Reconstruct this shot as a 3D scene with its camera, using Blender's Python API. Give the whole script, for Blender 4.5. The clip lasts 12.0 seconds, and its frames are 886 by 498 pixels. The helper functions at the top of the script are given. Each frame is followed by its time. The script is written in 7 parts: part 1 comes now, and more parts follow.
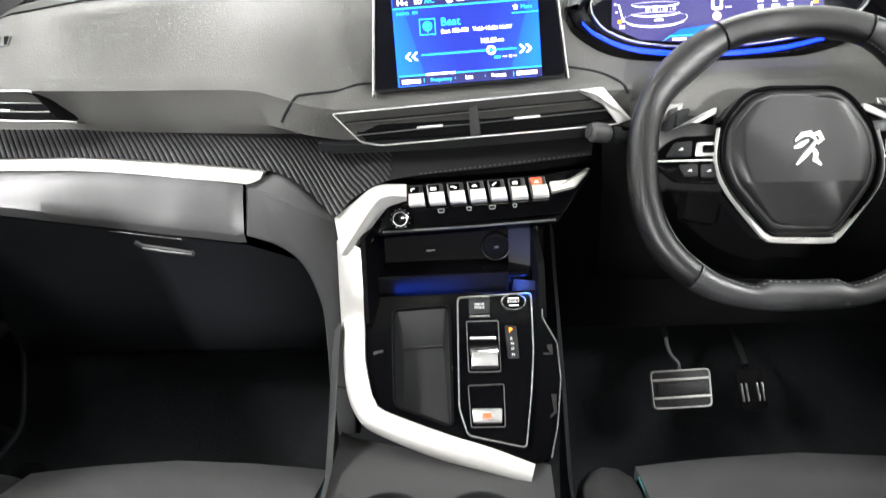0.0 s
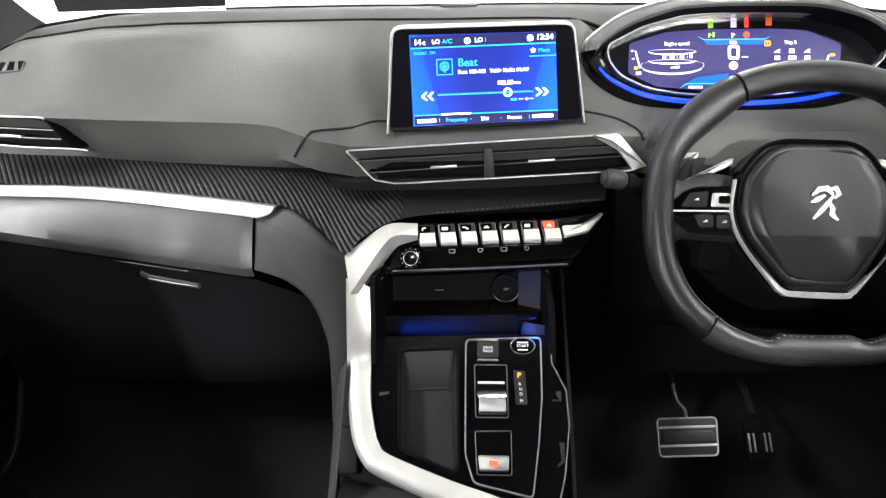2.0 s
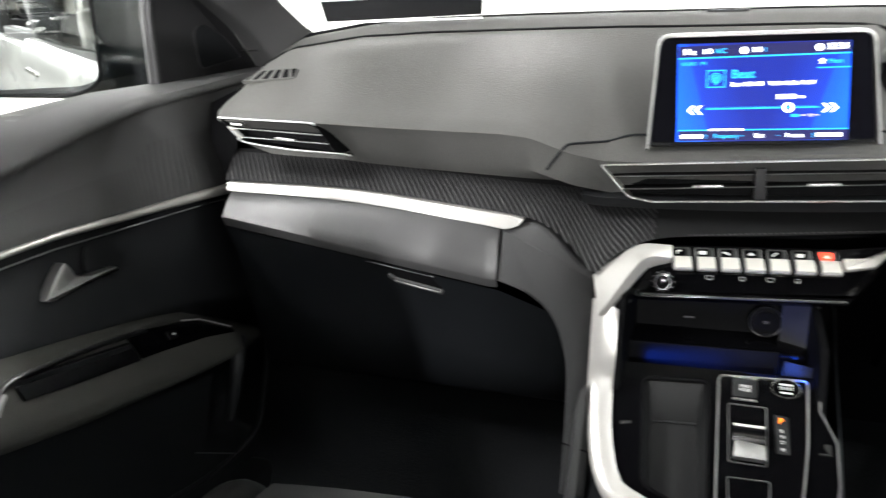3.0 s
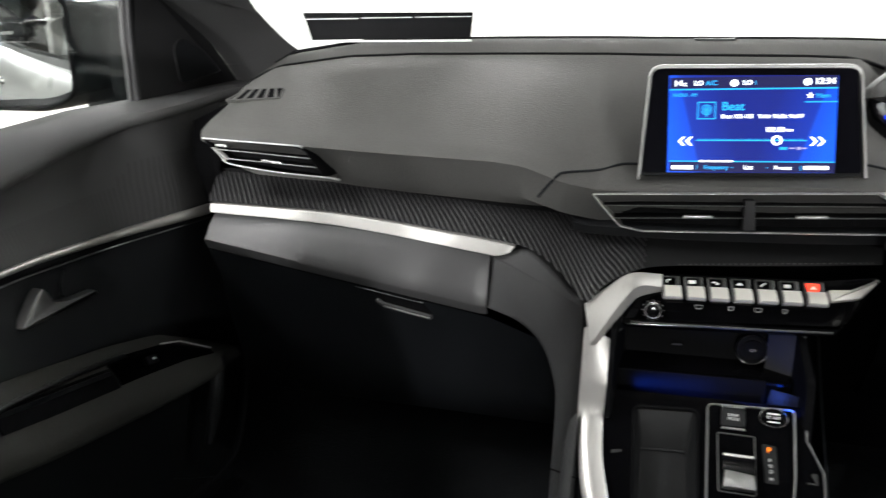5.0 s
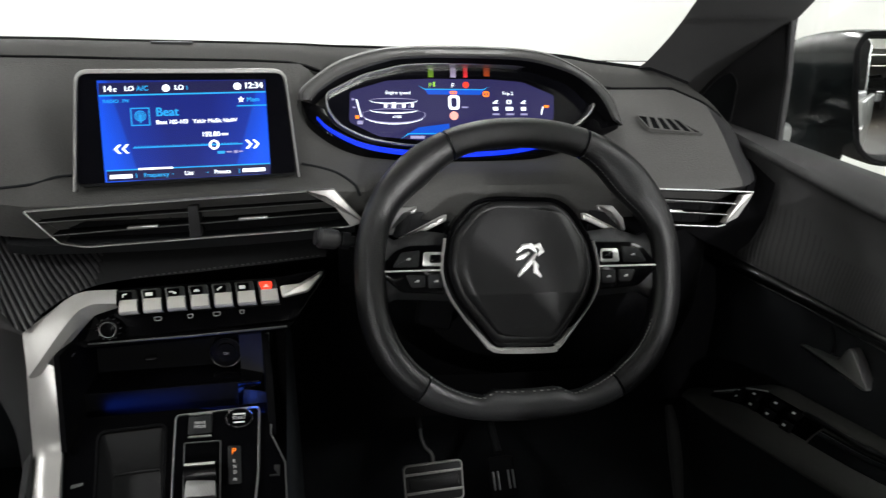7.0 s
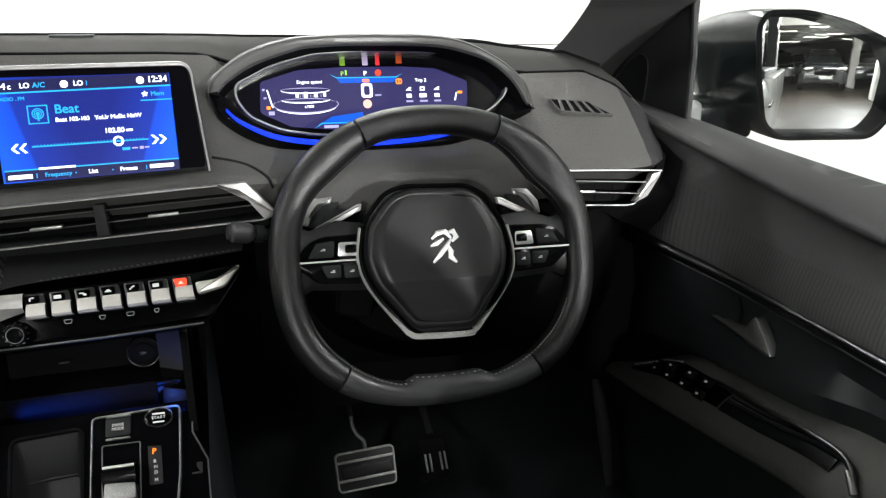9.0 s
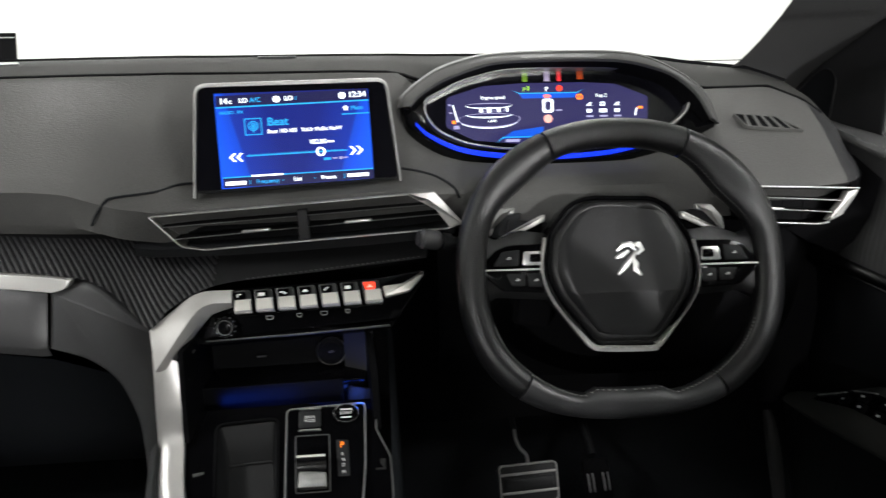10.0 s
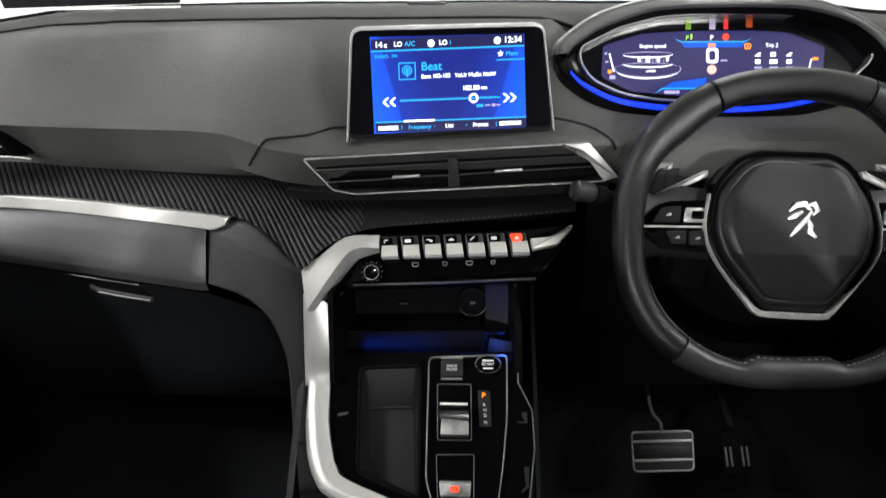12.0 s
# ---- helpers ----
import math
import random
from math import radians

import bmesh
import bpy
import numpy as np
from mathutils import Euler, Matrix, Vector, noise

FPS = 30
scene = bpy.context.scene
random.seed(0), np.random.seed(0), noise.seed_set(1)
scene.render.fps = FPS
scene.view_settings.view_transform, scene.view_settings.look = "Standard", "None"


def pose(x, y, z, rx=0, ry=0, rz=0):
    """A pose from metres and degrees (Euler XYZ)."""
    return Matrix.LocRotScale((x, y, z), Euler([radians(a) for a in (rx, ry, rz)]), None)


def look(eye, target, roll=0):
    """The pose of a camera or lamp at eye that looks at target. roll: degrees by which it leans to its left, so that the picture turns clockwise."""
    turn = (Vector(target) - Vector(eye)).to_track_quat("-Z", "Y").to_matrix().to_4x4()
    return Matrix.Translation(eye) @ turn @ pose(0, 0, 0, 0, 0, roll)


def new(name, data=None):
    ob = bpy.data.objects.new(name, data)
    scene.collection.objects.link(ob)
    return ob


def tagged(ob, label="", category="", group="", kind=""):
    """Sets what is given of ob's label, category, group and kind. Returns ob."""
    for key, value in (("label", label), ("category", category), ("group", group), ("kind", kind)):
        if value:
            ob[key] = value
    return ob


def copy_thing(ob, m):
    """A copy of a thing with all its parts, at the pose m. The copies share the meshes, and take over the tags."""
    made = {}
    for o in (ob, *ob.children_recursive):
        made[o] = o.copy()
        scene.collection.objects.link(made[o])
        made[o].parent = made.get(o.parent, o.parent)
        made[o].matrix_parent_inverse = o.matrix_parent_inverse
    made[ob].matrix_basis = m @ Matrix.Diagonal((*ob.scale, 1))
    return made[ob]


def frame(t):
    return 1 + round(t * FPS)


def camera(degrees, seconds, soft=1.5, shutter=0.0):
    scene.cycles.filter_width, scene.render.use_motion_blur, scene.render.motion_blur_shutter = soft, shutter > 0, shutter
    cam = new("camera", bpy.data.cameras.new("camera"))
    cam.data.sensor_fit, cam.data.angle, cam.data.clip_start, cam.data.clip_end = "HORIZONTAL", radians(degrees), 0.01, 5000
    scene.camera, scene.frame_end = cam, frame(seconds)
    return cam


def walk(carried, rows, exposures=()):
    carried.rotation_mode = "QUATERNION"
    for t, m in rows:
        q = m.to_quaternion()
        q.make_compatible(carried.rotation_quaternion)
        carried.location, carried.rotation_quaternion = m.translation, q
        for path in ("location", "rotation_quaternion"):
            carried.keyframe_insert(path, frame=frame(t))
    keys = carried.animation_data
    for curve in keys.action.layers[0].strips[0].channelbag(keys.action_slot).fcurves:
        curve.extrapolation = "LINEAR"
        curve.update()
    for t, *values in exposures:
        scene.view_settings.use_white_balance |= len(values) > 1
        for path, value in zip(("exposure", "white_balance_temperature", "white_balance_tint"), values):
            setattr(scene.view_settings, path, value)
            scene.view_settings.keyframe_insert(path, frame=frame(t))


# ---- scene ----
cam = camera(63.0, 12.0, soft=1.3, shutter=0.35)
PATH = [
    (0, (0.054, 0.004, 0.941), (-0.073, 1.882, 0.265), -3.1),
    (0.5, (0.047, 0.007, 0.955), (-0.072, 1.909, 0.348), -2.2),
    (1, (0.036, 0.015, 0.958), (-0.073, 1.917, 0.349), -1.6),
    (1.5, (0.032, 0.019, 0.961), (-0.072, 1.918, 0.341), -1.1),
    (2, (0.036, 0.019, 0.959), (-0.079, 1.919, 0.343), -1.1),
    (2.5, (0.027, 0.028, 0.968), (-0.217, 1.911, 0.34), -1.0),
    (3, (-0.044, 0.036, 0.977), (-0.654, 1.839, 0.361), -1.9),
    (3.2, (-0.062, 0.04, 0.994), (-0.736, 1.813, 0.359), -2.3),
    (4.8, (-0.089, 0.036, 1.013), (-0.684, 1.839, 0.386), -1.4),
    (5, (-0.078, 0.043, 1.008), (-0.595, 1.873, 0.387), -0.7),
    (5.5, (-0.024, 0.055, 1.007), (-0.343, 1.927, 0.381), 0.2),
    (6, (0.057, 0.067, 1.007), (-0.006, 1.969, 0.391), 0.9),
    (6.5, (0.131, 0.073, 1.009), (0.294, 1.97, 0.396), 1.3),
    (7, (0.175, 0.076, 1.015), (0.518, 1.946, 0.394), 1.3),
    (7.5, (0.202, 0.073, 1.018), (0.657, 1.917, 0.391), 0.9),
    (7.7, (0.211, 0.072, 1.023), (0.706, 1.9, 0.38), 0.5),
    (9.3, (0.207, 0.059, 1.022), (0.68, 1.885, 0.357), 0.2),
    (9.5, (0.196, 0.055, 1.011), (0.565, 1.913, 0.37), -0.1),
    (10, (0.137, 0.058, 1.007), (0.293, 1.963, 0.419), -1.0),
    (10.5, (0.098, 0.063, 1.0), (0.084, 1.979, 0.427), -1.0),
    (11, (0.082, 0.063, 0.995), (-0.005, 1.978, 0.426), -1.0),
    (11.5, (0.075, 0.064, 0.996), (-0.012, 1.977, 0.417), -0.7),
    (12, (0.073, 0.071, 0.983), (-0.031, 1.954, 0.316), -0.9),
]
EXPOSURES = [(0, 2.0), (0.5, 1.55), (1.5, 1.45), (2.5, 1.5), (3.2, 1.22), (4.8, 0.6), (5.5, 0.45), (6.0, 0.3), (6.5, 0.15), (7.5, -0.05), (9.5, 0.60), (10.0, 0.25), (10.5, -0.05), (11.0, -0.1), (11.5, -0.1), (12.0, 0.48)]
walk(cam, [(t, look(eye, target, roll)) for t, eye, target, roll in PATH], EXPOSURES)

# ---- world and lights ----
world = bpy.data.worlds.new("world")
scene.world = world
world.use_nodes = True
world.node_tree.nodes["Background"].inputs[0].default_value = (0.9, 0.95, 1.0, 1)
world.node_tree.nodes["Background"].inputs[1].default_value = 0.05


def area_lamp(x, y, z, sx, sy, watts, target=None, colour=(1.0, 0.995, 0.99)):
    data = bpy.data.lights.new("area_lamp", "AREA")
    data.shape, data.size, data.size_y, data.energy, data.color = "RECTANGLE", sx, sy, watts, colour
    ob = new("area_lamp", data)
    ob.matrix_world = look((x, y, z), target or (x, y + 0.001, 0))
    return ob


for lx, watts in ((-2.2, 78), (0.2, 210), (2.6, 12)):
    area_lamp(lx, 3.75, 3.05, 1.6, 0.4, watts)
for lx, watts in ((-2.6, 82), (2.7, 44)):
    area_lamp(lx, -0.9, 3.05, 0.5, 1.8, watts)
for lx, ly in ((0.4, -5.0), (3.4, -10.0), (-2.5, -10.0)):
    area_lamp(lx, ly, 2.9, 2.4, 0.5, 125)
# low unseen lamps added behind the car, aimed to light the dashboard
for lx, watts in ((-3.2, 250), (0.3, 180), (3.3, 520)):
    area_lamp(lx, -8.6, 2.38, 0.3, 0.2, watts, (-0.1 * lx, 0.8, 0.75))

# small blue light in the console niche
niche = bpy.data.lights.new("niche_light", "AREA")
niche.shape, niche.size, niche.size_y, niche.energy, niche.color = "RECTANGLE", 0.18, 0.010, 0.06, (0.01, 0.09, 1.0)
niche.spread = radians(160)
new("niche_light", niche).matrix_world = look((0.02, 0.840, 0.579), (0.023, 0.862, 0.586))
# second lamp, added for the bright blue reflection at the right end
spot = bpy.data.lights.new("niche_light", "AREA")
spot.shape, spot.size, spot.size_y, spot.energy, spot.color = "RECTANGLE", 0.012, 0.012, 0.006, (0.06, 0.16, 1.0)
spot.spread = radians(110)
new("niche_light", spot).matrix_world = look((0.079, 0.846, 0.576), (0.100, 0.872, 0.572))


# ---- materials ----
def principled(name, colour, rough=0.5, metal=0.0, bump=0.0, scale=800.0, spread=0.12, coat=0.0, spec=0.5, blotch=6.0):
    """Colour varies at two scales; bump is a fine grain."""
    m = bpy.data.materials.new(name)
    m.use_nodes = True
    nt = m.node_tree
    b = nt.nodes["Principled BSDF"]
    b.inputs["Roughness"].default_value, b.inputs["Metallic"].default_value = rough, metal
    b.inputs["Coat Weight"].default_value, b.inputs["Specular IOR Level"].default_value = coat, spec
    tc = nt.nodes.new("ShaderNodeTexCoord")
    big, fine = nt.nodes.new("ShaderNodeTexNoise"), nt.nodes.new("ShaderNodeTexNoise")
    big.inputs["Scale"].default_value, big.inputs["Detail"].default_value = blotch, 4
    fine.inputs["Scale"].default_value, fine.inputs["Detail"].default_value = scale, 2
    for n in (big, fine):
        nt.links.new(tc.outputs["Object"], n.inputs["Vector"])
    add = nt.nodes.new("ShaderNodeMath")
    add.operation = "ADD"
    nt.links.new(big.outputs["Fac"], add.inputs[0])
    nt.links.new(fine.outputs["Fac"], add.inputs[1])
    ramp = nt.nodes.new("ShaderNodeMapRange")
    ramp.inputs["From Min"].default_value, ramp.inputs["From Max"].default_value = 0.5, 1.5
    ramp.inputs["To Min"].default_value, ramp.inputs["To Max"].default_value = 1 - spread, 1 + spread
    nt.links.new(add.outputs[0], ramp.inputs["Value"])
    mul = nt.nodes.new("ShaderNodeVectorMath")
    mul.operation = "SCALE"
    mul.inputs[0].default_value = colour
    nt.links.new(ramp.outputs[0], mul.inputs["Scale"])
    nt.links.new(mul.outputs[0], b.inputs["Base Color"])
    rr = nt.nodes.new("ShaderNodeMapRange")
    rr.inputs["From Min"].default_value, rr.inputs["From Max"].default_value = 0.3, 0.7
    rr.inputs["To Min"].default_value, rr.inputs["To Max"].default_value = rough * 0.88, min(1.0, rough * 1.12)
    nt.links.new(big.outputs["Fac"], rr.inputs["Value"])
    nt.links.new(rr.outputs[0], b.inputs["Roughness"])
    if bump:
        bp = nt.nodes.new("ShaderNodeBump")
        bp.inputs["Strength"].default_value, bp.inputs["Distance"].default_value = bump, 0.0006
        nt.links.new(fine.outputs["Fac"], bp.inputs["Height"])
        nt.links.new(bp.outputs[0], b.inputs["Normal"])
    return m


def glowing(name, colour, strength=1.0):
    m = bpy.data.materials.new(name)
    m.use_nodes = True
    b = m.node_tree.nodes["Principled BSDF"]
    b.inputs["Base Color"].default_value = (0.01, 0.01, 0.01, 1)
    b.inputs["Emission Color"].default_value = (*colour, 1)
    b.inputs["Emission Strength"].default_value = strength
    b.inputs["Roughness"].default_value = 0.25
    return m


def fading(name, colour, strength):
    """A soft glow, strongest at its middle and fading upwards."""
    m = glowing(name, colour, strength)
    nt = m.node_tree
    b = nt.nodes["Principled BSDF"]
    tc, sep, up = nt.nodes.new("ShaderNodeTexCoord"), nt.nodes.new("ShaderNodeSeparateXYZ"), nt.nodes.new("ShaderNodeMapRange")
    nt.links.new(tc.outputs["Generated"], sep.inputs[0])
    nt.links.new(sep.outputs[2], up.inputs["Value"])
    up.inputs["To Min"].default_value, up.inputs["To Max"].default_value = strength, strength * 0.25
    nt.links.new(up.outputs[0], b.inputs["Emission Strength"])
    return m


def glassy(name, tint=(1, 1, 1)):
    m = bpy.data.materials.new(name)
    m.use_nodes = True
    b = m.node_tree.nodes["Principled BSDF"]
    b.inputs["Base Color"].default_value = (*tint, 1)
    b.inputs["Transmission Weight"].default_value, b.inputs["Roughness"].default_value, b.inputs["IOR"].default_value = 1.0, 0.0, 1.45
    return m


SOFT = principled("soft_plastic", (0.076, 0.0755, 0.072), 0.70, spec=0.22, bump=0.8, scale=520, spread=0.16)
COVER = principled("smooth_black_cover", (0.009, 0.009, 0.0095), 0.36, spec=0.34, bump=0.2, scale=900)
SOFT_DARK = principled("dark_soft_plastic", (0.020, 0.020, 0.021), 0.6, spec=0.3, bump=0.35, scale=900)
EDGE = principled("bright_edge_metal", (0.58, 0.58, 0.57), 0.36, 1.0, spread=0.04)
HARD = principled("grey_hard_plastic", (0.038, 0.038, 0.0385), 0.42, spec=0.50, bump=0.3, scale=1100)
# faint blue in HARD_DARK, DOOR_LOW, FLANK and CARPET stands in for lens haze
HARD_DARK = principled("black_hard_plastic", (0.008, 0.0086, 0.0095), 0.55, spec=0.25, bump=0.3, scale=1100)
LEATHER = principled("black_leather", (0.0078, 0.0079, 0.0085), 0.35, spec=0.5, bump=0.6, scale=700)
# lower rim section: its sheen put in as a lighter leather
RIM_SHEEN = principled("smooth_leather_sheen", (0.030, 0.0305, 0.032), 0.40, spec=0.6, bump=0.3, scale=900)
GRIP = principled("perforated_leather", (0.005, 0.005, 0.0055), 0.34, spec=0.45, bump=0.9, scale=1500)
GLOSS = principled("piano_black", (0.002, 0.002, 0.0024), 0.10, spread=0.05, spec=0.22)
SATIN = principled("satin_chrome", (0.63, 0.62, 0.595), 0.40, 0.5, spread=0.05)
BEZEL = principled("grey_satin_metal", (0.40, 0.398, 0.388), 0.42, 0.8, spread=0.05)
STRIP = principled("satin_strip_metal", (0.40, 0.39, 0.37), 0.38, 0.55, spread=0.05)
KEYMETAL = principled("satin_key_metal", (0.74, 0.72, 0.67), 0.40, 0.35, spread=0.06)
CHROME = principled("chrome", (0.82, 0.82, 0.82), 0.14, 1.0, spread=0.03)
DULL = principled("dark_satin_metal", (0.26, 0.26, 0.26), 0.40, 1.0, spread=0.05)
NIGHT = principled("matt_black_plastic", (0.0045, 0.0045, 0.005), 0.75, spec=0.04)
SHELF = principled("matt_shelf_plastic", (0.042, 0.042, 0.040), 0.95, spec=0.04, bump=0.35, scale=900)
# smooth parts of the shelf, darkened for the pad's shade over them
RIB_BACK_SHADE = principled("smooth_shelf_shade", (0.011, 0.011, 0.0115), 0.7, spec=0.2, bump=0.3, scale=900)
# groove strips: shade between the ribs put into the colour
RIB_SHADE = principled("textile_groove_shade", (0.005, 0.005, 0.006), 0.9, spec=0.1)
CASE = principled("dark_mirror_case", (0.003, 0.0045, 0.005), 0.16, spec=0.24, spread=0.1)
PILLAR = principled("pillar_trim", (0.05, 0.05, 0.05), 0.75, spec=0.2, bump=0.4, scale=900)
HOODTRIM = principled("hood_trim", (0.070, 0.070, 0.068), 0.62, spec=0.2, bump=0.35, scale=900)
RIB_DOOR = principled("door_textile", (0.048, 0.048, 0.048), 0.6, spec=0.2, bump=0.4, scale=1800)
# door grooves, darkened a little for the same shade
RIB_DOOR_SHADE = principled("door_groove_shade", (0.041, 0.041, 0.041), 0.8, spec=0.15)
DOOR_LOW = principled("door_lower_plastic", (0.0125, 0.0136, 0.0152), 0.5, spec=0.32, bump=0.35, scale=900)
SLAT_EDGE = principled("slat_edge_metal", (0.24, 0.24, 0.24), 0.36, 1.0, spread=0.05)
DARK_CHROME = principled("dark_chrome", (0.10, 0.10, 0.10), 0.34, 1.0, spread=0.05)
PIPING = principled("teal_piping", (0.03, 0.16, 0.17), 0.7)
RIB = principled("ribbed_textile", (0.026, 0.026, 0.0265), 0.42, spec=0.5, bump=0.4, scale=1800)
FLANK = principled("dark_console_plastic", (0.020, 0.0225, 0.0255), 0.55, spec=0.3, bump=0.3, scale=900)
KNEE = principled("grey_corner_plastic", (0.043, 0.0435, 0.044), 0.48, spec=0.4, bump=0.3, scale=1000)
# lower part of the glove box lid: its shadow put into the colour
LID_SHADE = principled("lid_shade_plastic", (0.0045, 0.0052, 0.0062), 0.6, spec=0.12, bump=0.3, scale=900)
# recess parts: blacker than the trim, their shade put into the colour
NICHE = principled("recess_shade_black", (0.0024, 0.0025, 0.0030), 0.6, spec=0.06)
TRAY = principled("grey_tray_rubber", (0.0056, 0.0059, 0.0063), 0.5, spec=0.4, bump=0.3, scale=900)
DOOR_SOFT = principled("door_soft_plastic", (0.054, 0.054, 0.054), 0.58, spec=0.3, bump=0.4, scale=900)
RUBBER = principled("black_rubber", (0.02, 0.02, 0.021), 0.6, bump=0.3, scale=500)
CARPET = principled("black_carpet", (0.0135, 0.0145, 0.016), 0.95, spec=0.1, bump=1.0, scale=350, spread=0.4)
CLOTH = principled("grey_seat_cloth", (0.036, 0.036, 0.037), 0.9, bump=0.8, scale=900, spread=0.3)
CLOTH_DARK = principled("dark_trim_cloth", (0.052, 0.052, 0.048), 0.9, bump=0.8, scale=900, spread=0.25, spec=0.2)
VINYL = principled("black_seat_vinyl", (0.024, 0.024, 0.024), 0.45, bump=0.5, scale=600)
THREAD_DARK = principled("dark_thread", (0.060, 0.060, 0.058), 0.8)
THREAD = principled("grey_thread", (0.30, 0.30, 0.29), 0.8)
LINER = principled("headliner", (0.02, 0.02, 0.02), 0.95, bump=0.5, scale=400)
STEEL = principled("brushed_steel", (0.55, 0.55, 0.54), 0.33, 1.0, bump=0.3, scale=600)
PAINT = principled("white_car_paint", (0.34, 0.345, 0.335), 0.3, coat=0.6, spread=0.02)
DARKPAINT = principled("dark_car_paint", (0.012, 0.013, 0.016), 0.2, coat=1.0, spread=0.05)
WALL = principled("white_wall_paint", (0.82, 0.82, 0.79), 0.8, spread=0.02, bump=0.1, scale=60, blotch=0.7)
# beige floor darkened in its colour to offset the strong rear lamps
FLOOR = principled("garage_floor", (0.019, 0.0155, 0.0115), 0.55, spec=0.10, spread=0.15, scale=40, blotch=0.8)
CEIL = principled("grey_ceiling", (0.40, 0.39, 0.36), 0.9, spread=0.1, blotch=0.8)
MIRROR = principled("mirror_glass", (0.88, 0.90, 0.90), 0.0, 1.0, spread=0.0)
CARD = principled("black_card", (0.005, 0.005, 0.0055), 0.7, spec=0.08)
WHITE = principled("white_print", (0.75, 0.75, 0.73), 0.5, spread=0.02)
WINDOW = glassy("window_glass", (0.97, 1.0, 0.985))
DARKGLASS = principled("dark_tinted_glass", (0.01, 0.012, 0.013), 0.05, coat=0.5, spread=0.02)
SCREENGLASS = principled("black_screen_glass", (0.004, 0.004, 0.006), 0.12, spread=0.02)
G_WHITE = glowing("white_light", (0.85, 0.92, 1.0), 2.2)
G_CYAN = glowing("cyan_light", (0.02, 0.42, 0.95), 1.2)
G_DEEP = glowing("deep_blue_light", (0.004, 0.10, 0.75), 1.0)
G_BLUE = glowing("blue_light", (0.004, 0.035, 0.95), 1.3)
G_RED = glowing("red_light", (1.0, 0.05, 0.02), 1.6)
G_ORANGE = glowing("orange_light", (1.0, 0.22, 0.01), 2.0)
G_GREEN = glowing("green_light", (0.36, 0.75, 0.04), 1.3)
G_PINK = glowing("pale_pink_light", (1.0, 0.45, 0.38), 1.4)
G_NIGHT = glowing("violet_screen", (0.022, 0.019, 0.088), 1.2)
G_GREY = glowing("pale_lilac_light", (0.42, 0.40, 0.66), 1.1)
G_LAMP = glowing("ceiling_light_panel", (1.0, 0.95, 0.84), 5.0)


def knurled():
    """Silver metal with a fine diamond knurl."""
    m = principled("knurled_silver", (0.29, 0.29, 0.285), 0.38, 1.0, spread=0.05)
    nt = m.node_tree
    tc, a, b, mx, bp = (nt.nodes.new("ShaderNodeTexCoord"), nt.nodes.new("ShaderNodeTexWave"), nt.nodes.new("ShaderNodeTexWave"), nt.nodes.new("ShaderNodeMath"), nt.nodes.new("ShaderNodeBump"))
    for w, turn in ((a, 0.8), (b, -0.8)):
        mp = nt.nodes.new("ShaderNodeMapping")
        mp.inputs["Rotation"].default_value = (0, turn, 0)
        nt.links.new(tc.outputs["Object"], mp.inputs["Vector"])
        nt.links.new(mp.outputs[0], w.inputs["Vector"])
        w.inputs["Scale"].default_value = 140
    mx.operation = "ADD"
    nt.links.new(a.outputs["Fac"], mx.inputs[0])
    nt.links.new(b.outputs["Fac"], mx.inputs[1])
    bp.inputs["Strength"].default_value, bp.inputs["Distance"].default_value = 0.35, 0.0006
    nt.links.new(mx.outputs[0], bp.inputs["Height"])
    nt.links.new(bp.outputs[0], nt.nodes["Principled BSDF"].inputs["Normal"])
    return m


KNURL = knurled()


def blue_screen():
    """Blue display: darker in the middle and at the top, with a lighter slanted beam at each side."""
    m = bpy.data.materials.new("blue_display")
    m.use_nodes = True
    nt = m.node_tree
    b = nt.nodes["Principled BSDF"]
    tc, sep = nt.nodes.new("ShaderNodeTexCoord"), nt.nodes.new("ShaderNodeSeparateXYZ")
    nt.links.new(tc.outputs["Generated"], sep.inputs[0])
    off = nt.nodes.new("ShaderNodeMath")
    off.operation = "SUBTRACT"
    off.inputs[1].default_value = 0.5
    nt.links.new(sep.outputs[0], off.inputs[0])
    side = nt.nodes.new("ShaderNodeMath")
    side.operation = "ABSOLUTE"
    nt.links.new(off.outputs[0], side.inputs[0])
    lean = nt.nodes.new("ShaderNodeMath")
    lean.operation = "MULTIPLY_ADD"
    lean.inputs[1].default_value = -0.18
    nt.links.new(sep.outputs[2], lean.inputs[0])
    nt.links.new(side.outputs[0], lean.inputs[2])
    ramp = nt.nodes.new("ShaderNodeValToRGB")
    e = ramp.color_ramp.elements
    e[0].position, e[0].color = 0.02, (0.006, 0.014, 0.17, 1)
    e[1].position, e[1].color = 0.40, (0.005, 0.085, 0.80, 1)
    for p, c in ((0.26, (0.007, 0.028, 0.30, 1)), (0.275, (0.006, 0.055, 0.52, 1))):
        k = e.new(p)
        k.color = c
    nt.links.new(lean.outputs[0], ramp.inputs[0])
    nt.links.new(ramp.outputs[0], b.inputs["Emission Color"])
    b.inputs["Emission Strength"].default_value = 1.3
    b.inputs["Base Color"].default_value = (0.005, 0.005, 0.01, 1)
    b.inputs["Roughness"].default_value = 0.25
    return m


G_SCREEN = blue_screen()


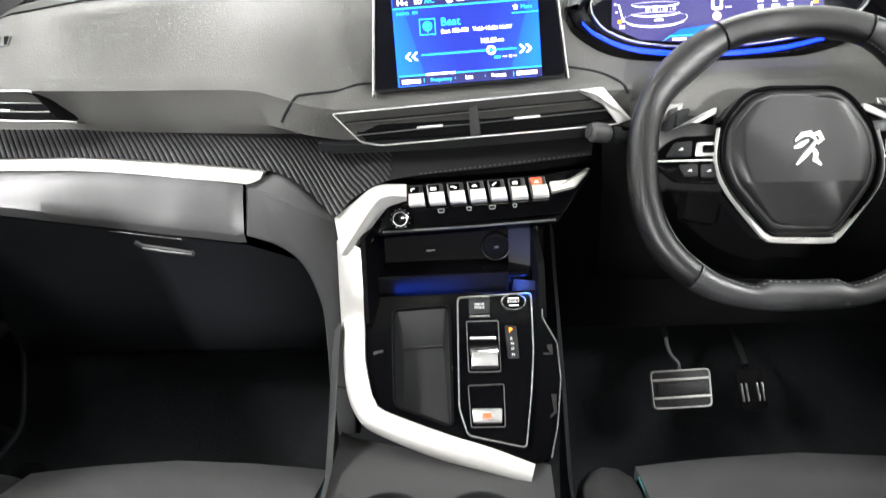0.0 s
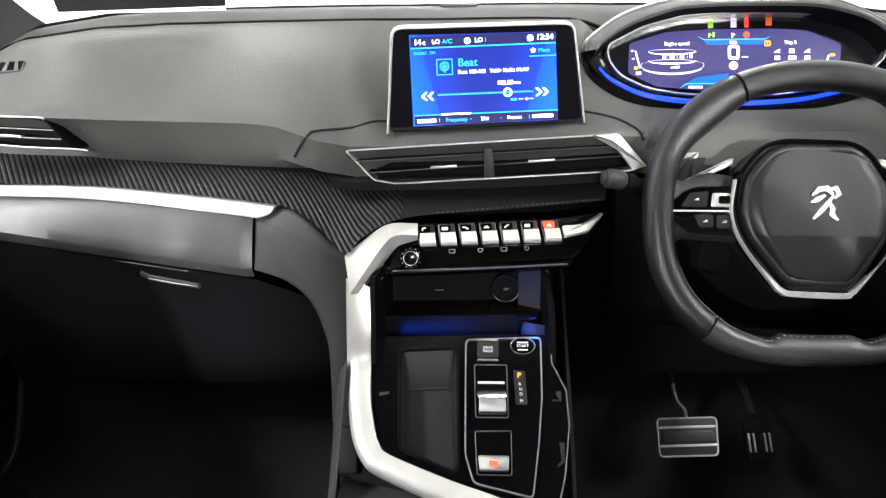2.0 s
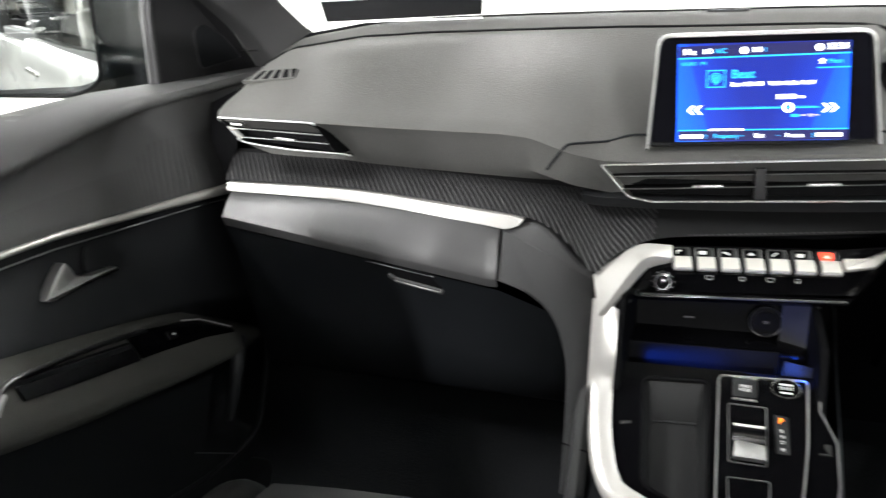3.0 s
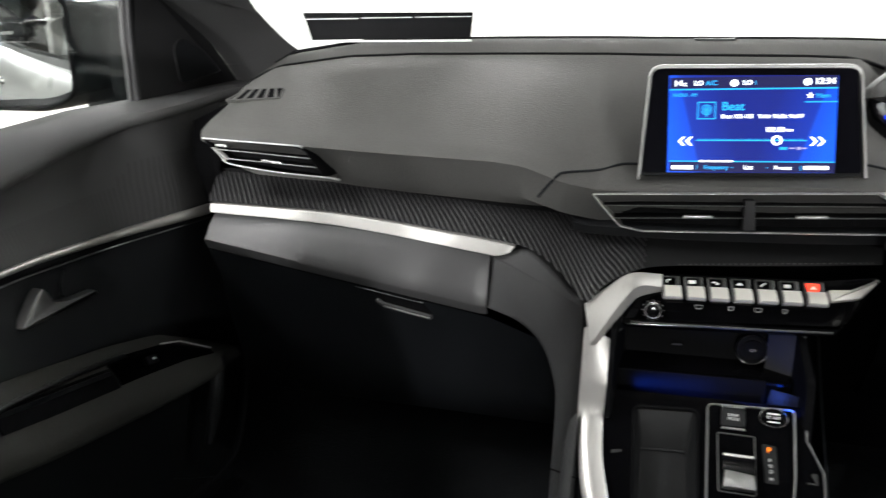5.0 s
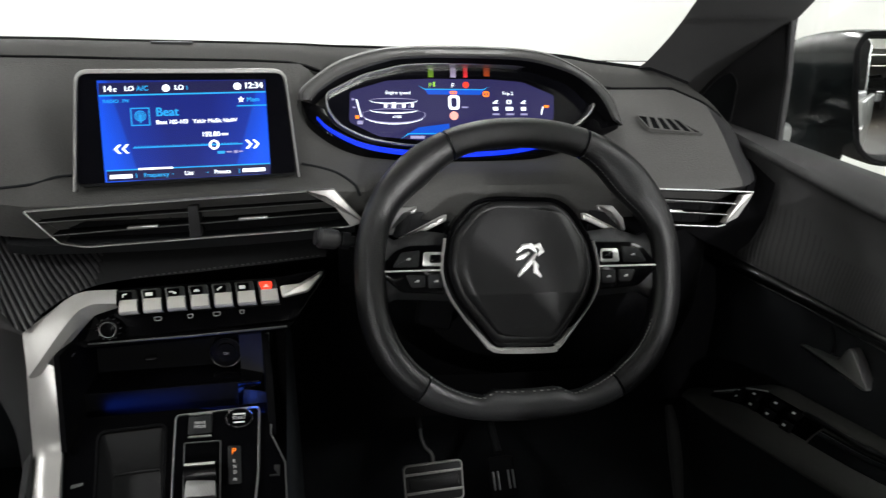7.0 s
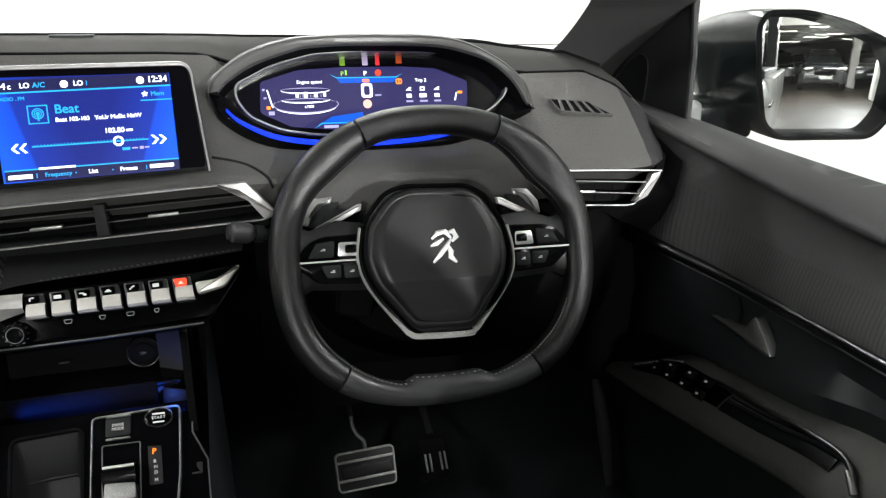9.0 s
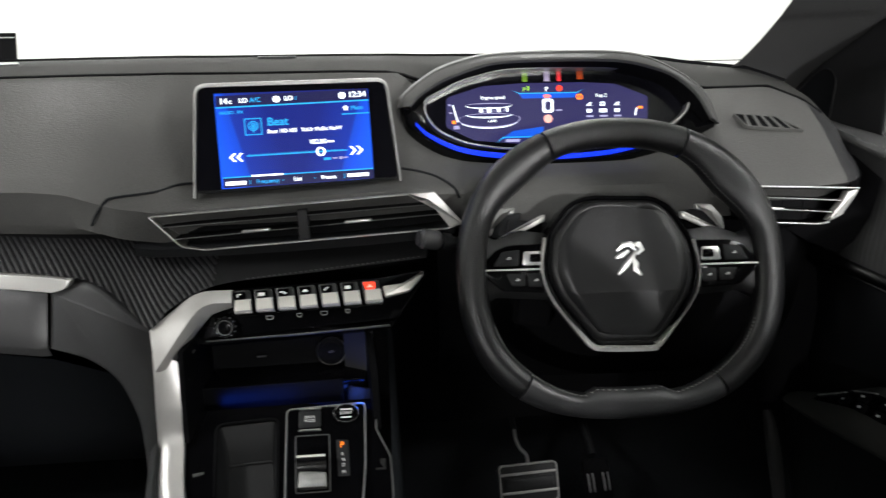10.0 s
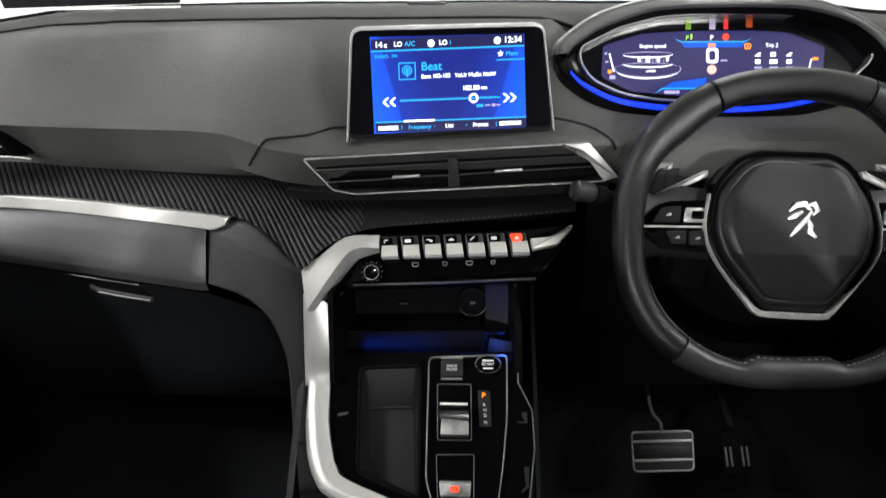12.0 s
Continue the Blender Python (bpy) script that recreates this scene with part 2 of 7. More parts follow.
# ---- building helpers ----
class Plane:
    """A working plane; P(u, v, w) takes millimetres: along, up and out towards the cabin."""

    def __init__(self, o, ux=(1, 0, 0), uy=(0, 0, 1), k=1.0):
        self.k = k
        self.o, self.ux = Vector(o), Vector(ux).normalized()
        uy = Vector(uy)
        self.uy = (uy - self.ux * uy.dot(self.ux)).normalized()
        self.n = self.ux.cross(self.uy)

    def P(self, u, v, w=0.0):
        return self.o + (self.ux * u + self.uy * v + self.n * w) * (0.001 * self.k)


def tilted(deg):
    return (0, math.sin(radians(deg)), math.cos(radians(deg)))


def finish(bm, material, smooth=35, name="part"):
    bmesh.ops.remove_doubles(bm, verts=bm.verts, dist=1e-6)
    bmesh.ops.recalc_face_normals(bm, faces=bm.faces)
    me = bpy.data.meshes.new(name)
    bm.to_mesh(me)
    bm.free()
    for m in material if isinstance(material, (list, tuple)) else (material,):
        me.materials.append(m)
    if smooth:
        me.polygons.foreach_set("use_smooth", [True] * len(me.polygons))
        me.set_sharp_from_angle(angle=radians(smooth))
    return me


def part(name, bm, material, parent=None, label="", smooth=35):
    ob = new(name, finish(bm, material, smooth, name))
    if parent:
        ob.parent = parent
    if label:
        ob["label"] = label
    return ob


def thing(name, at, label, category, group="", kind=""):
    ob = new(name)
    ob.empty_display_size = 0.02
    ob.matrix_world = Matrix.Translation(at)
    return tagged(ob, label, category, group, kind)


def under(ob, parent):
    """Parent ob to a thing that stands away from the origin, keeping its place."""
    ob.parent = parent
    ob.matrix_parent_inverse = Matrix.Translation(parent.location).inverted()
    return ob


def sub(parent, name, bm, material, label="", smooth=35):
    return under(part(name, bm, material, None, label, smooth), parent) if parent.type == "EMPTY" else part(name, bm, material, parent, label, smooth)


def rounded(pts, r, n=5):
    """A closed outline with its corners rounded by r."""
    out, k = [], len(pts)
    for i in range(k):
        a, b, c = Vector(pts[i - 1]), Vector(pts[i]), Vector(pts[(i + 1) % k])
        d = min(r, (a - b).length * 0.45, (c - b).length * 0.45)
        p, q = b + (a - b).normalized() * d, b + (c - b).normalized() * d
        for j in range(n + 1):
            t = j / n
            out.append(tuple(p * (1 - t) ** 2 + b * 2 * t * (1 - t) + q * t * t))
    return out


def circle(cx, cy, r, n=24, ry=None):
    return [(cx + r * math.cos(2 * math.pi * i / n), cy + (ry or r) * math.sin(2 * math.pi * i / n)) for i in range(n)]


def inset(pts, d):
    """Outline moved inwards by d (outwards where negative)."""
    out, k = [], len(pts)
    area = sum(pts[i - 1][0] * pts[i][1] - pts[i][0] * pts[i - 1][1] for i in range(k))
    s = 1 if area > 0 else -1
    for i in range(k):
        a, b, c = Vector(pts[i - 1]), Vector(pts[i]), Vector(pts[(i + 1) % k])
        e, f = (b - a), (c - b)
        e = e.normalized() if e.length > 1e-9 else f.normalized()
        f = f.normalized() if f.length > 1e-9 else e
        n = Vector((-e.y - f.y, e.x + f.x))
        n = n.normalized() if n.length > 1e-6 else Vector((-e.y, e.x))
        out.append(tuple(b + n * d * s / max(0.4, n.dot(Vector((-e.y, e.x))))))
    return out


def prism(pl, pts, w0, w1, bevel=0.0, bm=None):
    """Outline pts raised from w0 to w1 on plane pl, its front edge bevelled."""
    bm = bm or bmesh.new()
    rings = [[pl.P(u, v, w0) for u, v in pts]]
    if bevel:
        rings.append([pl.P(u, v, w1 - bevel) for u, v in pts])
        rings.append([pl.P(u, v, w1 - bevel * 0.3) for u, v in inset(pts, bevel * 0.3)])
        rings.append([pl.P(u, v, w1) for u, v in inset(pts, bevel)])
    else:
        rings.append([pl.P(u, v, w1) for u, v in pts])
    vs = [[bm.verts.new(p) for p in r] for r in rings]
    k = len(pts)
    for a, b in zip(vs, vs[1:]):
        for i in range(k):
            bm.faces.new((a[i - 1], a[i], b[i], b[i - 1]))
    bm.faces.new(vs[0])
    bm.faces.new(vs[-1])
    return bm


def band(pl, outer, inner, w0, w1, bevel=0.0, bm=None):
    """A closed frame between two outlines of equal length."""
    bm = bm or bmesh.new()
    rings = [[pl.P(u, v, w0) for u, v in outer], [pl.P(u, v, w1 - bevel) for u, v in outer]]
    if bevel:
        rings += [[pl.P(u, v, w1) for u, v in inset(outer, bevel)], [pl.P(u, v, w1) for u, v in inset(inner, -bevel)]]
    else:
        rings += [[pl.P(u, v, w1) for u, v in outer], [pl.P(u, v, w1) for u, v in inner]]
    rings += [[pl.P(u, v, w1 - bevel) for u, v in inner], [pl.P(u, v, w0) for u, v in inner]]
    vs = [[bm.verts.new(p) for p in r] for r in rings]
    k = len(outer)
    for a, b in zip(vs, vs[1:] + vs[:1]):
        for i in range(k):
            bm.faces.new((a[i - 1], a[i], b[i], b[i - 1]))
    return bm


def holed(pl, outer, holes, w0, w1):
    """A plate with holes through it."""
    bm = bmesh.new()
    loops = []
    for w in (w0, w1):
        edges, mine = [], []
        for pts in [outer, *holes]:
            vs = [bm.verts.new(pl.P(u, v, w)) for u, v in pts]
            mine.append(vs)
            edges += [bm.edges.new((vs[i - 1], vs[i])) for i in range(len(vs))]
        bmesh.ops.triangle_fill(bm, use_beauty=True, edges=edges)
        loops.append(mine)
    for a, b in zip(*loops):
        for i in range(len(a)):
            bm.faces.new((a[i - 1], a[i], b[i], b[i - 1]))
    return bm


def loft(rows, closed=False, caps=False, bm=None):
    """Skin over rows of points of equal number; closed: every row is a ring."""
    bm = bm or bmesh.new()
    vs = [[bm.verts.new(p) for p in r] for r in rows]
    k = len(rows[0])
    for a, b in zip(vs, vs[1:]):
        for i in range(0 if closed else 1, k):
            bm.faces.new((a[i - 1], a[i], b[i], b[i - 1]))
    if caps:
        bm.faces.new(vs[0])
        bm.faces.new(vs[-1])
    return bm


def solid(bm, thick):
    """Thickness for an open skin."""
    bmesh.ops.recalc_face_normals(bm, faces=bm.faces)
    bmesh.ops.solidify(bm, geom=bm.faces[:], thickness=thick)
    return bm


def smooth_curve(pts, n=6):
    """Catmull-Rom through points of any dimension."""
    p = [np.array(q, float) for q in pts]
    p = [2 * p[0] - p[1], *p, 2 * p[-1] - p[-2]]
    out = []
    for i in range(1, len(p) - 2):
        for j in range(n):
            t = j / n
            out.append(0.5 * (2 * p[i] + (p[i + 1] - p[i - 1]) * t + (2 * p[i - 1] - 5 * p[i] + 4 * p[i + 1] - p[i + 2]) * t * t + (3 * p[i] - p[i - 1] - 3 * p[i + 1] + p[i + 2]) * t ** 3))
    out.append(p[-2])
    return out


def tube(path, radius, n=8, squash=1.0, bm=None):
    """A round bar along a path."""
    path = [Vector(p) for p in path]
    rows, side = [], None
    for i, p in enumerate(path):
        d = (path[min(i + 1, len(path) - 1)] - path[max(i - 1, 0)]).normalized()
        if side is None:
            side = d.orthogonal().normalized()
        side = (side - d * side.dot(d)).normalized()
        up = d.cross(side)
        r = radius(i / (len(path) - 1)) if callable(radius) else radius
        rows.append([p + side * r * math.cos(2 * math.pi * j / n) + up * r * squash * math.sin(2 * math.pi * j / n) for j in range(n)])
    return loft(rows, True, True, bm)


def box(x0, x1, y0, y1, z0, z1, bevel=0.0, bm=None):
    """An upright box with its edges bevelled."""
    bm2 = bmesh.new()
    bmesh.ops.create_cube(bm2, size=1.0, matrix=Matrix.LocRotScale(((x0 + x1) / 2, (y0 + y1) / 2, (z0 + z1) / 2), None, (x1 - x0, y1 - y0, z1 - z0)))
    if bevel:
        bmesh.ops.bevel(bm2, geom=bm2.edges[:], offset=bevel, segments=3, affect="EDGES", profile=0.5)
    if bm is None:
        return bm2
    me = bpy.data.meshes.new("tmp")
    bm2.to_mesh(me)
    bm2.free()
    bm.from_mesh(me)
    bpy.data.meshes.remove(me)
    return bm


def bars(pl, items, w0, w1, bm=None):
    """Flat bars: (u0, v0, u1, v1)."""
    bm = bm or bmesh.new()
    for u0, v0, u1, v1 in items:
        prism(pl, [(u0, v0), (u1, v0), (u1, v1), (u0, v1)], w0, w1, bm=bm)
    return bm


def lettering(pl, text, u, v, size, w, align="LEFT"):
    """Raised letters of the built-in font, size in mm."""
    cu = bpy.data.curves.new("text", "FONT")
    cu.body, cu.size, cu.align_x, cu.extrude = text, size * 0.001, align, 0.0001
    ob = new("text", cu)
    bpy.context.view_layer.update()
    me = bpy.data.meshes.new_from_object(ob.evaluated_get(bpy.context.evaluated_depsgraph_get()))
    bpy.data.objects.remove(ob)
    bm = bmesh.new()
    bm.from_mesh(me)
    bpy.data.meshes.remove(me)
    m = Matrix((pl.ux, pl.uy, pl.n)).transposed().to_4x4()
    bm.transform(Matrix.Translation(pl.P(u, v, w)) @ m)
    return bm


def each_bar(parent, name, pl, items, w0, w1, material, label=""):
    """Every bar a part of its own."""
    for it in items:
        sub(parent, name, bars(pl, [it], w0, w1), material, label, smooth=0)


def open_band(pl, outer, inner, w0, w1):
    """A frame along an open path between two lines of equal length."""
    rows = []
    for o, i in zip(outer, inner):
        m = ((o[0] + i[0]) / 2, (o[1] + i[1]) / 2)
        rows.append([pl.P(*o, w0), pl.P(*o, w1 - 1.2), pl.P(o[0] * 0.8 + i[0] * 0.2, o[1] * 0.8 + i[1] * 0.2, w1 - 0.2), pl.P(*m, w1), pl.P(*i, w1 - 0.8), pl.P(*i, w0)])
    return loft(rows, True, True)


def merged(*bms):
    out = bmesh.new()
    for b in bms:
        me = bpy.data.meshes.new("tmp")
        b.to_mesh(me)
        b.free()
        out.from_mesh(me)
        bpy.data.meshes.remove(me)
    return out

# ---- the garage ----
GROUND = -0.22
tagged(part("ground", box(-9, 9, -32, 4.4, GROUND - 0.1, GROUND), FLOOR), "smooth garage floor, its beige darkened against the lamps", "floor", kind="structure")
tagged(part("wall_front", box(-9, 9, 4.4, 4.6, GROUND, 3.3), WALL), "plain white painted garage wall", "wall", kind="structure")
tagged(part("wall_left", box(-9.2, -9, -32, 4.6, GROUND, 3.3), WALL), "plain white painted garage wall", "wall", kind="structure")
tagged(part("wall_right", box(9, 9.2, -32, 4.6, GROUND, 3.3), WALL), "plain white painted garage wall", "wall", kind="structure")
tagged(part("wall_back", box(-9, 9, -32.2, -32, GROUND, 3.3), WALL), "plain white painted garage wall", "wall", kind="structure")
tagged(part("wall_side_left", box(-3.9, -3.75, -1.5, 4.4, GROUND, 3.3), WALL), "white painted partition wall beside the car", "wall", kind="structure")
tagged(part("wall_side_right", box(4.1, 4.25, -1.0, 4.4, GROUND, 3.3), WALL), "white painted partition wall beside the car", "wall", kind="structure")
bm = box(-9, 9, -32, 4.4, 3.3, 3.4)
tagged(part("ceiling", bm, CEIL), "grey garage ceiling", "ceiling", kind="structure")
for by in (-30, -27.5, -25, -22.5, -20, -18, -16, -14.2, -12.4, -10.8, -7.5, -5, -2.5):
    tagged(part("ceiling_beam", box(-8.9, 8.9, by - 0.16, by + 0.16, 2.30 if by < -10 else 2.95, 3.3, 0.01), WALL), "cream painted cross beam under the ceiling", "beam", kind="structure")
column = tagged(part("column", box(3.6, 4.0, -8.4, -8.0, GROUND, 2.95, 0.02), WALL), "square white garage column", "column", group="garage columns")
for cx, cy in ((-4.2, -8.2), (3.8, -13.2)):
    copy_thing(column, Matrix.Translation((cx - 3.8, cy + 8.2, 0)))

CX = 0.045  # middle of the car


def spans(x, table):
    """Values between the rows of a table, whose first entry is x."""
    xs = [r[0] for r in table]
    return [float(np.interp(x, xs, [r[i] for r in table])) for i in range(1, len(table[0]))]


def stations(table, step=0.012):
    a, b = table[0][0], table[-1][0]
    k = max(2, round((b - a) / step))
    return [a + (b - a) * i / k for i in range(k + 1)]


fixture = thing("ceiling_light", (0, 0, 2.93), "long lit ceiling light below a beam", "ceiling light", "garage ceiling lights")
sub(fixture, "housing", box(-0.75, 0.75, -0.07, 0.07, 2.90, 2.95, 0.01), CEIL)
sub(fixture, "tube", box(-0.70, 0.70, -0.05, 0.05, 2.885, 2.90, 0.005), G_LAMP, "lit white tube")
fixture.matrix_world = Matrix.Translation((2.2, -10.8, 2.28))
for cx, cy, cz in ((0.2, -12.4, 2.28), (4.4, -12.4, 2.28), (-3.0, -10.8, 2.28), (6.0, -7.5, 2.93), (2.6, -14.2, 2.28), (-5.0, -7.5, 2.93), (2.0, -16.0, 2.28), (4.6, -18.0, 2.28), (0.4, -20.0, 2.28)):
    copy_thing(fixture, Matrix.Translation((cx, cy, cz)))


# ---- dashboard ----
dash = thing("dashboard", (CX, 1.0, 0.15), "dark grey soft-touch dashboard with layered passenger shelf", "dashboard")
# x, then y and z of: back edge, groove, middle, front crease, lower lip, recess
DASH = [
    (-0.662, 0.990, 0.882, 0.965, 0.878, 0.935, 0.872, 0.906, 0.860, 0.918, 0.842, 0.945, 0.822),
    (-0.640, 1.030, 0.922, 0.995, 0.913, 0.945, 0.889, 0.874, 0.857, 0.908, 0.824, 0.935, 0.808),
    (-0.600, 1.065, 0.952, 1.015, 0.936, 0.950, 0.901, 0.870, 0.858, 0.928, 0.812, 0.932, 0.796),
    (-0.490, 1.087, 0.968, 1.028, 0.950, 0.950, 0.906, 0.870, 0.856, 0.928, 0.810, 0.932, 0.790),
    (-0.445, 1.088, 0.970, 1.029, 0.951, 0.950, 0.907, 0.870, 0.854, 0.899, 0.808, 0.930, 0.786),
    (-0.400, 1.090, 0.972, 1.030, 0.953, 0.950, 0.907, 0.870, 0.852, 0.898, 0.808, 0.930, 0.784),
    (-0.250, 1.092, 0.973, 1.030, 0.954, 0.950, 0.905, 0.870, 0.847, 0.898, 0.800, 0.930, 0.776),
    (-0.215, 1.092, 0.973, 1.030, 0.954, 0.950, 0.904, 0.871, 0.843, 0.894, 0.792, 0.932, 0.774),
    (-0.165, 1.092, 0.973, 1.030, 0.954, 0.950, 0.895, 0.876, 0.824, 0.888, 0.778, 0.945, 0.770),
    (-0.130, 1.092, 0.973, 1.030, 0.954, 0.950, 0.888, 0.893, 0.814, 0.905, 0.768, 0.960, 0.764),
    (-0.080, 1.092, 0.972, 1.030, 0.953, 0.950, 0.845, 0.901, 0.812, 0.935, 0.755, 0.960, 0.758),
    (0.100, 1.092, 0.971, 1.030, 0.952, 0.950, 0.842, 0.901, 0.820, 0.935, 0.756, 0.960, 0.760),
    (0.165, 1.092, 0.970, 1.030, 0.950, 0.950, 0.852, 0.901, 0.822, 0.935, 0.760, 0.960, 0.764),
    (0.215, 1.092, 0.968, 1.030, 0.900, 0.955, 0.848, 0.902, 0.822, 0.935, 0.768, 0.960, 0.770),
    (0.240, 1.092, 0.968, 1.030, 0.895, 0.955, 0.845, 0.893, 0.822, 0.898, 0.768, 0.960, 0.770),
    (0.300, 1.092, 0.966, 1.030, 0.870, 0.955, 0.842, 0.893, 0.822, 0.898, 0.770, 0.960, 0.772),
    (0.450, 1.090, 0.962, 1.030, 0.870, 0.955, 0.842, 0.890, 0.822, 0.898, 0.770, 0.960, 0.770),
    (0.530, 1.088, 0.958, 1.030, 0.895, 0.955, 0.852, 0.886, 0.822, 0.896, 0.768, 0.960, 0.768),
    (0.565, 1.085, 0.952, 1.028, 0.920, 0.955, 0.872, 0.883, 0.822, 0.935, 0.765, 0.960, 0.766),
    (0.660, 1.070, 0.942, 1.015, 0.922, 0.952, 0.880, 0.882, 0.820, 0.925, 0.772, 0.960, 0.768),
    (0.700, 1.040, 0.925, 0.995, 0.905, 0.945, 0.872, 0.884, 0.822, 0.904, 0.800, 0.960, 0.790),
    (0.716, 1.020, 0.910, 0.984, 0.892, 0.941, 0.864, 0.889, 0.824, 0.905, 0.807, 0.960, 0.797),
    (0.728, 1.005, 0.895, 0.972, 0.878, 0.940, 0.854, 0.899, 0.828, 0.914, 0.806, 0.960, 0.800),
    (0.737, 0.990, 0.875, 0.968, 0.868, 0.945, 0.848, 0.922, 0.833, 0.926, 0.824, 0.960, 0.818),
]


def pad(x0, x1, name, material, label):
    rows = []
    for x in [x0 + (x1 - x0) * i / max(2, round((x1 - x0) / 0.01)) for i in range(max(2, round((x1 - x0) / 0.01)) + 1)]:
        v = spans(x, DASH)
        pts = [(x, v[i], v[i + 1]) for i in (2, 4, 6)]
        ey, ez, ly, lz = v[6], v[7], v[8], v[9]
        soft = 0.235 < x < 0.54  # below the cluster the edge is a wide soft roll
        if soft:
            k = 0.024 / (v[4] - ey)
            pts[2] = (x, ey + (v[4] - ey) * k, ez + (v[5] - ez) * k)
        top = [tuple(q) for q in smooth_curve(pts, 6)]
        # rolled front edge
        roll = [(x, ey - 0.003, ez - 0.006), (x, ey + (ly - ey) * 0.35, ez + (lz - ez) * 0.4), (x, ly, lz), (x, v[10], v[11])]
        if soft:
            a, c, b = (np.array(q) for q in (pts[2], (x, ey - 0.002, ez), (x, ey + (ly - ey) * 0.6, ez + (lz - ez) * 0.6)))
            roll[:2] = [tuple(a * (1 - t) ** 2 + c * 2 * t * (1 - t) + b * t * t) for t in (0.4, 0.75)]
        rows.append(top + roll)
    bm = loft(rows)
    return sub(dash, name, bm, material, label, smooth=38)


pad(-0.662, 0.703, "upper_pad", SOFT, "grey grained soft pad")
pad(0.703, 0.737, "pad_end", SOFT_DARK, "dark rounded end of the pad")
# black sheets added where the door trim only falls into shade
for ends in (zip([(0.738, 0.935, 0.842), (0.737, 0.922, 0.829), (0.727, 0.910, 0.806), (0.716, 0.910, 0.785), (0.687, 0.915, 0.762), (0.650, 0.915, 0.752)], [(0.740, 0.933, 0.841), (0.752, 0.889, 0.818), (0.748, 0.886, 0.800), (0.7455, 0.890, 0.770), (0.738, 0.902, 0.735), (0.731, 0.921, 0.713)]),
             zip([(-0.666, 0.985, 0.886), (-0.663, 0.965, 0.876), (-0.662, 0.945, 0.822), (-0.657, 0.93, 0.798), (-0.650, 0.905, 0.772)], [(-0.668, 0.984, 0.886), (-0.700, 0.945, 0.866), (-0.702, 0.936, 0.814), (-0.688, 0.936, 0.770), (-0.672, 0.925, 0.750)])):
    sub(dash, "end_shade", loft([[a, tuple((np.array(a) + np.array(b)) / 2 + np.array((0, 0.012, -0.004))), b] for a, b in ends]), NIGHT, "black sheet for the shade at the dashboard's end", smooth=60)


def pad_z(x, y):
    v = spans(x, DASH)
    return float(np.interp(-y, [-v[2], -v[4], -v[6]], [v[3], v[5], v[7]]))


def face_point(x, t):
    """A place on the front face below the crease, t from 0 at the crease to 1 at the lip."""
    v = spans(x, DASH)
    ey, ez, ly, lz = v[6], v[7], v[8], v[9]
    line = [(0.0, ey - 0.003, ez - 0.006), (0.4, ey + (ly - ey) * 0.35, ez + (lz - ez) * 0.4), (1.0, ly, lz)]
    return (x, float(np.interp(t, [p[0] for p in line], [p[1] for p in line])) - 0.0008, float(np.interp(t, [p[0] for p in line], [p[2] for p in line])))


for line in ([face_point(-0.197, 0.8), (-0.1886, 0.8790, 0.8083), (-0.1739, 0.8727, 0.8260), (-0.1649, 0.8800, 0.8295), (-0.1278, 0.9046, pad_z(-0.1278, 0.9046) + 0.001), (-0.105, 0.9170, pad_z(-0.105, 0.917) + 0.001), (-0.0885, 0.9257, pad_z(-0.0885, 0.9257) + 0.001), (-0.070, 0.930, pad_z(-0.07, 0.93) + 0.001)],
             [(0.160, 0.9372, 0.8417), (0.184, 0.9316, 0.8374), (0.2031, 0.9221, 0.8322), (0.2203, 0.9013, 0.8234), (0.226, 0.893, 0.812)]):
    sub(dash, "seam", tube([tuple(p) for p in smooth_curve(line, 8)], 0.0016, 6), CARPET, "thin dark seam")
rows = []
for x in stations(DASH, 0.02):
    v = spans(x, DASH)
    rows.append([(x, v[0] + 0.10, v[1] - 0.02), (x, v[0], v[1]), (x, (v[0] + v[2]) / 2, (v[1] + max(v[3], v[1] - 0.03)) / 2 + 0.003), (x, v[2] + 0.004, max(v[3], v[1] - 0.03) - 0.0), (x, v[2] + 0.003, max(v[3], v[1] - 0.03) - 0.03)])
rows.insert(0, [(-0.79, y + 0.15, min(z, 0.885)) for x, y, z in rows[0]])
rows.append([(0.82, y + 0.16, min(z, 0.856)) for x, y, z in rows[-1]])
sub(dash, "windscreen_shelf", loft(rows), SHELF, "dark shelf along the windscreen", smooth=50)
for xa, xb in ((-0.655, 0.19), (0.565, 0.72)):
    line = []
    for x in np.linspace(xa, xb, 40):
        v = spans(x, DASH)
        line.append((x, v[2] + 0.003, max(v[3], v[1] - 0.03) + 0.0005))
    sub(dash, "groove", tube(line, 0.0026, 6), NIGHT, "dark groove behind the pad", smooth=60)
line = []
for x in np.linspace(-0.62, 0.70, 60):
    v = spans(x, DASH)
    line.append((x, v[0] + 0.006, v[1] + 0.0005))
sub(dash, "screen_seal", tube(line, 0.0042, 6), NIGHT, "black seal at the foot of the windscreen", smooth=60)
# small light sensor on the shelf
sub(dash, "sensor_cap", prism(Plane((0.0, 1.088, 0.970), (1, 0, 0), (0, 1, 0)), rounded([(-26, -7), (26, -7), (26, 7), (-26, 7)], 6), -2, 2.5, 1), HARD_DARK)

# lip below the centre vent
rows = []
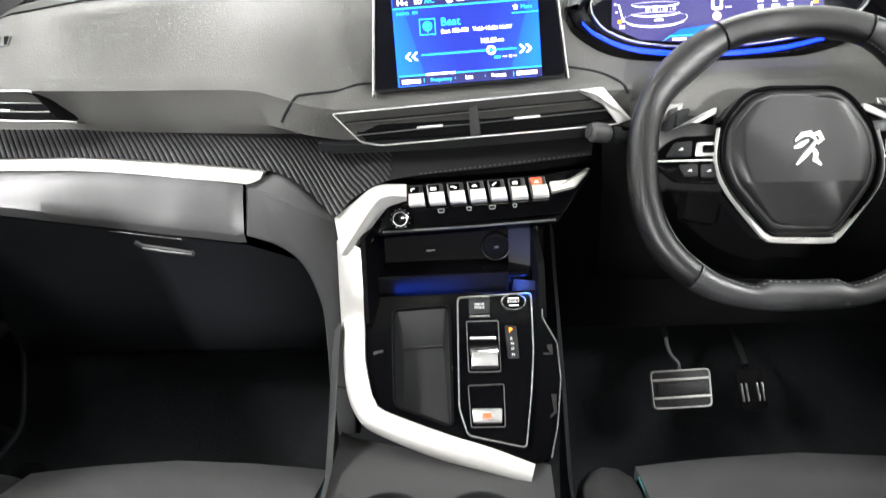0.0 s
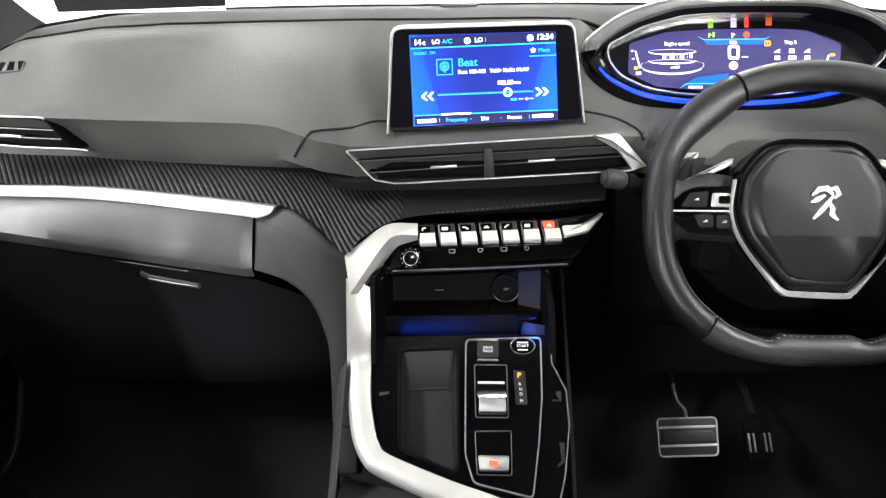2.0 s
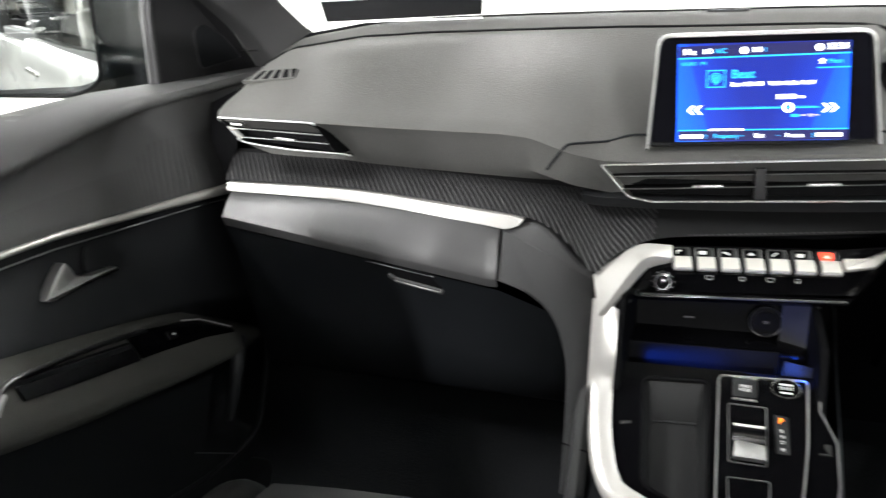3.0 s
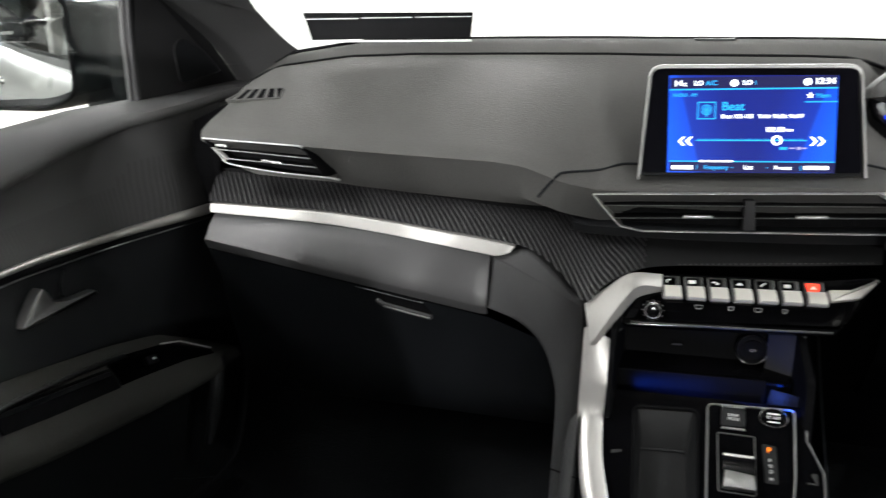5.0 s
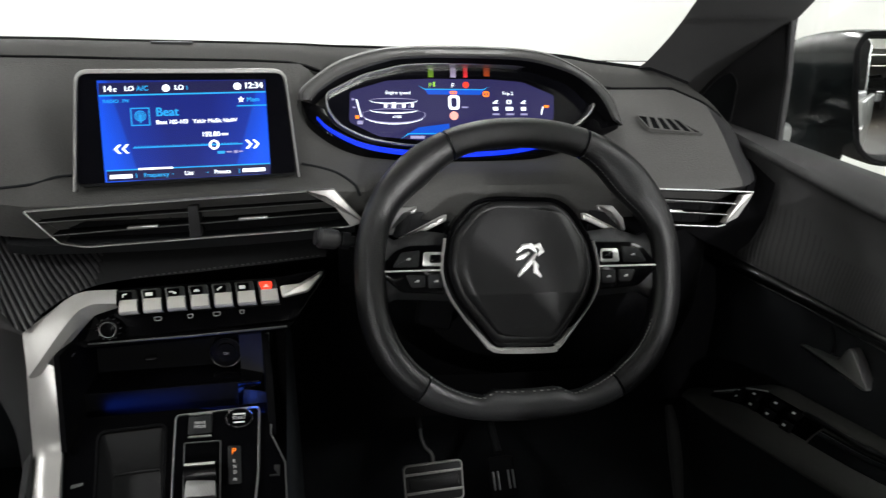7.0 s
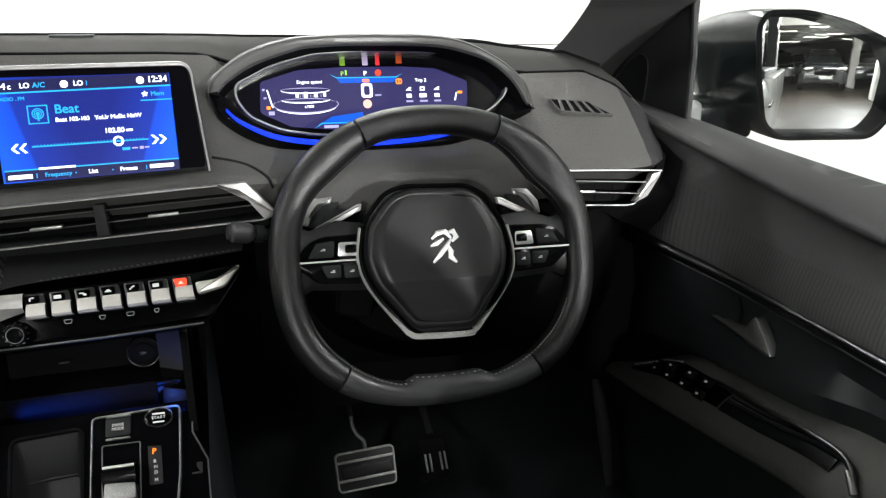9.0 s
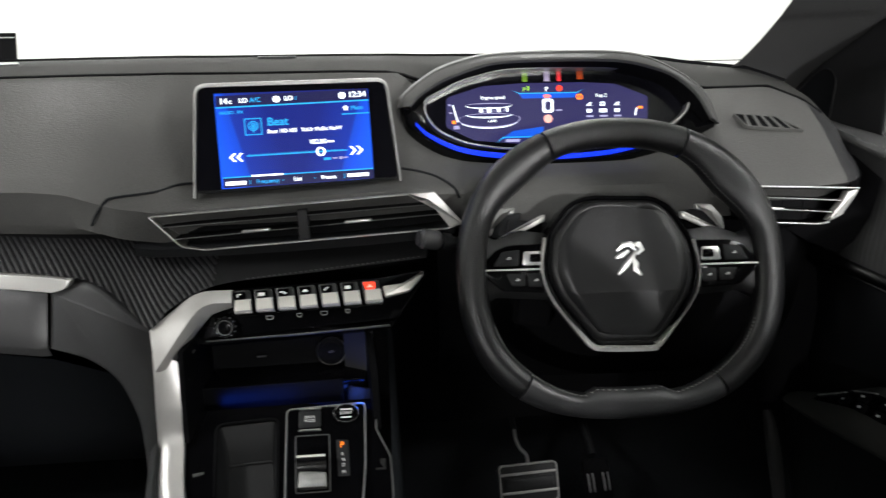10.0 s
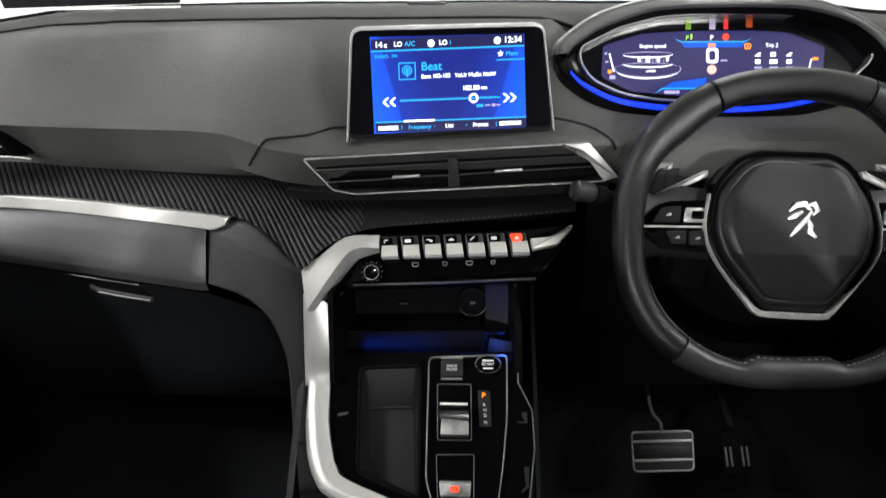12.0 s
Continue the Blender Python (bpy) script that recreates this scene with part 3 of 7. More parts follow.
for u in np.linspace(0, 1, 24):
    x = -0.155 + u * 0.375
    e = math.sin(math.pi * min(1, max(0, u))) ** 0.4
    zt = 0.771 - 0.008 * e + 0.012 * u
    rows.append([(x, 0.930, zt - 0.002), (x, 0.893, zt), (x, 0.8885, zt - 0.003), (x, 0.892, zt - 0.014), (x, 0.925, zt - 0.020), (x, 0.965, zt - 0.012)])
sub(dash, "vent_lip", loft(rows), HARD_DARK, "dark lip below the centre vent", smooth=50)

# ribbed textile shelf: front and back edge, then ribs running across it
F = smooth_curve([(-0.645, 0.878, 0.768), (-0.457, 0.876, 0.765), (-0.304, 0.872, 0.751), (-0.222, 0.869, 0.741), (-0.188, 0.862, 0.731), (-0.160, 0.848, 0.713), (-0.131, 0.830, 0.690), (-0.112, 0.848, 0.704), (-0.085, 0.868, 0.716), (-0.046, 0.884, 0.722), (0.06, 0.892, 0.728), (0.185, 0.900, 0.737)], 30)
B = smooth_curve([(-0.665, 0.95, 0.800), (-0.48, 0.945, 0.793), (-0.33, 0.942, 0.780), (-0.25, 0.942, 0.774), (-0.20, 0.95, 0.771), (-0.15, 0.965, 0.768), (-0.10, 0.97, 0.765), (-0.07, 0.97, 0.763), (-0.05, 0.97, 0.762), (-0.01, 0.97, 0.760), (0.08, 0.97, 0.760), (0.20, 0.97, 0.764)], 30)


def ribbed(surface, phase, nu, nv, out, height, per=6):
    """A skin whose grid follows its fine ribs; the strips in the grooves take the second material, shade put into its
    colour.
    """
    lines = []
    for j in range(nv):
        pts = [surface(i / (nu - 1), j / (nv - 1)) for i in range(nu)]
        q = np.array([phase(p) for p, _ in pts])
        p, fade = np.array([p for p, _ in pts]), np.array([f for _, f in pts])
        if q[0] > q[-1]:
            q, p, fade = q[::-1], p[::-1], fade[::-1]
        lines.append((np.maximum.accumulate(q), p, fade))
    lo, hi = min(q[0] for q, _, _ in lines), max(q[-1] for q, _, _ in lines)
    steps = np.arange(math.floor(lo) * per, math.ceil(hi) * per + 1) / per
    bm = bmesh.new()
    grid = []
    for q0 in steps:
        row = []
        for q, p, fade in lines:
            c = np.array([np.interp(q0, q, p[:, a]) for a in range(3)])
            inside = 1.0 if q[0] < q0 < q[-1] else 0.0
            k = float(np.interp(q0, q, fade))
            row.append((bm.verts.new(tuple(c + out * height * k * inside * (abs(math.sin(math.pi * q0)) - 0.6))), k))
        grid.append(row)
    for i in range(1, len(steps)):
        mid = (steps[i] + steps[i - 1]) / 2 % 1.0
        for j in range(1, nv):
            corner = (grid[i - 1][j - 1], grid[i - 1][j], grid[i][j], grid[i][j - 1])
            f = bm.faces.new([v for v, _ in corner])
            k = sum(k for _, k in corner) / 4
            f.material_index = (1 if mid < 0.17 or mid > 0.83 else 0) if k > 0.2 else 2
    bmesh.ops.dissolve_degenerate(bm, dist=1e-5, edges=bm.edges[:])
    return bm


def along(line, t):
    f = t * (len(line) - 1)
    i = min(int(f), len(line) - 2)
    return np.array(line[i]) * (1 - f + i) + np.array(line[i + 1]) * (f - i)


def shelf_point(t, s):
    p = along(F, t) * (1 - s) + along(B, t) * s + np.array((0, 0, 0.02 * s * (1 - s)))
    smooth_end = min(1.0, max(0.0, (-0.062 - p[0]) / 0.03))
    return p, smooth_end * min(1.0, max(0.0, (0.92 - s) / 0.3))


sub(dash, "ribbed_shelf", ribbed(shelf_point, lambda p: (p[0] + 0.75 * p[1]) / 0.0076, 420, 12, np.array((0, -0.3, 1.0)), 0.0017), (RIB, RIB_SHADE, RIB_BACK_SHADE), "black ribbed textile shelf", smooth=80)
# stitch line where the textile meets the switch panel
bm = bmesh.new()
for i in range(34):
    a = -0.03 + i * 0.0062
    z = 0.7215 + (a + 0.046) * 0.066
    box(a, a + 0.0028, 0.8860 + (a + 0.046) * 0.07, 0.887 + (a + 0.046) * 0.07, z + 0.001, z + 0.0022, bm=bm)
tagged(sub(dash, "stitching", bm, THREAD_DARK, "grey stitch line", smooth=0), kind="stuff")

# bright strip under the shelf
rows = []
FX, FY, FZ = [p[0] for p in F[:150]], [p[1] for p in F[:150]], [p[2] for p in F[:150]]
for t in np.linspace(0, 1, 70):
    x = -0.640 + t * (0.640 - 0.220)
    fy, fz = float(np.interp(x, FX, FY)), float(np.interp(x, FX, FZ)) - 0.0015
    h = (0.0125 + 0.006 * t) * math.sqrt(min(1.0, (1 - t) / 0.055))
    rows.append([(x, fy + 0.006, fz), (x, fy - 0.0035, fz - 0.0006), (x, fy - 0.0045, fz - 0.0016), (x, fy - 0.0065, fz - h + 0.0012), (x, fy - 0.0055, fz - h), (x, fy + 0.006, fz - h - 0.0005)])
sub(dash, "bright_strip", loft(rows, True, True), SATIN, "satin chrome strip", smooth=30)

# glove box: upper face, crease, receding lower face; below the crease, shadow is put into shape and colour
rows, low = [], []
for x in np.linspace(-0.634, -0.2512, 40):
    zt = float(np.interp(x, [p[0] for p in F[:150]], [p[2] for p in F[:150]])) - 0.0165
    zc = np.interp(x, [-0.64, -0.25], [0.722, 0.662])
    e = 0.004 if x > -0.255 else 0
    rows.append([(x, 0.895, zt + 0.004), (x, 0.872, zt + 0.001), (x, 0.867 + e, zt - 0.003), (x, 0.858 + e, zt * 0.67 + zc * 0.33), (x, 0.850 + e, zt * 0.33 + zc * 0.67), (x, 0.844 + e, zc + 0.004), (x, 0.845 + e, zc), (x, 0.850 + e, zc - 0.010)])
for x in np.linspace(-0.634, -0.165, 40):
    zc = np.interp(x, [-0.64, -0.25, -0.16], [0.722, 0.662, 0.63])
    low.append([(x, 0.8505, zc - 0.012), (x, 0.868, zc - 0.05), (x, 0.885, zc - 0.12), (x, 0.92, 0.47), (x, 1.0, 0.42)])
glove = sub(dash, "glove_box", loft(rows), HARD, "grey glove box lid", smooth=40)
sub(glove, "lid_shadow_face", loft(low), LID_SHADE, "lower lid face with its shadow put in as near-black", smooth=50)
hp = Plane((-0.372, 0.853, 0.662), (1, 0.0, -0.22), (0, -0.43, 0.9))
# flat black plate: the latch recess's shade put into the colour
sub(glove, "latch_shade", prism(hp, rounded([(-32, 3), (34, 9), (52, -11), (-16, -16)], 5), -14, 0.6, 0.4), NIGHT, "black plate for the shaded latch recess")
sub(glove, "latch_handle", prism(hp, rounded([(-22, -8), (-14, -13), (50, -10), (53, -18), (-12, -22), (-26, -14)], 3), -4, 4.0, 2.0), HARD, "grey latch handle")
# bright tubes laid in for the highlights along the latch
sub(glove, "latch_highlight", tube([hp.P(-14, -17, 3.8), hp.P(20, -15.5, 4.2), hp.P(50, -13, 3.8)], 0.0011, 6), EDGE, "thin line for an edge highlight")
sub(glove, "latch_highlight", tube([hp.P(-66, -0.5, 0.2), hp.P(-10, 4, 0.4), hp.P(38, 8, 0.2)], 0.0008, 6), DULL)

# panel that turns from the glove box down to the console
pk = Plane((-0.2, 0.844, 0.6), (1, 0.03, 0), (0, 0.04, 1))
edge = smooth_curve([(-50.5, 62), (-13, 49), (17, 22), (33, -20), (38, -60), (36, -150), (33, -225)], 7)
top = smooth_curve([(70, -225), (72, -60), (69, 60), (66, 82), (50, 96), (24, 119), (0, 134), (-18, 134), (-32, 129), (-50.5, 127)], 7)
bm = prism(pk, [tuple(p) for p in edge] + [tuple(p) for p in top], -45, 0, 6)
for v in bm.verts:  # leans back with the glove box towards its upper end
    v.co.y += min(1.0, max(0.0, (-0.155 - v.co.x) / 0.09)) * max(0.0, v.co.z - 0.655) * 0.36
knee = sub(dash, "knee_panel", bm, KNEE, "grey corner panel", smooth=50)
sub(knee, "seam", tube([pk.P(33, -146, 0.3), pk.P(72, -156, 0.5)], 0.0009, 6), NIGHT)
# dark bulkhead and lower dash behind everything
sub(dash, "bulkhead", box(-0.62, 0.70, 1.10, 1.14, 0.12, 0.93), CARPET)
sub(dash, "bulkhead_end", box(-0.78, -0.62, 1.10, 1.14, 0.12, 0.84), CARPET)
# right end blacker than the left: shade put into its colour
sub(dash, "bulkhead_end", box(0.70, 0.83, 1.10, 1.14, 0.12, 0.81), NIGHT)
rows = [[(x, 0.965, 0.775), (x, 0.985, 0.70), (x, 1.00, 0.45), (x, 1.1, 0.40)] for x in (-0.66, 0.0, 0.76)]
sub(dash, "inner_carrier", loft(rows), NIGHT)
# driver's knee bolster under the wheel
rows = []
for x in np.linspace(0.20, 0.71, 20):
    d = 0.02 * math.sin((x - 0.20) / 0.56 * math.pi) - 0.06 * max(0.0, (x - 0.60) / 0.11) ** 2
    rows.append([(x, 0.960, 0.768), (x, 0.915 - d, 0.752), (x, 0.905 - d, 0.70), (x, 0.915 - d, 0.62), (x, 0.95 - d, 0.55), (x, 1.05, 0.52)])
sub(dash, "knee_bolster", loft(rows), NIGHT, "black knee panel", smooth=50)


# ---- air vents ----
def air_vent(name, pl, outline, slats, tab, label, chrome_right=None, divider=None, fins=0, lines=()):
    us, vs = [p[0] for p in outline], [p[1] for p in outline]
    root = thing(name, pl.P(sum(us) / len(us), min(vs), -30), label, "air vent", "dashboard air vents")
    o = rounded(outline, 5)
    sub(root, "surround", band(pl, o, inset(o, 1.6), -30, 2.0, 0.6), NIGHT if lines else EDGE, "black surround" if lines else "thin satin chrome surround")
    for line in lines:
        sub(root, "bright_line", tube([tuple(p) for p in smooth_curve([tuple(pl.P(u, v, 1.8)) for u, v in line], 5)], 0.0013, 8), EDGE, "thin satin chrome line", smooth=60)
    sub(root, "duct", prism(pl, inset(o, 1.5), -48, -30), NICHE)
    top, bot = max(vs), min(vs)

    def width(v):
        hit = []
        for i in range(len(outline)):
            (a, b), (c, d) = outline[i - 1], outline[i]
            if min(b, d) <= v <= max(b, d) and abs(d - b) > 1e-6:
                hit.append(a + (c - a) * (v - b) / (d - b))
        return (min(hit), max(hit)) if len(hit) > 1 else (None, None)

    for va, vb in slats:
        # a slat leans with the vent: va at its left end, vb at its right
        l0, _ = width(va)
        _, r1 = width(vb)
        if l0 is None or r1 is None:
            continue
        l0, r1 = l0 + 2, r1 - 2
        bm = bmesh.new()
        rows = []
        for u, v in ((l0, va), (r1, vb)):
            rows.append([pl.P(u, v + 1.6, -26), pl.P(u, v + 1.0, -3), pl.P(u, v - 0.2, -1.5), pl.P(u, v - 1.4, -3), pl.P(u, v + 0.4, -26)])
        slat = sub(root, "slat", loft(rows, True, True, bm), NICHE)
        sub(slat, "slat_edge", tube([pl.P(l0, va - 0.3, -1.6), pl.P(r1, vb - 0.3, -1.6)], 0.0008, 6), EDGE if lines else SLAT_EDGE, "thin glossy front edge")
    for i in range(fins):
        u = min(us) + (max(us) - min(us)) * (i + 1) / (fins + 1)
        good = [v for v in np.linspace(bot + 2, top - 2, 40) if width(v)[0] is not None and width(v)[0] + 4 < u < width(v)[1] - 4]
        if len(good) > 3:
            sub(root, "fin", prism(pl, [(u - 0.6, good[0]), (u + 0.6, good[0]), (u + 0.6, good[-1]), (u - 0.6, good[-1])], -40, -29), NICHE)
    for u0, u1, v0, v1 in tab:
        sub(root, "slider", prism(pl, rounded([(u0, v0 - 1.6), (u1, v1 - 1.6), (u1, v1 + 1.6), (u0, v0 + 1.6)], 1), -6, 1.5, 0.6), EDGE, "bright slider tab")
    if divider:
        u, v0, v1 = divider
        sub(root, "divider", prism(pl, rounded([(u - 6.5, v0), (u + 6.5, v0), (u + 5.5, v1), (u - 5.5, v1)], 1.5), -20, 1.5, 1), SOFT_DARK)
    if chrome_right:
        sub(root, "bright_end", prism(pl, rounded(chrome_right, 2), -8, 3.0, 1.2), SATIN, "satin chrome end piece")
    return root


vc = Plane((0.041, 0.888, 0.789), (1, 0.012, 0.045), (0, 0.10, 1))
air_vent("air_vent", vc, [(-175, 23), (156, 25), (187, -16), (170, -21), (-116, -22), (-142, -16)], [(9, 10.3), (-6, -2)], [(-71, -39, -3.6, -3.4), (48, 80, -2.6, -2.3)],
         "wide black centre air vent with satin chrome edge", [(124, 24.5), (156, 25), (189, -16), (172, -19), (148, 16)], (0, -19, 16), fins=9)
vl = Plane((-0.53, 0.866, 0.836), (1, 0.02, 0.0), (0, 0.16, 1))
air_vent("air_vent", vl, [(-105, 20), (-64, 18), (25, 14.5), (40, 10), (66, -22), (60, -24), (4, -20), (-61, -12.5), (-75, -6), (-89, 6)], [(7, -0.7), (-4.8, -11.5)], [(-21, 6, -5.9, -8.2), (-87, -71, 11.8, 10.8)],
         "slanted black side air vent with satin chrome edge", [(-92, 10), (-87, 4), (-75, -6), (-69, -8), (-72, -4), (-85, 6.5)], fins=5,
         lines=([(-105, 20.3), (-64, 18.2), (25, 14.6), (37, 12)], [(-76, -6.5), (-61, -12.5), (4, -20), (67, -23.5), (88, -25.8)]))
vr = Plane((0.65, 0.878, 0.796), (1, 0.0, -0.02), (0, 0.16, 1))
air_vent("air_vent", vr, [(-90, 19), (66, 14.5), (62, 6), (46, -18), (30, -25.5), (16, -28), (-70, -24)], [(7, -0.3), (-7, -14.5)], [(-60, -27, -7.6, -9.4)],
         "slanted black side air vent with satin chrome edge", [(65.4, 14), (62.3, 6.2), (46.4, -17.4), (26.5, -26.5), (31, -20), (48.9, 3.7), (52, 11.1)], fins=5,
         lines=([(-90, 19.5), (0, 17), (66, 14.8)], [(-70, -24.5), (-20, -26.6), (16.6, -28.2), (30, -26)]))


def demister(pl, outline, lean, label):
    root = thing("demister_grille", pl.P(0, 0, -5), label, "air vent", "demister grilles")
    o = rounded(outline, 4)
    sub(root, "frame", band(pl, o, inset(o, 1.8), -4, 1.0, 0.4), SOFT)
    # black plate over the uncut pad, for the dark between the slats
    sub(root, "duct", prism(pl, inset(o, 1.2), -4, 0.2), NIGHT)
    a, b, c, d = (Vector(p) for p in outline)  # lower left, lower right, upper right, upper left
    for k in range(5):
        f = 0.02 + 0.19 * k
        lo = [a.lerp(b, min(1, max(0, f + lean[0]))), a.lerp(b, min(1, max(0, f + 0.065 + lean[0])))]
        hi = [d.lerp(c, min(1, max(0, f + 0.065 + lean[1]))), d.lerp(c, min(1, max(0, f + lean[1])))]
        if (lo[0] - lo[1]).length + (hi[0] - hi[1]).length > 4:
            sub(root, "slat", prism(pl, [tuple(p) for p in lo + hi], -1, 1.2), SOFT)
    return root


demister(Plane((-0.594, 0.951, 0.9050), (1, 0.1, 0.05), (0.05, 0.83, 0.5)), [(-48, -12), (34, -12), (32, 12), (-24, 12)], (0.10, -0.02), "black slatted demister grille in the dashboard top")
demister(Plane((0.629, 0.951, 0.8835), (1, -0.06, -0.09), (-0.1, 0.83, 0.55)), [(-30, -12), (46, -12), (14, 13), (-42, 13)], (0.0, 0.22), "black slatted demister grille in the dashboard top")

# ---- touchscreen ----
def bold(pl, text, u, v, size):
    """Letters with a slightly heavier stroke."""
    return merged(lettering(pl, text, u, v, size, 0.0), lettering(pl, text, u + size * 0.04, v, size, 0.02), lettering(pl, text, u + size * 0.02, v + size * 0.03, size, 0.01))


ds = Plane((-0.050, 0.904, 0.830), (0.177, 0.010, 0.004), (-0.002, 0.034, 0.105))
screen = thing("touchscreen", ds.P(88, -10, -10), "dashboard touchscreen in a satin chrome frame, blue radio page lit", "touchscreen")
outer = rounded([(-34, -5), (209, -3), (201, 121), (-24, 125)], 11, 6)
sub(screen, "back_shell", prism(ds, inset(outer, 2), -42, -8), HARD_DARK)
ro = rounded([(-34, -10), (209, -6), (201, 121), (-24, 124.5)], 15, 6)
ri = rounded([(-31.2, -10), (206.6, -6), (198.8, 116.6), (-21.2, 120)], 12, 6)
ro, ri = [(209, -4), *ro[14:28], (-34, -8)], [(206.6, -4), *ri[14:28], (-31.2, -8)]
sub(screen, "bezel", open_band(ds, [tuple(p) for p in ro], [tuple(p) for p in ri], -10, 2.5), BEZEL, "satin chrome frame", smooth=50)
sub(screen, "glass", prism(ds, inset(outer, 4.6), -8, -0.6), SCREENGLASS, "glossy black glass")
lit = sub(screen, "display", prism(ds, [(-1, 0), (176, 1), (177, 109), (-2, 112)], -0.8, -0.2), G_SCREEN, "lit blue radio page")
each_bar(lit, "ruler_line", ds, [(-1, 94.4, 177, 96), (1, 12.3, 176, 13.6), (30, 36.2, 147, 37.6), (144, 79.3, 177, 80.6)], -0.2, 0.0, G_CYAN)
tagged(sub(lit, "scale_tick", bars(ds, [(32 + 3.3 * k, 37.6, 32.8 + 3.3 * k, 38.8) for k in range(34)], -0.2, 0.0), G_CYAN, smooth=0), kind="stuff")
each_bar(lit, "dark_band", ds, [(-1, 96.2, 176.5, 109), (1, 1, 176, 12.2)], -0.25, -0.12, glowing("dark_header", (0.012, 0.012, 0.075), 1.0))
sub(lit, "menu_mark", bars(ds, [(34, 12.2, 70, 14.2)], -0.2, 0.1), G_WHITE, smooth=0)
sub(lit, "station_tile", band(ds, [(30, 61), (50, 61), (50, 81), (30, 81)], [(31.2, 62.2), (48.8, 62.2), (48.8, 79.8), (31.2, 79.8)], -0.2, 0.0), G_CYAN, smooth=0)
for r0, r1 in ((6, 4.9), (4, 3), (2, 0.3)):
    sub(lit, "station_mark", band(ds, circle(40, 71.8, r0, 20), circle(40, 71.8, r1, 20), -0.2, 0.0), G_CYAN, smooth=0)
sub(lit, "station_mark", bars(ds, [(39.3, 64, 40.7, 70)], -0.2, 0.0), G_CYAN, smooth=0)
sub(lit, "caption", bold(ds, "Beat", 56, 71, 13.5), G_CYAN, smooth=0)
for word, u, v, size in (("14", 3, 99.2, 9.5), ("c", 14, 99.2, 8), ("LO", 25.5, 99.8, 7.5), ("LO", 78, 99.8, 7.5), ("12:34", 153, 99.6, 9.5)):
    sub(lit, "caption", bold(ds, word, u, v, size), G_WHITE, smooth=0)
sub(lit, "caption", bold(ds, "A/C", 38, 99.8, 7.5), G_CYAN, smooth=0)
sub(lit, "caption", bold(ds, "RADIO . FM", 2.5, 87, 5.2), G_CYAN, smooth=0)
for u, v, r in ((69, 102, 4), (146, 102.3, 4)):
    sub(lit, "round_icon", prism(ds, circle(u, v, r, 16), -0.2, 0), G_WHITE, smooth=0)
star = [(149 + (3.9 if k % 2 == 0 else 1.7) * math.sin(math.pi * k / 5), 87 + (3.9 if k % 2 == 0 else 1.7) * math.cos(math.pi * k / 5)) for k in range(10)]
sub(lit, "star_icon", prism(ds, star, -0.2, 0), G_WHITE, smooth=0)
sub(lit, "caption", bold(ds, "Mem", 155, 84.5, 7), G_CYAN, smooth=0)
for word, u, v, size in (("Beat 102-103", 56, 62, 6.3), ("YoUr MuSic NoW", 95, 62, 6.3), ("102.80", 103, 46.5, 7.5), ("List", 82, 4.2, 6.5), ("Presets", 114, 4.2, 6.0)):
    sub(lit, "caption", bold(ds, word, u, v, size), G_WHITE, smooth=0)
each_bar(lit, "text_bar", ds, [(4, 3.7, 27, 8), (125, 47.3, 132, 49.5), (145, 4.5, 170, 8.5)], -0.2, 0.0, G_WHITE)
each_bar(lit, "divider_mark", ds, [(31, 3.5, 31.8, 8.5), (141, 3.5, 141.8, 8.5), (69, 5.5, 70.2, 6.7), (106, 5.5, 107.2, 6.7), (91, 99.8, 91.8, 104.5)], -0.2, 0.0, G_CYAN)
sub(lit, "caption", bold(ds, "Frequency", 39, 4.0, 6.3), G_CYAN, smooth=0)
each_bar(lit, "dim_bar", ds, [(119, 26.5, 127, 29.5)], -0.2, 0.0, G_CYAN)
each_bar(lit, "dim_bar", ds, [(129, 27.5, 135, 29), (137, 26.5, 141, 29.7), (142, 27.5, 147, 29)], -0.2, 0.0, G_GREY)
for u, s in ((10, 1), (150, -1)):
    bm = bmesh.new()
    for k in range(2):
        a = u + 8 * k
        pts = [(a, 36), (a + 5, 41), (a + 8, 41), (a + 3, 36), (a + 8, 31), (a + 5, 31)]
        if s < 0:
            pts = [(2 * (a + 4) - p, q) for p, q in pts]
        prism(ds, pts, -0.2, 0.0, bm=bm)
    sub(lit, "skip_arrow", bm, G_WHITE, smooth=0)
sub(lit, "tuner_knob", band(ds, circle(116, 37, 5.5), circle(116, 37, 3.4), -0.2, 0.2), G_WHITE, smooth=0)

# ---- instrument cluster ----
cp = Plane((0.35, 0.979, 0.911), (1, 0.0, -0.005), tilted(20))
cluster = thing("instrument_cluster", cp.P(0, -70, -20), "digital instrument cluster under a curved dark hood, lit", "instrument cluster")
hood_out = smooth_curve([(-192, -5), (-186, 13), (-146, 43), (-99, 59), (-60, 63.5), (-21, 65), (35, 65), (91, 63), (133, 54), (180, 28), (206, 2), (218, -34)], 6)
hood_in = smooth_curve([(-176, -8), (-164, 5), (-133, 24), (-83, 41), (-55, 44.5), (-24, 46), (35, 46), (87, 44), (125, 36), (157, 23), (184, -1), (200, -30)], 6)
rows = []
for o, i in zip(hood_out, hood_in):
    mid = (o + i) / 2
    back = o * np.array((1.03, 1.0)) - np.array((0, 16))
    rows.append([cp.P(*i, 25), cp.P(*i, 27), cp.P(*(i + (o - i) * 0.10), 30), cp.P(*(i + (o - i) * 0.22), 29.5), cp.P(*(i + (o - i) * 0.72), 18), cp.P(*(i + (o - i) * 0.80), 18.5), cp.P(*(i + (o - i) * 0.95), 15), cp.P(*(o + (0, 1)), 5), cp.P(*(o + (0, -1)), -45), cp.P(*back, -95)])
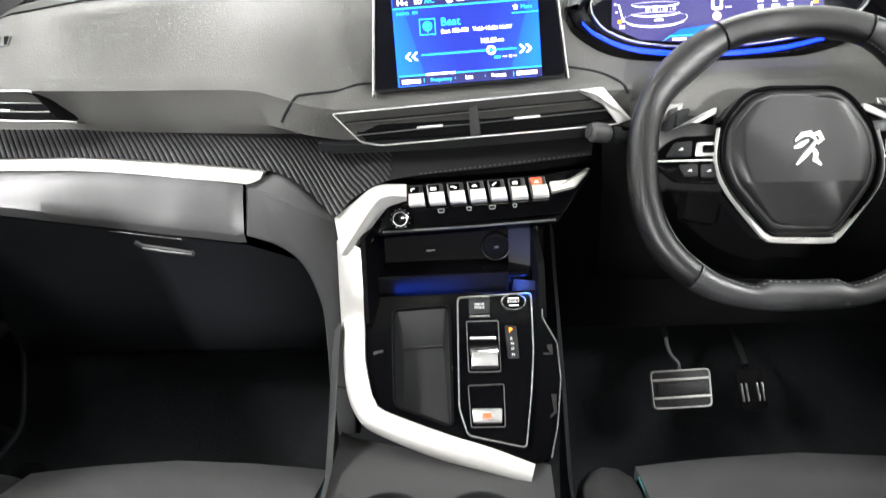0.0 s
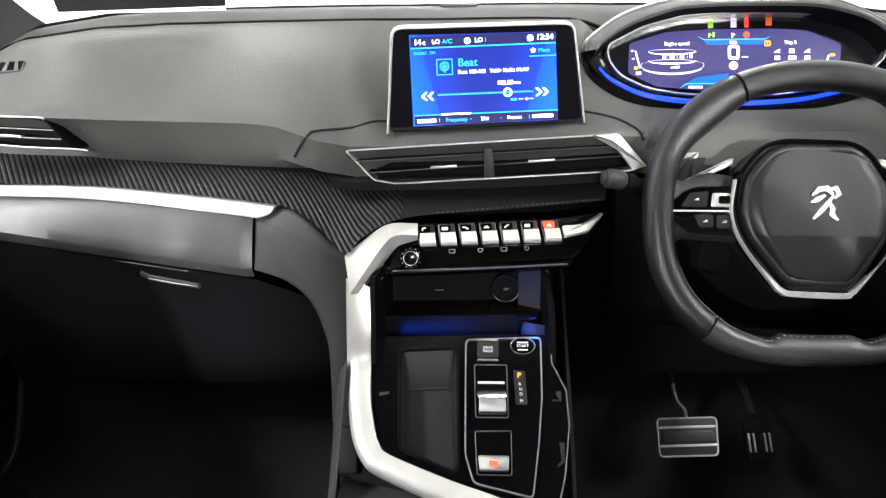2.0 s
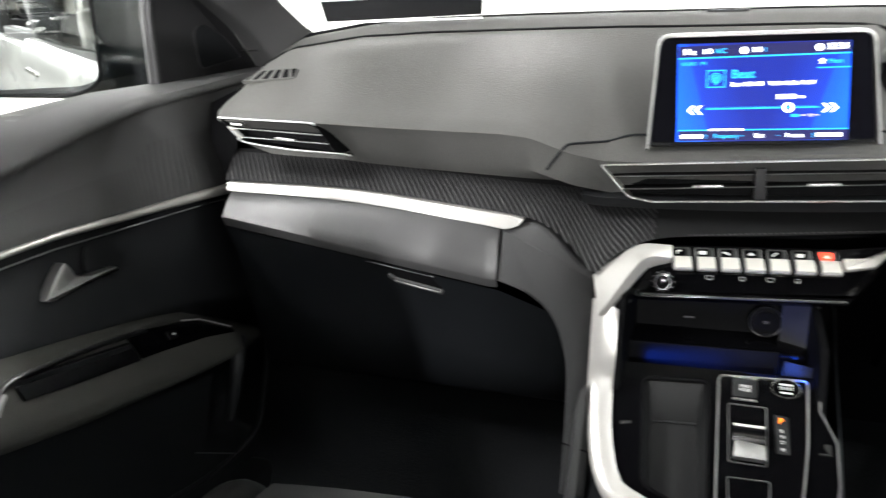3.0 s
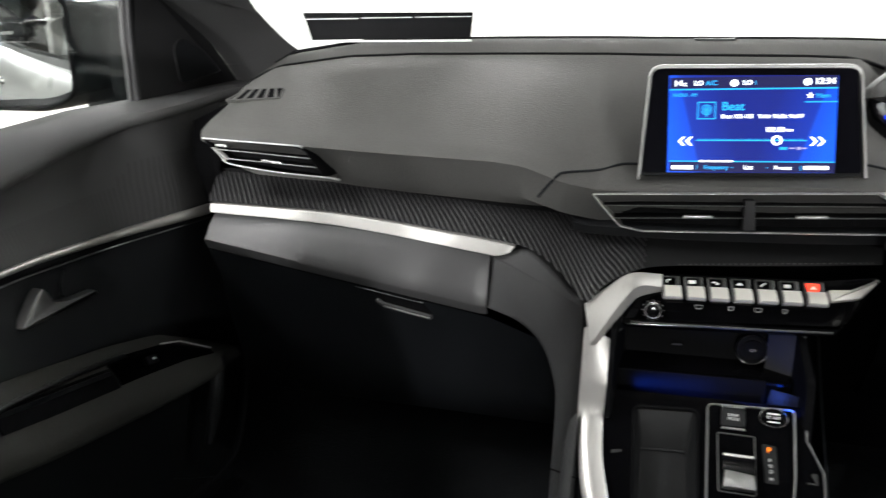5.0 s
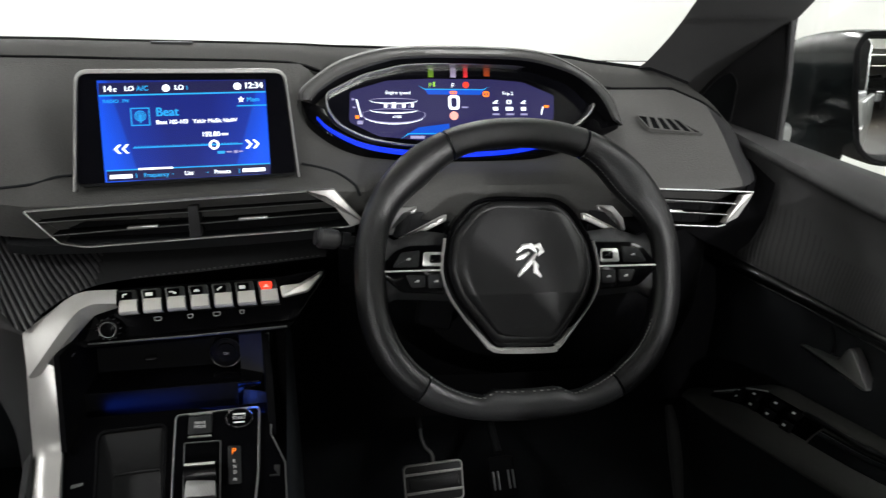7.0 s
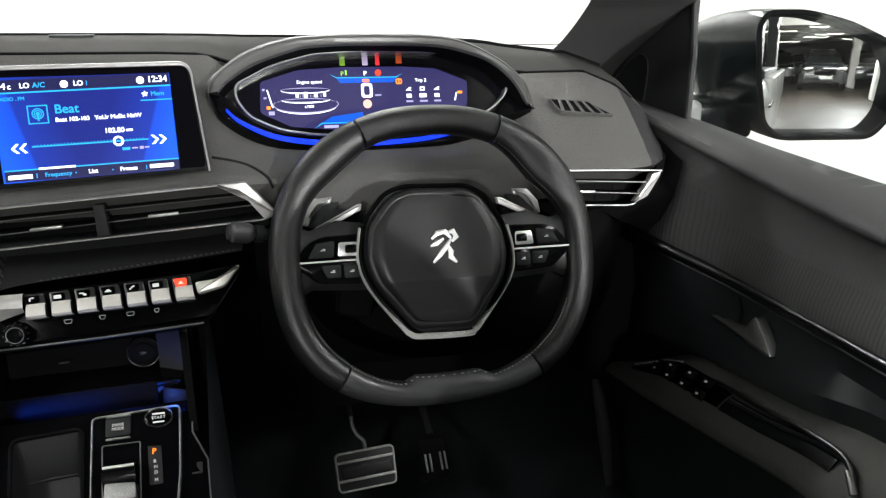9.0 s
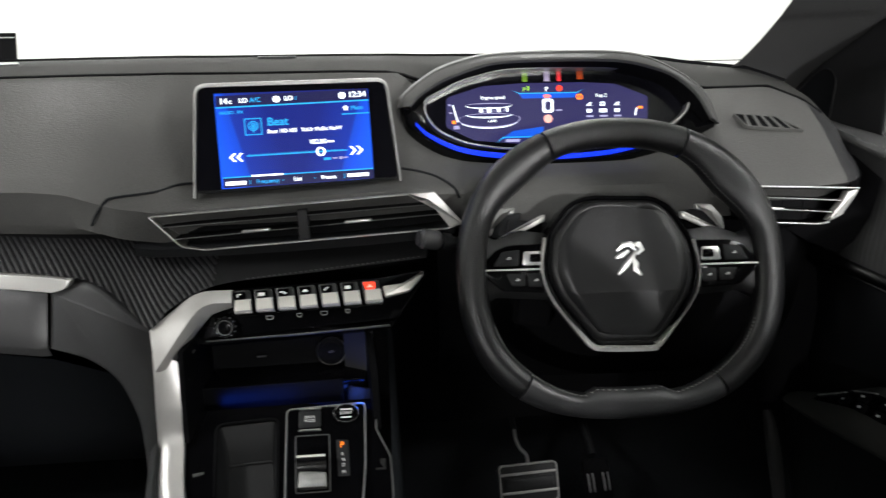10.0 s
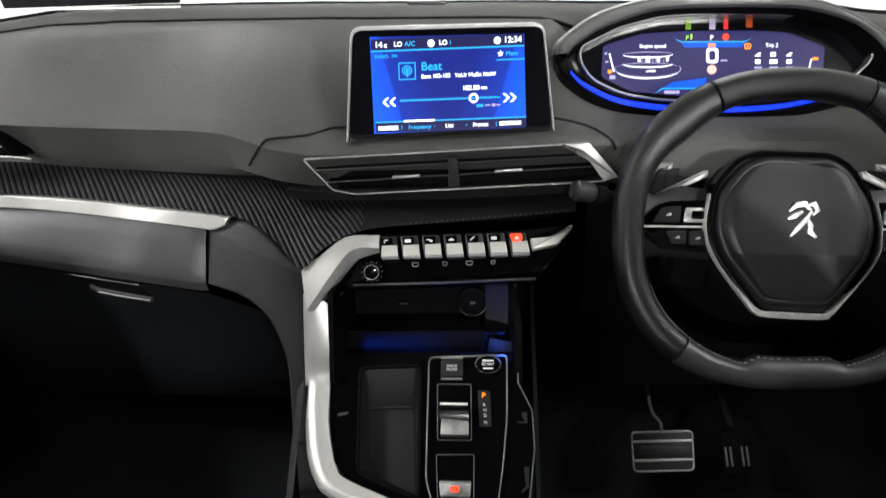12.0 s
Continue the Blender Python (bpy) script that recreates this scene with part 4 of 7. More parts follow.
lining = [[cp.P(*(i * 0.985), -10), cp.P(*i, 12), cp.P(*i, 25.2)] for i in hood_in]
sub(cluster, "hood_lining", loft(lining), NIGHT, "matt black lining under the hood", smooth=50)
sub(cluster, "hood", loft(rows), HOODTRIM, "dark grained hood", smooth=38)
face = [(-157, 6), (-112, 29), (-61, 42), (0, 45), (60, 45), (106, 42), (139, 35), (186, 4), (180, -12), (160, -30), (120, -46), (60, -55), (14, -58), (-65, -55), (-109, -47), (-143, -30), (-156, -10)]
f = rounded(face, 14, 4)
fo = inset(f, -3.2)
sub(cluster, "bezel", band(cp, fo, f, -14, 3, 1.0), EDGE, "thin metallic bezel")
sub(cluster, "glass", prism(cp, inset(f, -1), -16, -12), SCREENGLASS, "glossy black panel")
low_out = smooth_curve([(-188, -4), (-176, -28), (-134, -56), (-74, -70), (0, -75), (84, -72), (134, -60), (190, -38), (215, -32)], 6)
low_in = smooth_curve([(-160.5, -10), (-147, -33), (-111, -51), (-66, -59.5), (14, -62.5), (62, -59.5), (123, -50), (164, -33), (188, -12)], 6)
rows = [[cp.P(*i, -12), cp.P(*i, 0), cp.P(*(i * 0.5 + o * 0.5), 6), cp.P(*o, 8), cp.P(*(o + (0, -8)), 0), cp.P(*(o + (0, -14)), -40)] for o, i in zip(low_out, low_in)]
sub(cluster, "lower_rim", loft(rows), GLOSS, "black lower rim", smooth=50)
strip = smooth_curve([(-170, -24), (-154, -39), (-117, -57), (-68, -66), (0, -69.5), (70, -66), (124, -56)], 8)
rows = []
for k, p in enumerate(strip):
    h = 2.6 + 1.2 * math.sin(math.pi * k / (len(strip) - 1))
    rows.append([cp.P(p[0], p[1] - h, 9), cp.P(p[0], p[1], 10.5), cp.P(p[0], p[1] + h * 0.8, 8), cp.P(p[0], p[1], 2)])
sub(cluster, "light_strip", loft(rows, True, True), G_BLUE, "glowing blue light strip", smooth=40)
cq = Plane(cp.P(3.5, -1, 0), cp.ux, cp.uy)  # the display and its marks
disp = [(-132, 14), (-86, 28), (-34, 31), (46, 31), (90, 28), (132, 11), (130, -20), (118, -36), (60, -48), (-35, -48), (-98, -42), (-134, -24)]
pane = sub(cluster, "display", prism(cq, rounded(disp, 4), -12, -11.4), G_NIGHT, "violet instrument display")
W0, W1 = -11.4, -11.0
sub(pane, "speed_digit", band(cq, rounded([(-8, -8), (6, -8), (6, 10), (-8, 10)], 4), rounded([(-5, -5), (3, -5), (3, 7), (-5, 7)], 3), W0, W1), G_WHITE, smooth=0)
each_bar(pane, "caption_bar", cq, [(9, -6, 17, -4.2), (-58, -45, -40, -41.5)], W0, W1, G_GREY)
for word, u, v, size in (("Engine speed", -88, 11, 6.0), ("Trip 2", 62, 11, 6.0), ("x1000", -80, -19, 4.5)):
    sub(pane, "caption", lettering(cq, word, u, v, size, W1), G_WHITE, smooth=0)
sub(pane, "brake_lamp", prism(cq, circle(-1.5, -16, 5.5, 20), W0, W1), G_PINK, smooth=0)
sub(pane, "arc_line", prism(cq, [(-46, 22), (-38, 17), (38, 17), (46, 22), (38, 18.2), (-38, 18.2)], W0, W1), G_CYAN, smooth=0)
sub(pane, "arc_field", prism(cq, [(-38, 17), (38, 17), (34, 11), (-34, 11)], W0, W1 - 0.1), G_DEEP, smooth=0)
sub(pane, "gear_letter", lettering(cq, "P", -4, 20, 8, W1), G_WHITE, smooth=0)
for name_, u0, u1, v0, col, st in (("green", -33, -26.5, 33, (0.16, 0.32, 0.02), 1.0), ("white", -4.5, 2.5, 33, (0.5, 0.42, 0.62), 0.9), ("red", 12.5, 17.5, 33, (0.9, 0.03, 0.04), 1.0), ("amber", 39, 46.5, 35, (0.35, 0.05, 0.01), 1.0)):
    sub(pane, "lamp_glow", bars(cq, [(u0, v0, u1, 48)], W0, W1), fading(name_ + "_glow", col, st), "soft glow of a tell-tale", smooth=0)
sub(pane, "side_lamp", merged(lettering(cq, "P", -33, 20, 8, W1), bars(cq, [(-27, 21, -25, 27)], W0, W1)), G_GREEN, smooth=0)
sub(pane, "belt_lamp", prism(cq, circle(15, 23.5, 4, 12), W0, W1), G_RED, smooth=0)
for u0, v0, u1, v1 in ((37, 8.5, 45, 15.5), (-6, 11.5, 3, 15.5)):
    o = rounded([(u0, v0), (u1, v0), (u1, v1), (u0, v1)], 2.5)
    sub(pane, "warning_lamp", band(cq, o, inset(o, 1.3), W0, W1), G_ORANGE, smooth=0)
    each_bar(pane, "warning_mark", cq, [((u0 + u1) / 2 - 0.7, v0 + 1.6, (u0 + u1) / 2 + 0.7, v1 - 1.4)], W0, W1, G_ORANGE)
def arc(cx, cy, rx, ry, a0, a1, w):
    """A thin arc that swells in its middle."""
    out, ins = [], []
    for k in range(25):
        a = radians(a0 + (a1 - a0) * k / 24)
        h = w * (0.35 + 0.65 * math.sin(math.pi * k / 24))
        out.append((cx + rx * math.cos(a), cy + ry * math.sin(a)))
        ins.append((cx + (rx - h) * math.cos(a), cy + (ry - h) * math.sin(a)))
    return out + ins[::-1]


for args, mat in (((-78, 3, 30, 4.5, 180, 360, 1.3), G_WHITE), ((-78, 3, 30, 3, 0, 180, 0.8), G_GREY), ((-78, -9, 30, 4.5, 180, 360, 1.6), G_WHITE), ((-78, -15, 40, 11, 160, 380, 1.6), G_GREY), ((-78, -15, 40, 12, 205, 335, 1.0), G_WHITE), ((-78, -13, 36, 6, 10, 170, 0.8), G_GREY)):
    sub(pane, "gauge_ring", prism(cq, arc(*args), W0, W1), mat, smooth=0)
each_bar(pane, "gauge_digit", cq, [(-90, -6, -86.5, -0.5), (-80, -6.5, -75.5, 0.5), (-67, -6, -63.5, -0.5), (-56, -5.5, -53, -0.5)], W0, W1, G_WHITE)
each_bar(pane, "gauge_tick", cq, [(-85 + 3.2 * k, -6, -84.3 + 3.2 * k, -3) for k in (0, 1, 4, 5, 8, 9)], W0, W1, G_GREY)
each_bar(pane, "trip_text", cq, [(50, -9, 56, -4.5), (67, -9, 76, -4.5), (87, -9, 93, -4.5)], W0, W1, G_WHITE)
each_bar(pane, "trip_unit", cq, [(49, -15, 58, -12.8), (67, -15, 77, -12.8), (86, -15, 95, -12.8)], W0, W1, G_GREY)
for u in (53, 90):
    sub(pane, "trip_icon", prism(cq, [(u - 4, 0), (u + 1, 4), (u + 4, 4), (u + 1, 1), (u + 4, 0)], W0, W1), G_WHITE, smooth=0)
sub(pane, "trip_icon", band(cq, [(68, -0.5), (74, -0.5), (74, 4.5), (68, 4.5)], [(69.2, 0.7), (72.8, 0.7), (72.8, 3.3), (69.2, 3.3)], W0, W1), G_WHITE, smooth=0)
for pts in ([(-125, 4), (-123.5, 4), (-118, -18), (-119.5, -18)], [(113, -14), (114.5, -14), (117, -4), (115.5, -4)]):
    sub(pane, "level_scale", prism(cq, pts, W0, W1), G_WHITE, smooth=0)
each_bar(pane, "level_tick", cq, [(-130, 3, -127, 5.5), (-129, -7, -125.5, -5), (-124, -27, -117, -22.5)], W0, W1, G_GREY)
each_bar(pane, "level_mark", cq, [(-126, -20, -121.5, -16), (118, -5, 124, -2)], W0, W1, G_ORANGE)
sub(pane, "blue_wedge", prism(cq, [(-64, -41), (-48, -31), (-8, -26), (-8, -40), (-50, -40)], W0, W1), G_DEEP, smooth=0)
sub(pane, "wedge_line", prism(cq, [(-70, -45.5), (-60, -39.5), (-8, -39.5), (-8, -38.3), (-61, -38.3)], W0, W1 + 0.1), G_CYAN, smooth=0)

# ---- steering wheel ----
wp = Plane((0.402, 0.822, 0.741), (1, 0, -0.014), tilted(20), 1.03)
wheel = thing("steering_wheel", wp.P(0, -160, -40), "small black leather steering wheel with flattened top and bottom", "steering wheel")


def rim_point(a):
    c, s = math.cos(a), math.sin(a)
    n = 2 / (2.2 if s > 0 else 2.5)
    return Vector((2.5 + 169 * math.copysign(abs(c) ** n, c), (151 if s > 0 else 152) * math.copysign(abs(s) ** n, s)))


def swell(deg, centre, half):
    d = abs((deg - centre + 180) % 360 - 180)
    return 0.5 + 0.5 * math.cos(math.pi * d / half) if d < half else 0.0


def rim_inner(deg):
    """How far the rim reaches inwards: thumb rests above, a raised flat below."""
    d = abs((deg - 270 + 180) % 360 - 180)
    flat = 20.0 if d < 9 else 20.0 - 9.0 * min(1.0, (d - 9) / 4.0) if d < 16 else 11.0 + 6.0 * min(1.0, (d - 16) / 26.0)
    return flat + 7 * swell(deg, 134, 26) + 13 * swell(deg, 40, 30)


def rim_piece(a0, a1, material, name, label):
    rows, k = [], max(6, int((a1 - a0) / 2))
    for i in range(k + 1):
        deg = a0 + (a1 - a0) * i / k
        a = radians(deg)
        p, q = rim_point(a), rim_point(a + 0.01)
        t = (q - p).normalized()
        nrm = Vector((t.y, -t.x))
        ins = rim_inner(deg)
        out_r, dep = 16.0 - 1.5 * swell(deg, 270, 48), 17.0 - 3 * swell(deg, 270, 48)
        ring = []
        for j in range(22):
            b = 2 * math.pi * j / 22
            c, v = math.cos(b), math.sin(b)
            if c > 0:
                pt, h = p + nrm * out_r * c, dep * v
            else:
                # flatter towards the inside, with a soft corner at the seam line
                pt, h = p + nrm * ins * math.copysign(abs(c) ** 0.8, c), dep * math.copysign(abs(v) ** 0.8, v)
            ring.append(wp.P(pt.x, pt.y, h))
        rows.append(ring)
    return sub(wheel, name, loft(rows, True, True), material, label, smooth=60)


for a0, a1, mat, lab in ((66.6, 116.0, GRIP, "smooth top section"), (117.2, 231.4, LEATHER, "grained leather grip"), (232.6, 302.4, RIM_SHEEN, "flattened lower section"), (303.6, 425.4, LEATHER, "grained leather grip")):
    rim_piece(a0, a1, mat, "rim_section", lab)
core = [wp.P(*rim_point(radians(a)), 0) for a in range(0, 361, 6)]
sub(wheel, "rim_core", tube(core, 0.0135, 8), HARD_DARK)
for a0, a1, yarn in ((15, 66, THREAD_DARK), (117, 165, THREAD_DARK), (200, 340, THREAD)):
    bm = bmesh.new()
    n = int((a1 - a0) * 0.52)
    for i in range(n):
        deg = a0 + (a1 - a0) * (i + 0.5) / n
        p, q = rim_point(radians(deg)), rim_point(radians(deg) + 0.01)
        t = (q - p).normalized()
        nrm = Vector((t.y, -t.x))
        ins = rim_inner(deg)
        c = p - nrm * ins * 0.93
        s = t * 1.25
        bm2 = [(c.x - s.x, c.y - s.y), (c.x + s.x, c.y + s.y), (c.x + s.x + nrm.x * 0.9, c.y + s.y + nrm.y * 0.9), (c.x - s.x + nrm.x * 0.9, c.y - s.y + nrm.y * 0.9)]
        prism(wp, bm2, 6.0, 9.2, bm=bm)
    tagged(sub(wheel, "stitching", bm, yarn, "grey stitches along the inner rim", smooth=0), kind="stuff")

pod = [(-90, -2), (-85, 40), (-58, 72), (-36, 79), (37, 77), (57, 66), (79, 32), (86, -2), (80, -32), (42, -90), (-33, -91), (-80, -32)]
po = rounded(pod, 16, 5)
sub(wheel, "hub_back", prism(wp, inset(po, 3), -45, 6), HARD_DARK)
sub(wheel, "hub_ring", band(wp, po, inset(po, 5), -12, 13, 2), GLOSS, "black hub surround")
lower = smooth_curve([(-86, 34), (-90, -2), (-79, -34), (-47, -78), (-39, -86.5), (-27, -90.5), (27, -92), (36, -88), (44, -80), (80, -33), (86, -2), (81, 28)], 8)
rows = []
for k, p in enumerate(lower):
    c = np.array((-1.0, -5.0))
    d = (c - p) / np.linalg.norm(c - p)
    w = 1.2 + 4.6 * max(0.0, (-p[1] - 55) / 36)
    rows.append([wp.P(*(p - d * 1.0), 6), wp.P(*(p - d * 0.6), 13.5), wp.P(*(p + d * w * 0.6), 15.0), wp.P(*(p + d * w), 13.0), wp.P(*(p + d * w), 4)])
sub(wheel, "bright_hub_trim", loft(rows, True, True), SATIN, "satin chrome hub trim", smooth=50)
bm = bmesh.new()
for i in range(7):
    u = -25 + i * 8.2
    prism(wp, rounded([(u, -89.2), (u + 5.5, -89.2), (u + 5.5, -86.4), (u, -86.4)], 1), 13, 15.2, bm=bm)
sub(wheel, "trim_mark", bm, EDGE, "row of plain raised marks")
cover_pts = rounded([(-82, -2), (-77, 36), (-52, 66), (-32, 73.5), (35, 72), (52, 61), (73, 28), (78.5, -2), (73, -29), (34, -82), (-32, -81), (-73, -29)], 10, 5)
bm = bmesh.new()
rings = [[wp.P(*p, w) for p in inset(cover_pts, d)] for d, w in ((0, 2), (0, 12), (1.2, 15.5), (4, 17.6), (7, 18.0), (9, 17.0))]
vs = [[bm.verts.new(p) for p in r] for r in rings]
for a, b in zip(vs, vs[1:]):
    for i in range(len(a)):
        bm.faces.new((a[i - 1], a[i], b[i], b[i - 1]))
bm.faces.new(vs[0])


def cover_face(u, v, edge):
    """Height of the cover's face: a soft crease below the emblem, level at the border."""
    ridge = (72 - v) / 99 if v > -27 else (v + 80) / 53
    return 17.9 + 7.5 * max(0.0, ridge) * edge


face_pts, grid = inset(cover_pts, 6.5), []
v0, v1 = min(p[1] for p in face_pts) + 0.3, max(p[1] for p in face_pts) - 0.3
for v in [v1 + (-25.5 - v1) * k / 14 for k in range(15)] + [-27.0, -28.5] + [-28.5 + (v0 + 28.5) * k / 9 for k in range(1, 10)]:
    cuts = []
    for (ax, ay), (bx, by) in zip(face_pts, face_pts[1:] + face_pts[:1]):
        if (ay > v) != (by > v):
            cuts.append(ax + (bx - ax) * (v - ay) / (by - ay))
    lo, hi = min(cuts), max(cuts)
    line = []
    for k in range(21):
        u = lo + (hi - lo) * k / 20
        d = min(1.0, min(u - lo, hi - u) / 5, (v - v0) / 5, (v1 - v) / 5)
        line.append(bm.verts.new(wp.P(u, v, cover_face(u, v, d * (2 - d)))))
    grid.append(line)
for a, b in zip(grid, grid[1:]):
    for i in range(20):
        bm.faces.new((a[i], a[i + 1], b[i + 1], b[i]))
cover = sub(wheel, "airbag_cover", bm, COVER, "grained black airbag cover", smooth=60)
sub(cover, "embossed_word", lettering(wp, "AIRBAG", 0, -64, 8.0, 20.4, "CENTER"), HARD_DARK, smooth=0)
# plain bright emblem made of a few tapered strokes
bm = bmesh.new()
for stroke in ([(-12, 17), (-3, 24), (7, 25), (15, 17)], [(10, 24), (18, 25), (22, 18), (16, 13)], [(-14, 9), (-5, 12), (5, 17)], [(15, 17), (7, 7), (-1, -1), (-11, -11)], [(9, 10), (14, 1), (13, -5), (21, -12)]):
    mid = [Vector((u * 0.82 - 1, v * 0.92 + 1)) for u, v in stroke]
    left, right = [], []
    for k, q in enumerate(mid):
        d = (mid[min(k + 1, len(mid) - 1)] - mid[max(k - 1, 0)]).normalized() * (1.4 if k in (0, len(mid) - 1) else 3.2)
        left.append((q.x - d.y, q.y + d.x))
        right.append((q.x + d.y, q.y - d.x))
    prism(wp, left + right[::-1], 20, 24.6, 0.9, bm=bm)
sub(cover, "emblem", bm, EDGE, "bright plain emblem", smooth=30)


def spoke(s, cu):
    """A spoke with its control pad; s is the side, cu the middle of the wheel."""
    def mx(pts):
        return [(cu + s * p, q) for p, q in pts]

    rows = []
    for u, lo, hi, w in ((80, -34, 40, -6), (110, -32, 44, -5), (140, -30, 34, -3), (166, -44, 46, -1)):
        rows.append([wp.P(cu + s * u, lo, w - 16), wp.P(cu + s * u, lo, w - 2), wp.P(cu + s * u, lo * 0.7, w + 4), wp.P(cu + s * u, hi * 0.7, w + 4), wp.P(cu + s * u, hi, w - 2), wp.P(cu + s * u, hi, w - 16)])
    sub(wheel, "spoke", loft(rows, True, True), LEATHER, "leather-covered spoke", smooth=50)
    padp = rounded(mx([(84, 28), (126, 27), (140, 22), (157, 3), (155, -5), (134, -23), (86, -26)]), 5)
    sub(wheel, "control_panel", prism(wp, padp, -8, 7, 2), GLOSS, "glossy black control panel")
    sub(wheel, "control_line", prism(wp, mx([(88, 1.2), (157, 1.2), (157, -0.8), (88, -0.8)]), 5, 8.2, 0.4), SATIN)
    for pts, mat in (([(116, 4), (144, 4), (134, 20), (114, 22)], HARD_DARK), ([(109, -4), (130, -4), (124, -18), (109, -18)], HARD_DARK), ([(88, -4), (106, -4), (106, -19), (90, -19)], HARD_DARK)):
        b = sub(wheel, "button", prism(wp, rounded(mx(pts), 3), 4, 9.4, 1.2), mat)
        cx_, cy_ = cu + s * sum(p[0] for p in pts) / len(pts), sum(p[1] for p in pts) / len(pts)
        sub(b, "symbol", bars(wp, [(cx_ - 2.4, cy_ - 0.9, cx_ + 2.4, cy_ - 0.1), (cx_ - 0.4, cy_ + 0.4, cx_ + 2.4, cy_ + 1.3)], 9.3, 9.6), WHITE, smooth=0)
    sub(wheel, "scroll_frame", prism(wp, rounded(mx([(89, 4.5), (112, 4.5), (110, 20), (90, 20)]), 3), 4, 8.4, 1), EDGE, "satin metal scroll-wheel frame")
    sub(wheel, "scroll_wheel", prism(wp, rounded(mx([(90.5, 8), (104, 8), (103.5, 17), (91, 17)]), 2.5), 6, 10.5, 2), GLOSS)
    # slanted arm from the hub to the rim, above the controls, its upper edge bright
    sub(wheel, "upper_arm", prism(wp, rounded(mx([(82, 58), (84, 34), (128, 28), (150, 22), (140, 24), (84, 52)]), 3), -30, -18, 2), GLOSS, "glossy upper arm")
    sub(wheel, "arm_edge", prism(wp, rounded(mx([(79, 62), (84, 61.5), (152, 27), (145, 24), (80, 54.5)]), 1.5), -22, -15, 2.2), SATIN, "satin metal upper bar")
    # shift paddle behind the wheel
    pp = rounded(mx([(108, 74), (129, 72.5), (142, 57), (144, 42.5), (137, 41), (132, 54), (124, 64), (110, 66)]), 2.5)
    paddle = sub(wheel, "shift_paddle", prism(wp, pp, -50, -44, 2.4), BEZEL, "satin metal shift paddle")
    sub(paddle, "blade", prism(wp, rounded(mx([(100, 68), (124, 65), (133, 53), (138, 40), (112, 34)]), 3), -51, -47, 1), HARD_DARK, "black inner blade")
    sub(wheel, "paddle_arm", prism(wp, mx([(60, 36), (118, 44), (116, 60), (60, 54)]), -50, -44), HARD_DARK)


spoke(-1, 1)
spoke(1, 1)
column_ = thing("steering_column", (0.404, 0.92, 0.66), "black steering column shroud behind the wheel", "steering column")
rows = []
for w, r in ((-40, 48), (-60, 58), (-150, 62), (-200, 60)):
    rows.append([wp.P(r * math.cos(2 * math.pi * j / 20), -6 + r * 0.9 * math.sin(2 * math.pi * j / 20), w) for j in range(20)])
sub(column_, "shroud", loft(rows, True, True), HARD_DARK, smooth=50)
sub(column_, "pod_left", prism(wp, rounded([(-110, -62), (-70, -70), (-60, -20), (-100, -10)], 8), -80, -50, 5), NIGHT)


def stalk(s):
    root = thing("indicator_stalk", (0.404 + s * 0.15, 0.87, 0.76), "black control stalk with a ribbed round end", "control stalk", "control stalks")
    a, b = wp.P(s * 60, 20, -62), wp.P(s * 197, 36, -22)
    d = (b - a).normalized()
    sub(root, "arm", tube([a, a + (b - a) * 0.5, b], lambda t: 0.008 - 0.002 * t, 12), HARD_DARK)
    sub(root, "knob", tube([b, b + d * 0.003, b + d * 0.006, b + d * 0.022, b + d * 0.025], lambda t: (0.0080, 0.0108, 0.0115, 0.0118, 0.009)[round(t * 4)], 16), HARD, "round dark end", smooth=40)
    sub(root, "end_disc", tube([b + d * 0.025, b + d * 0.0275], 0.0085, 16), RUBBER)
    sub(root, "collar", tube([b - d * 0.012, b - d * 0.008, b - d * 0.002], 0.0095, 14), HARD_DARK)


stalk(-1)

# ---- switch panel with toggle keys ----
kp = Plane((0.0, 0.880, 0.700), (1, 0.012, 0.034), tilted(30))
keys = thing("switch_panel", kp.P(40, -50, -10), "row of seven piano-style toggle keys on a black panel", "switch panel")
sub(keys, "panel", prism(kp, rounded([(-100, -40), (-70, 0), (-58, 16), (128, 16), (184, 22), (186, 14), (150, -32), (128, -46), (-86, -48)], 4), -25, -3, 2), GLOSS, "glossy black panel")
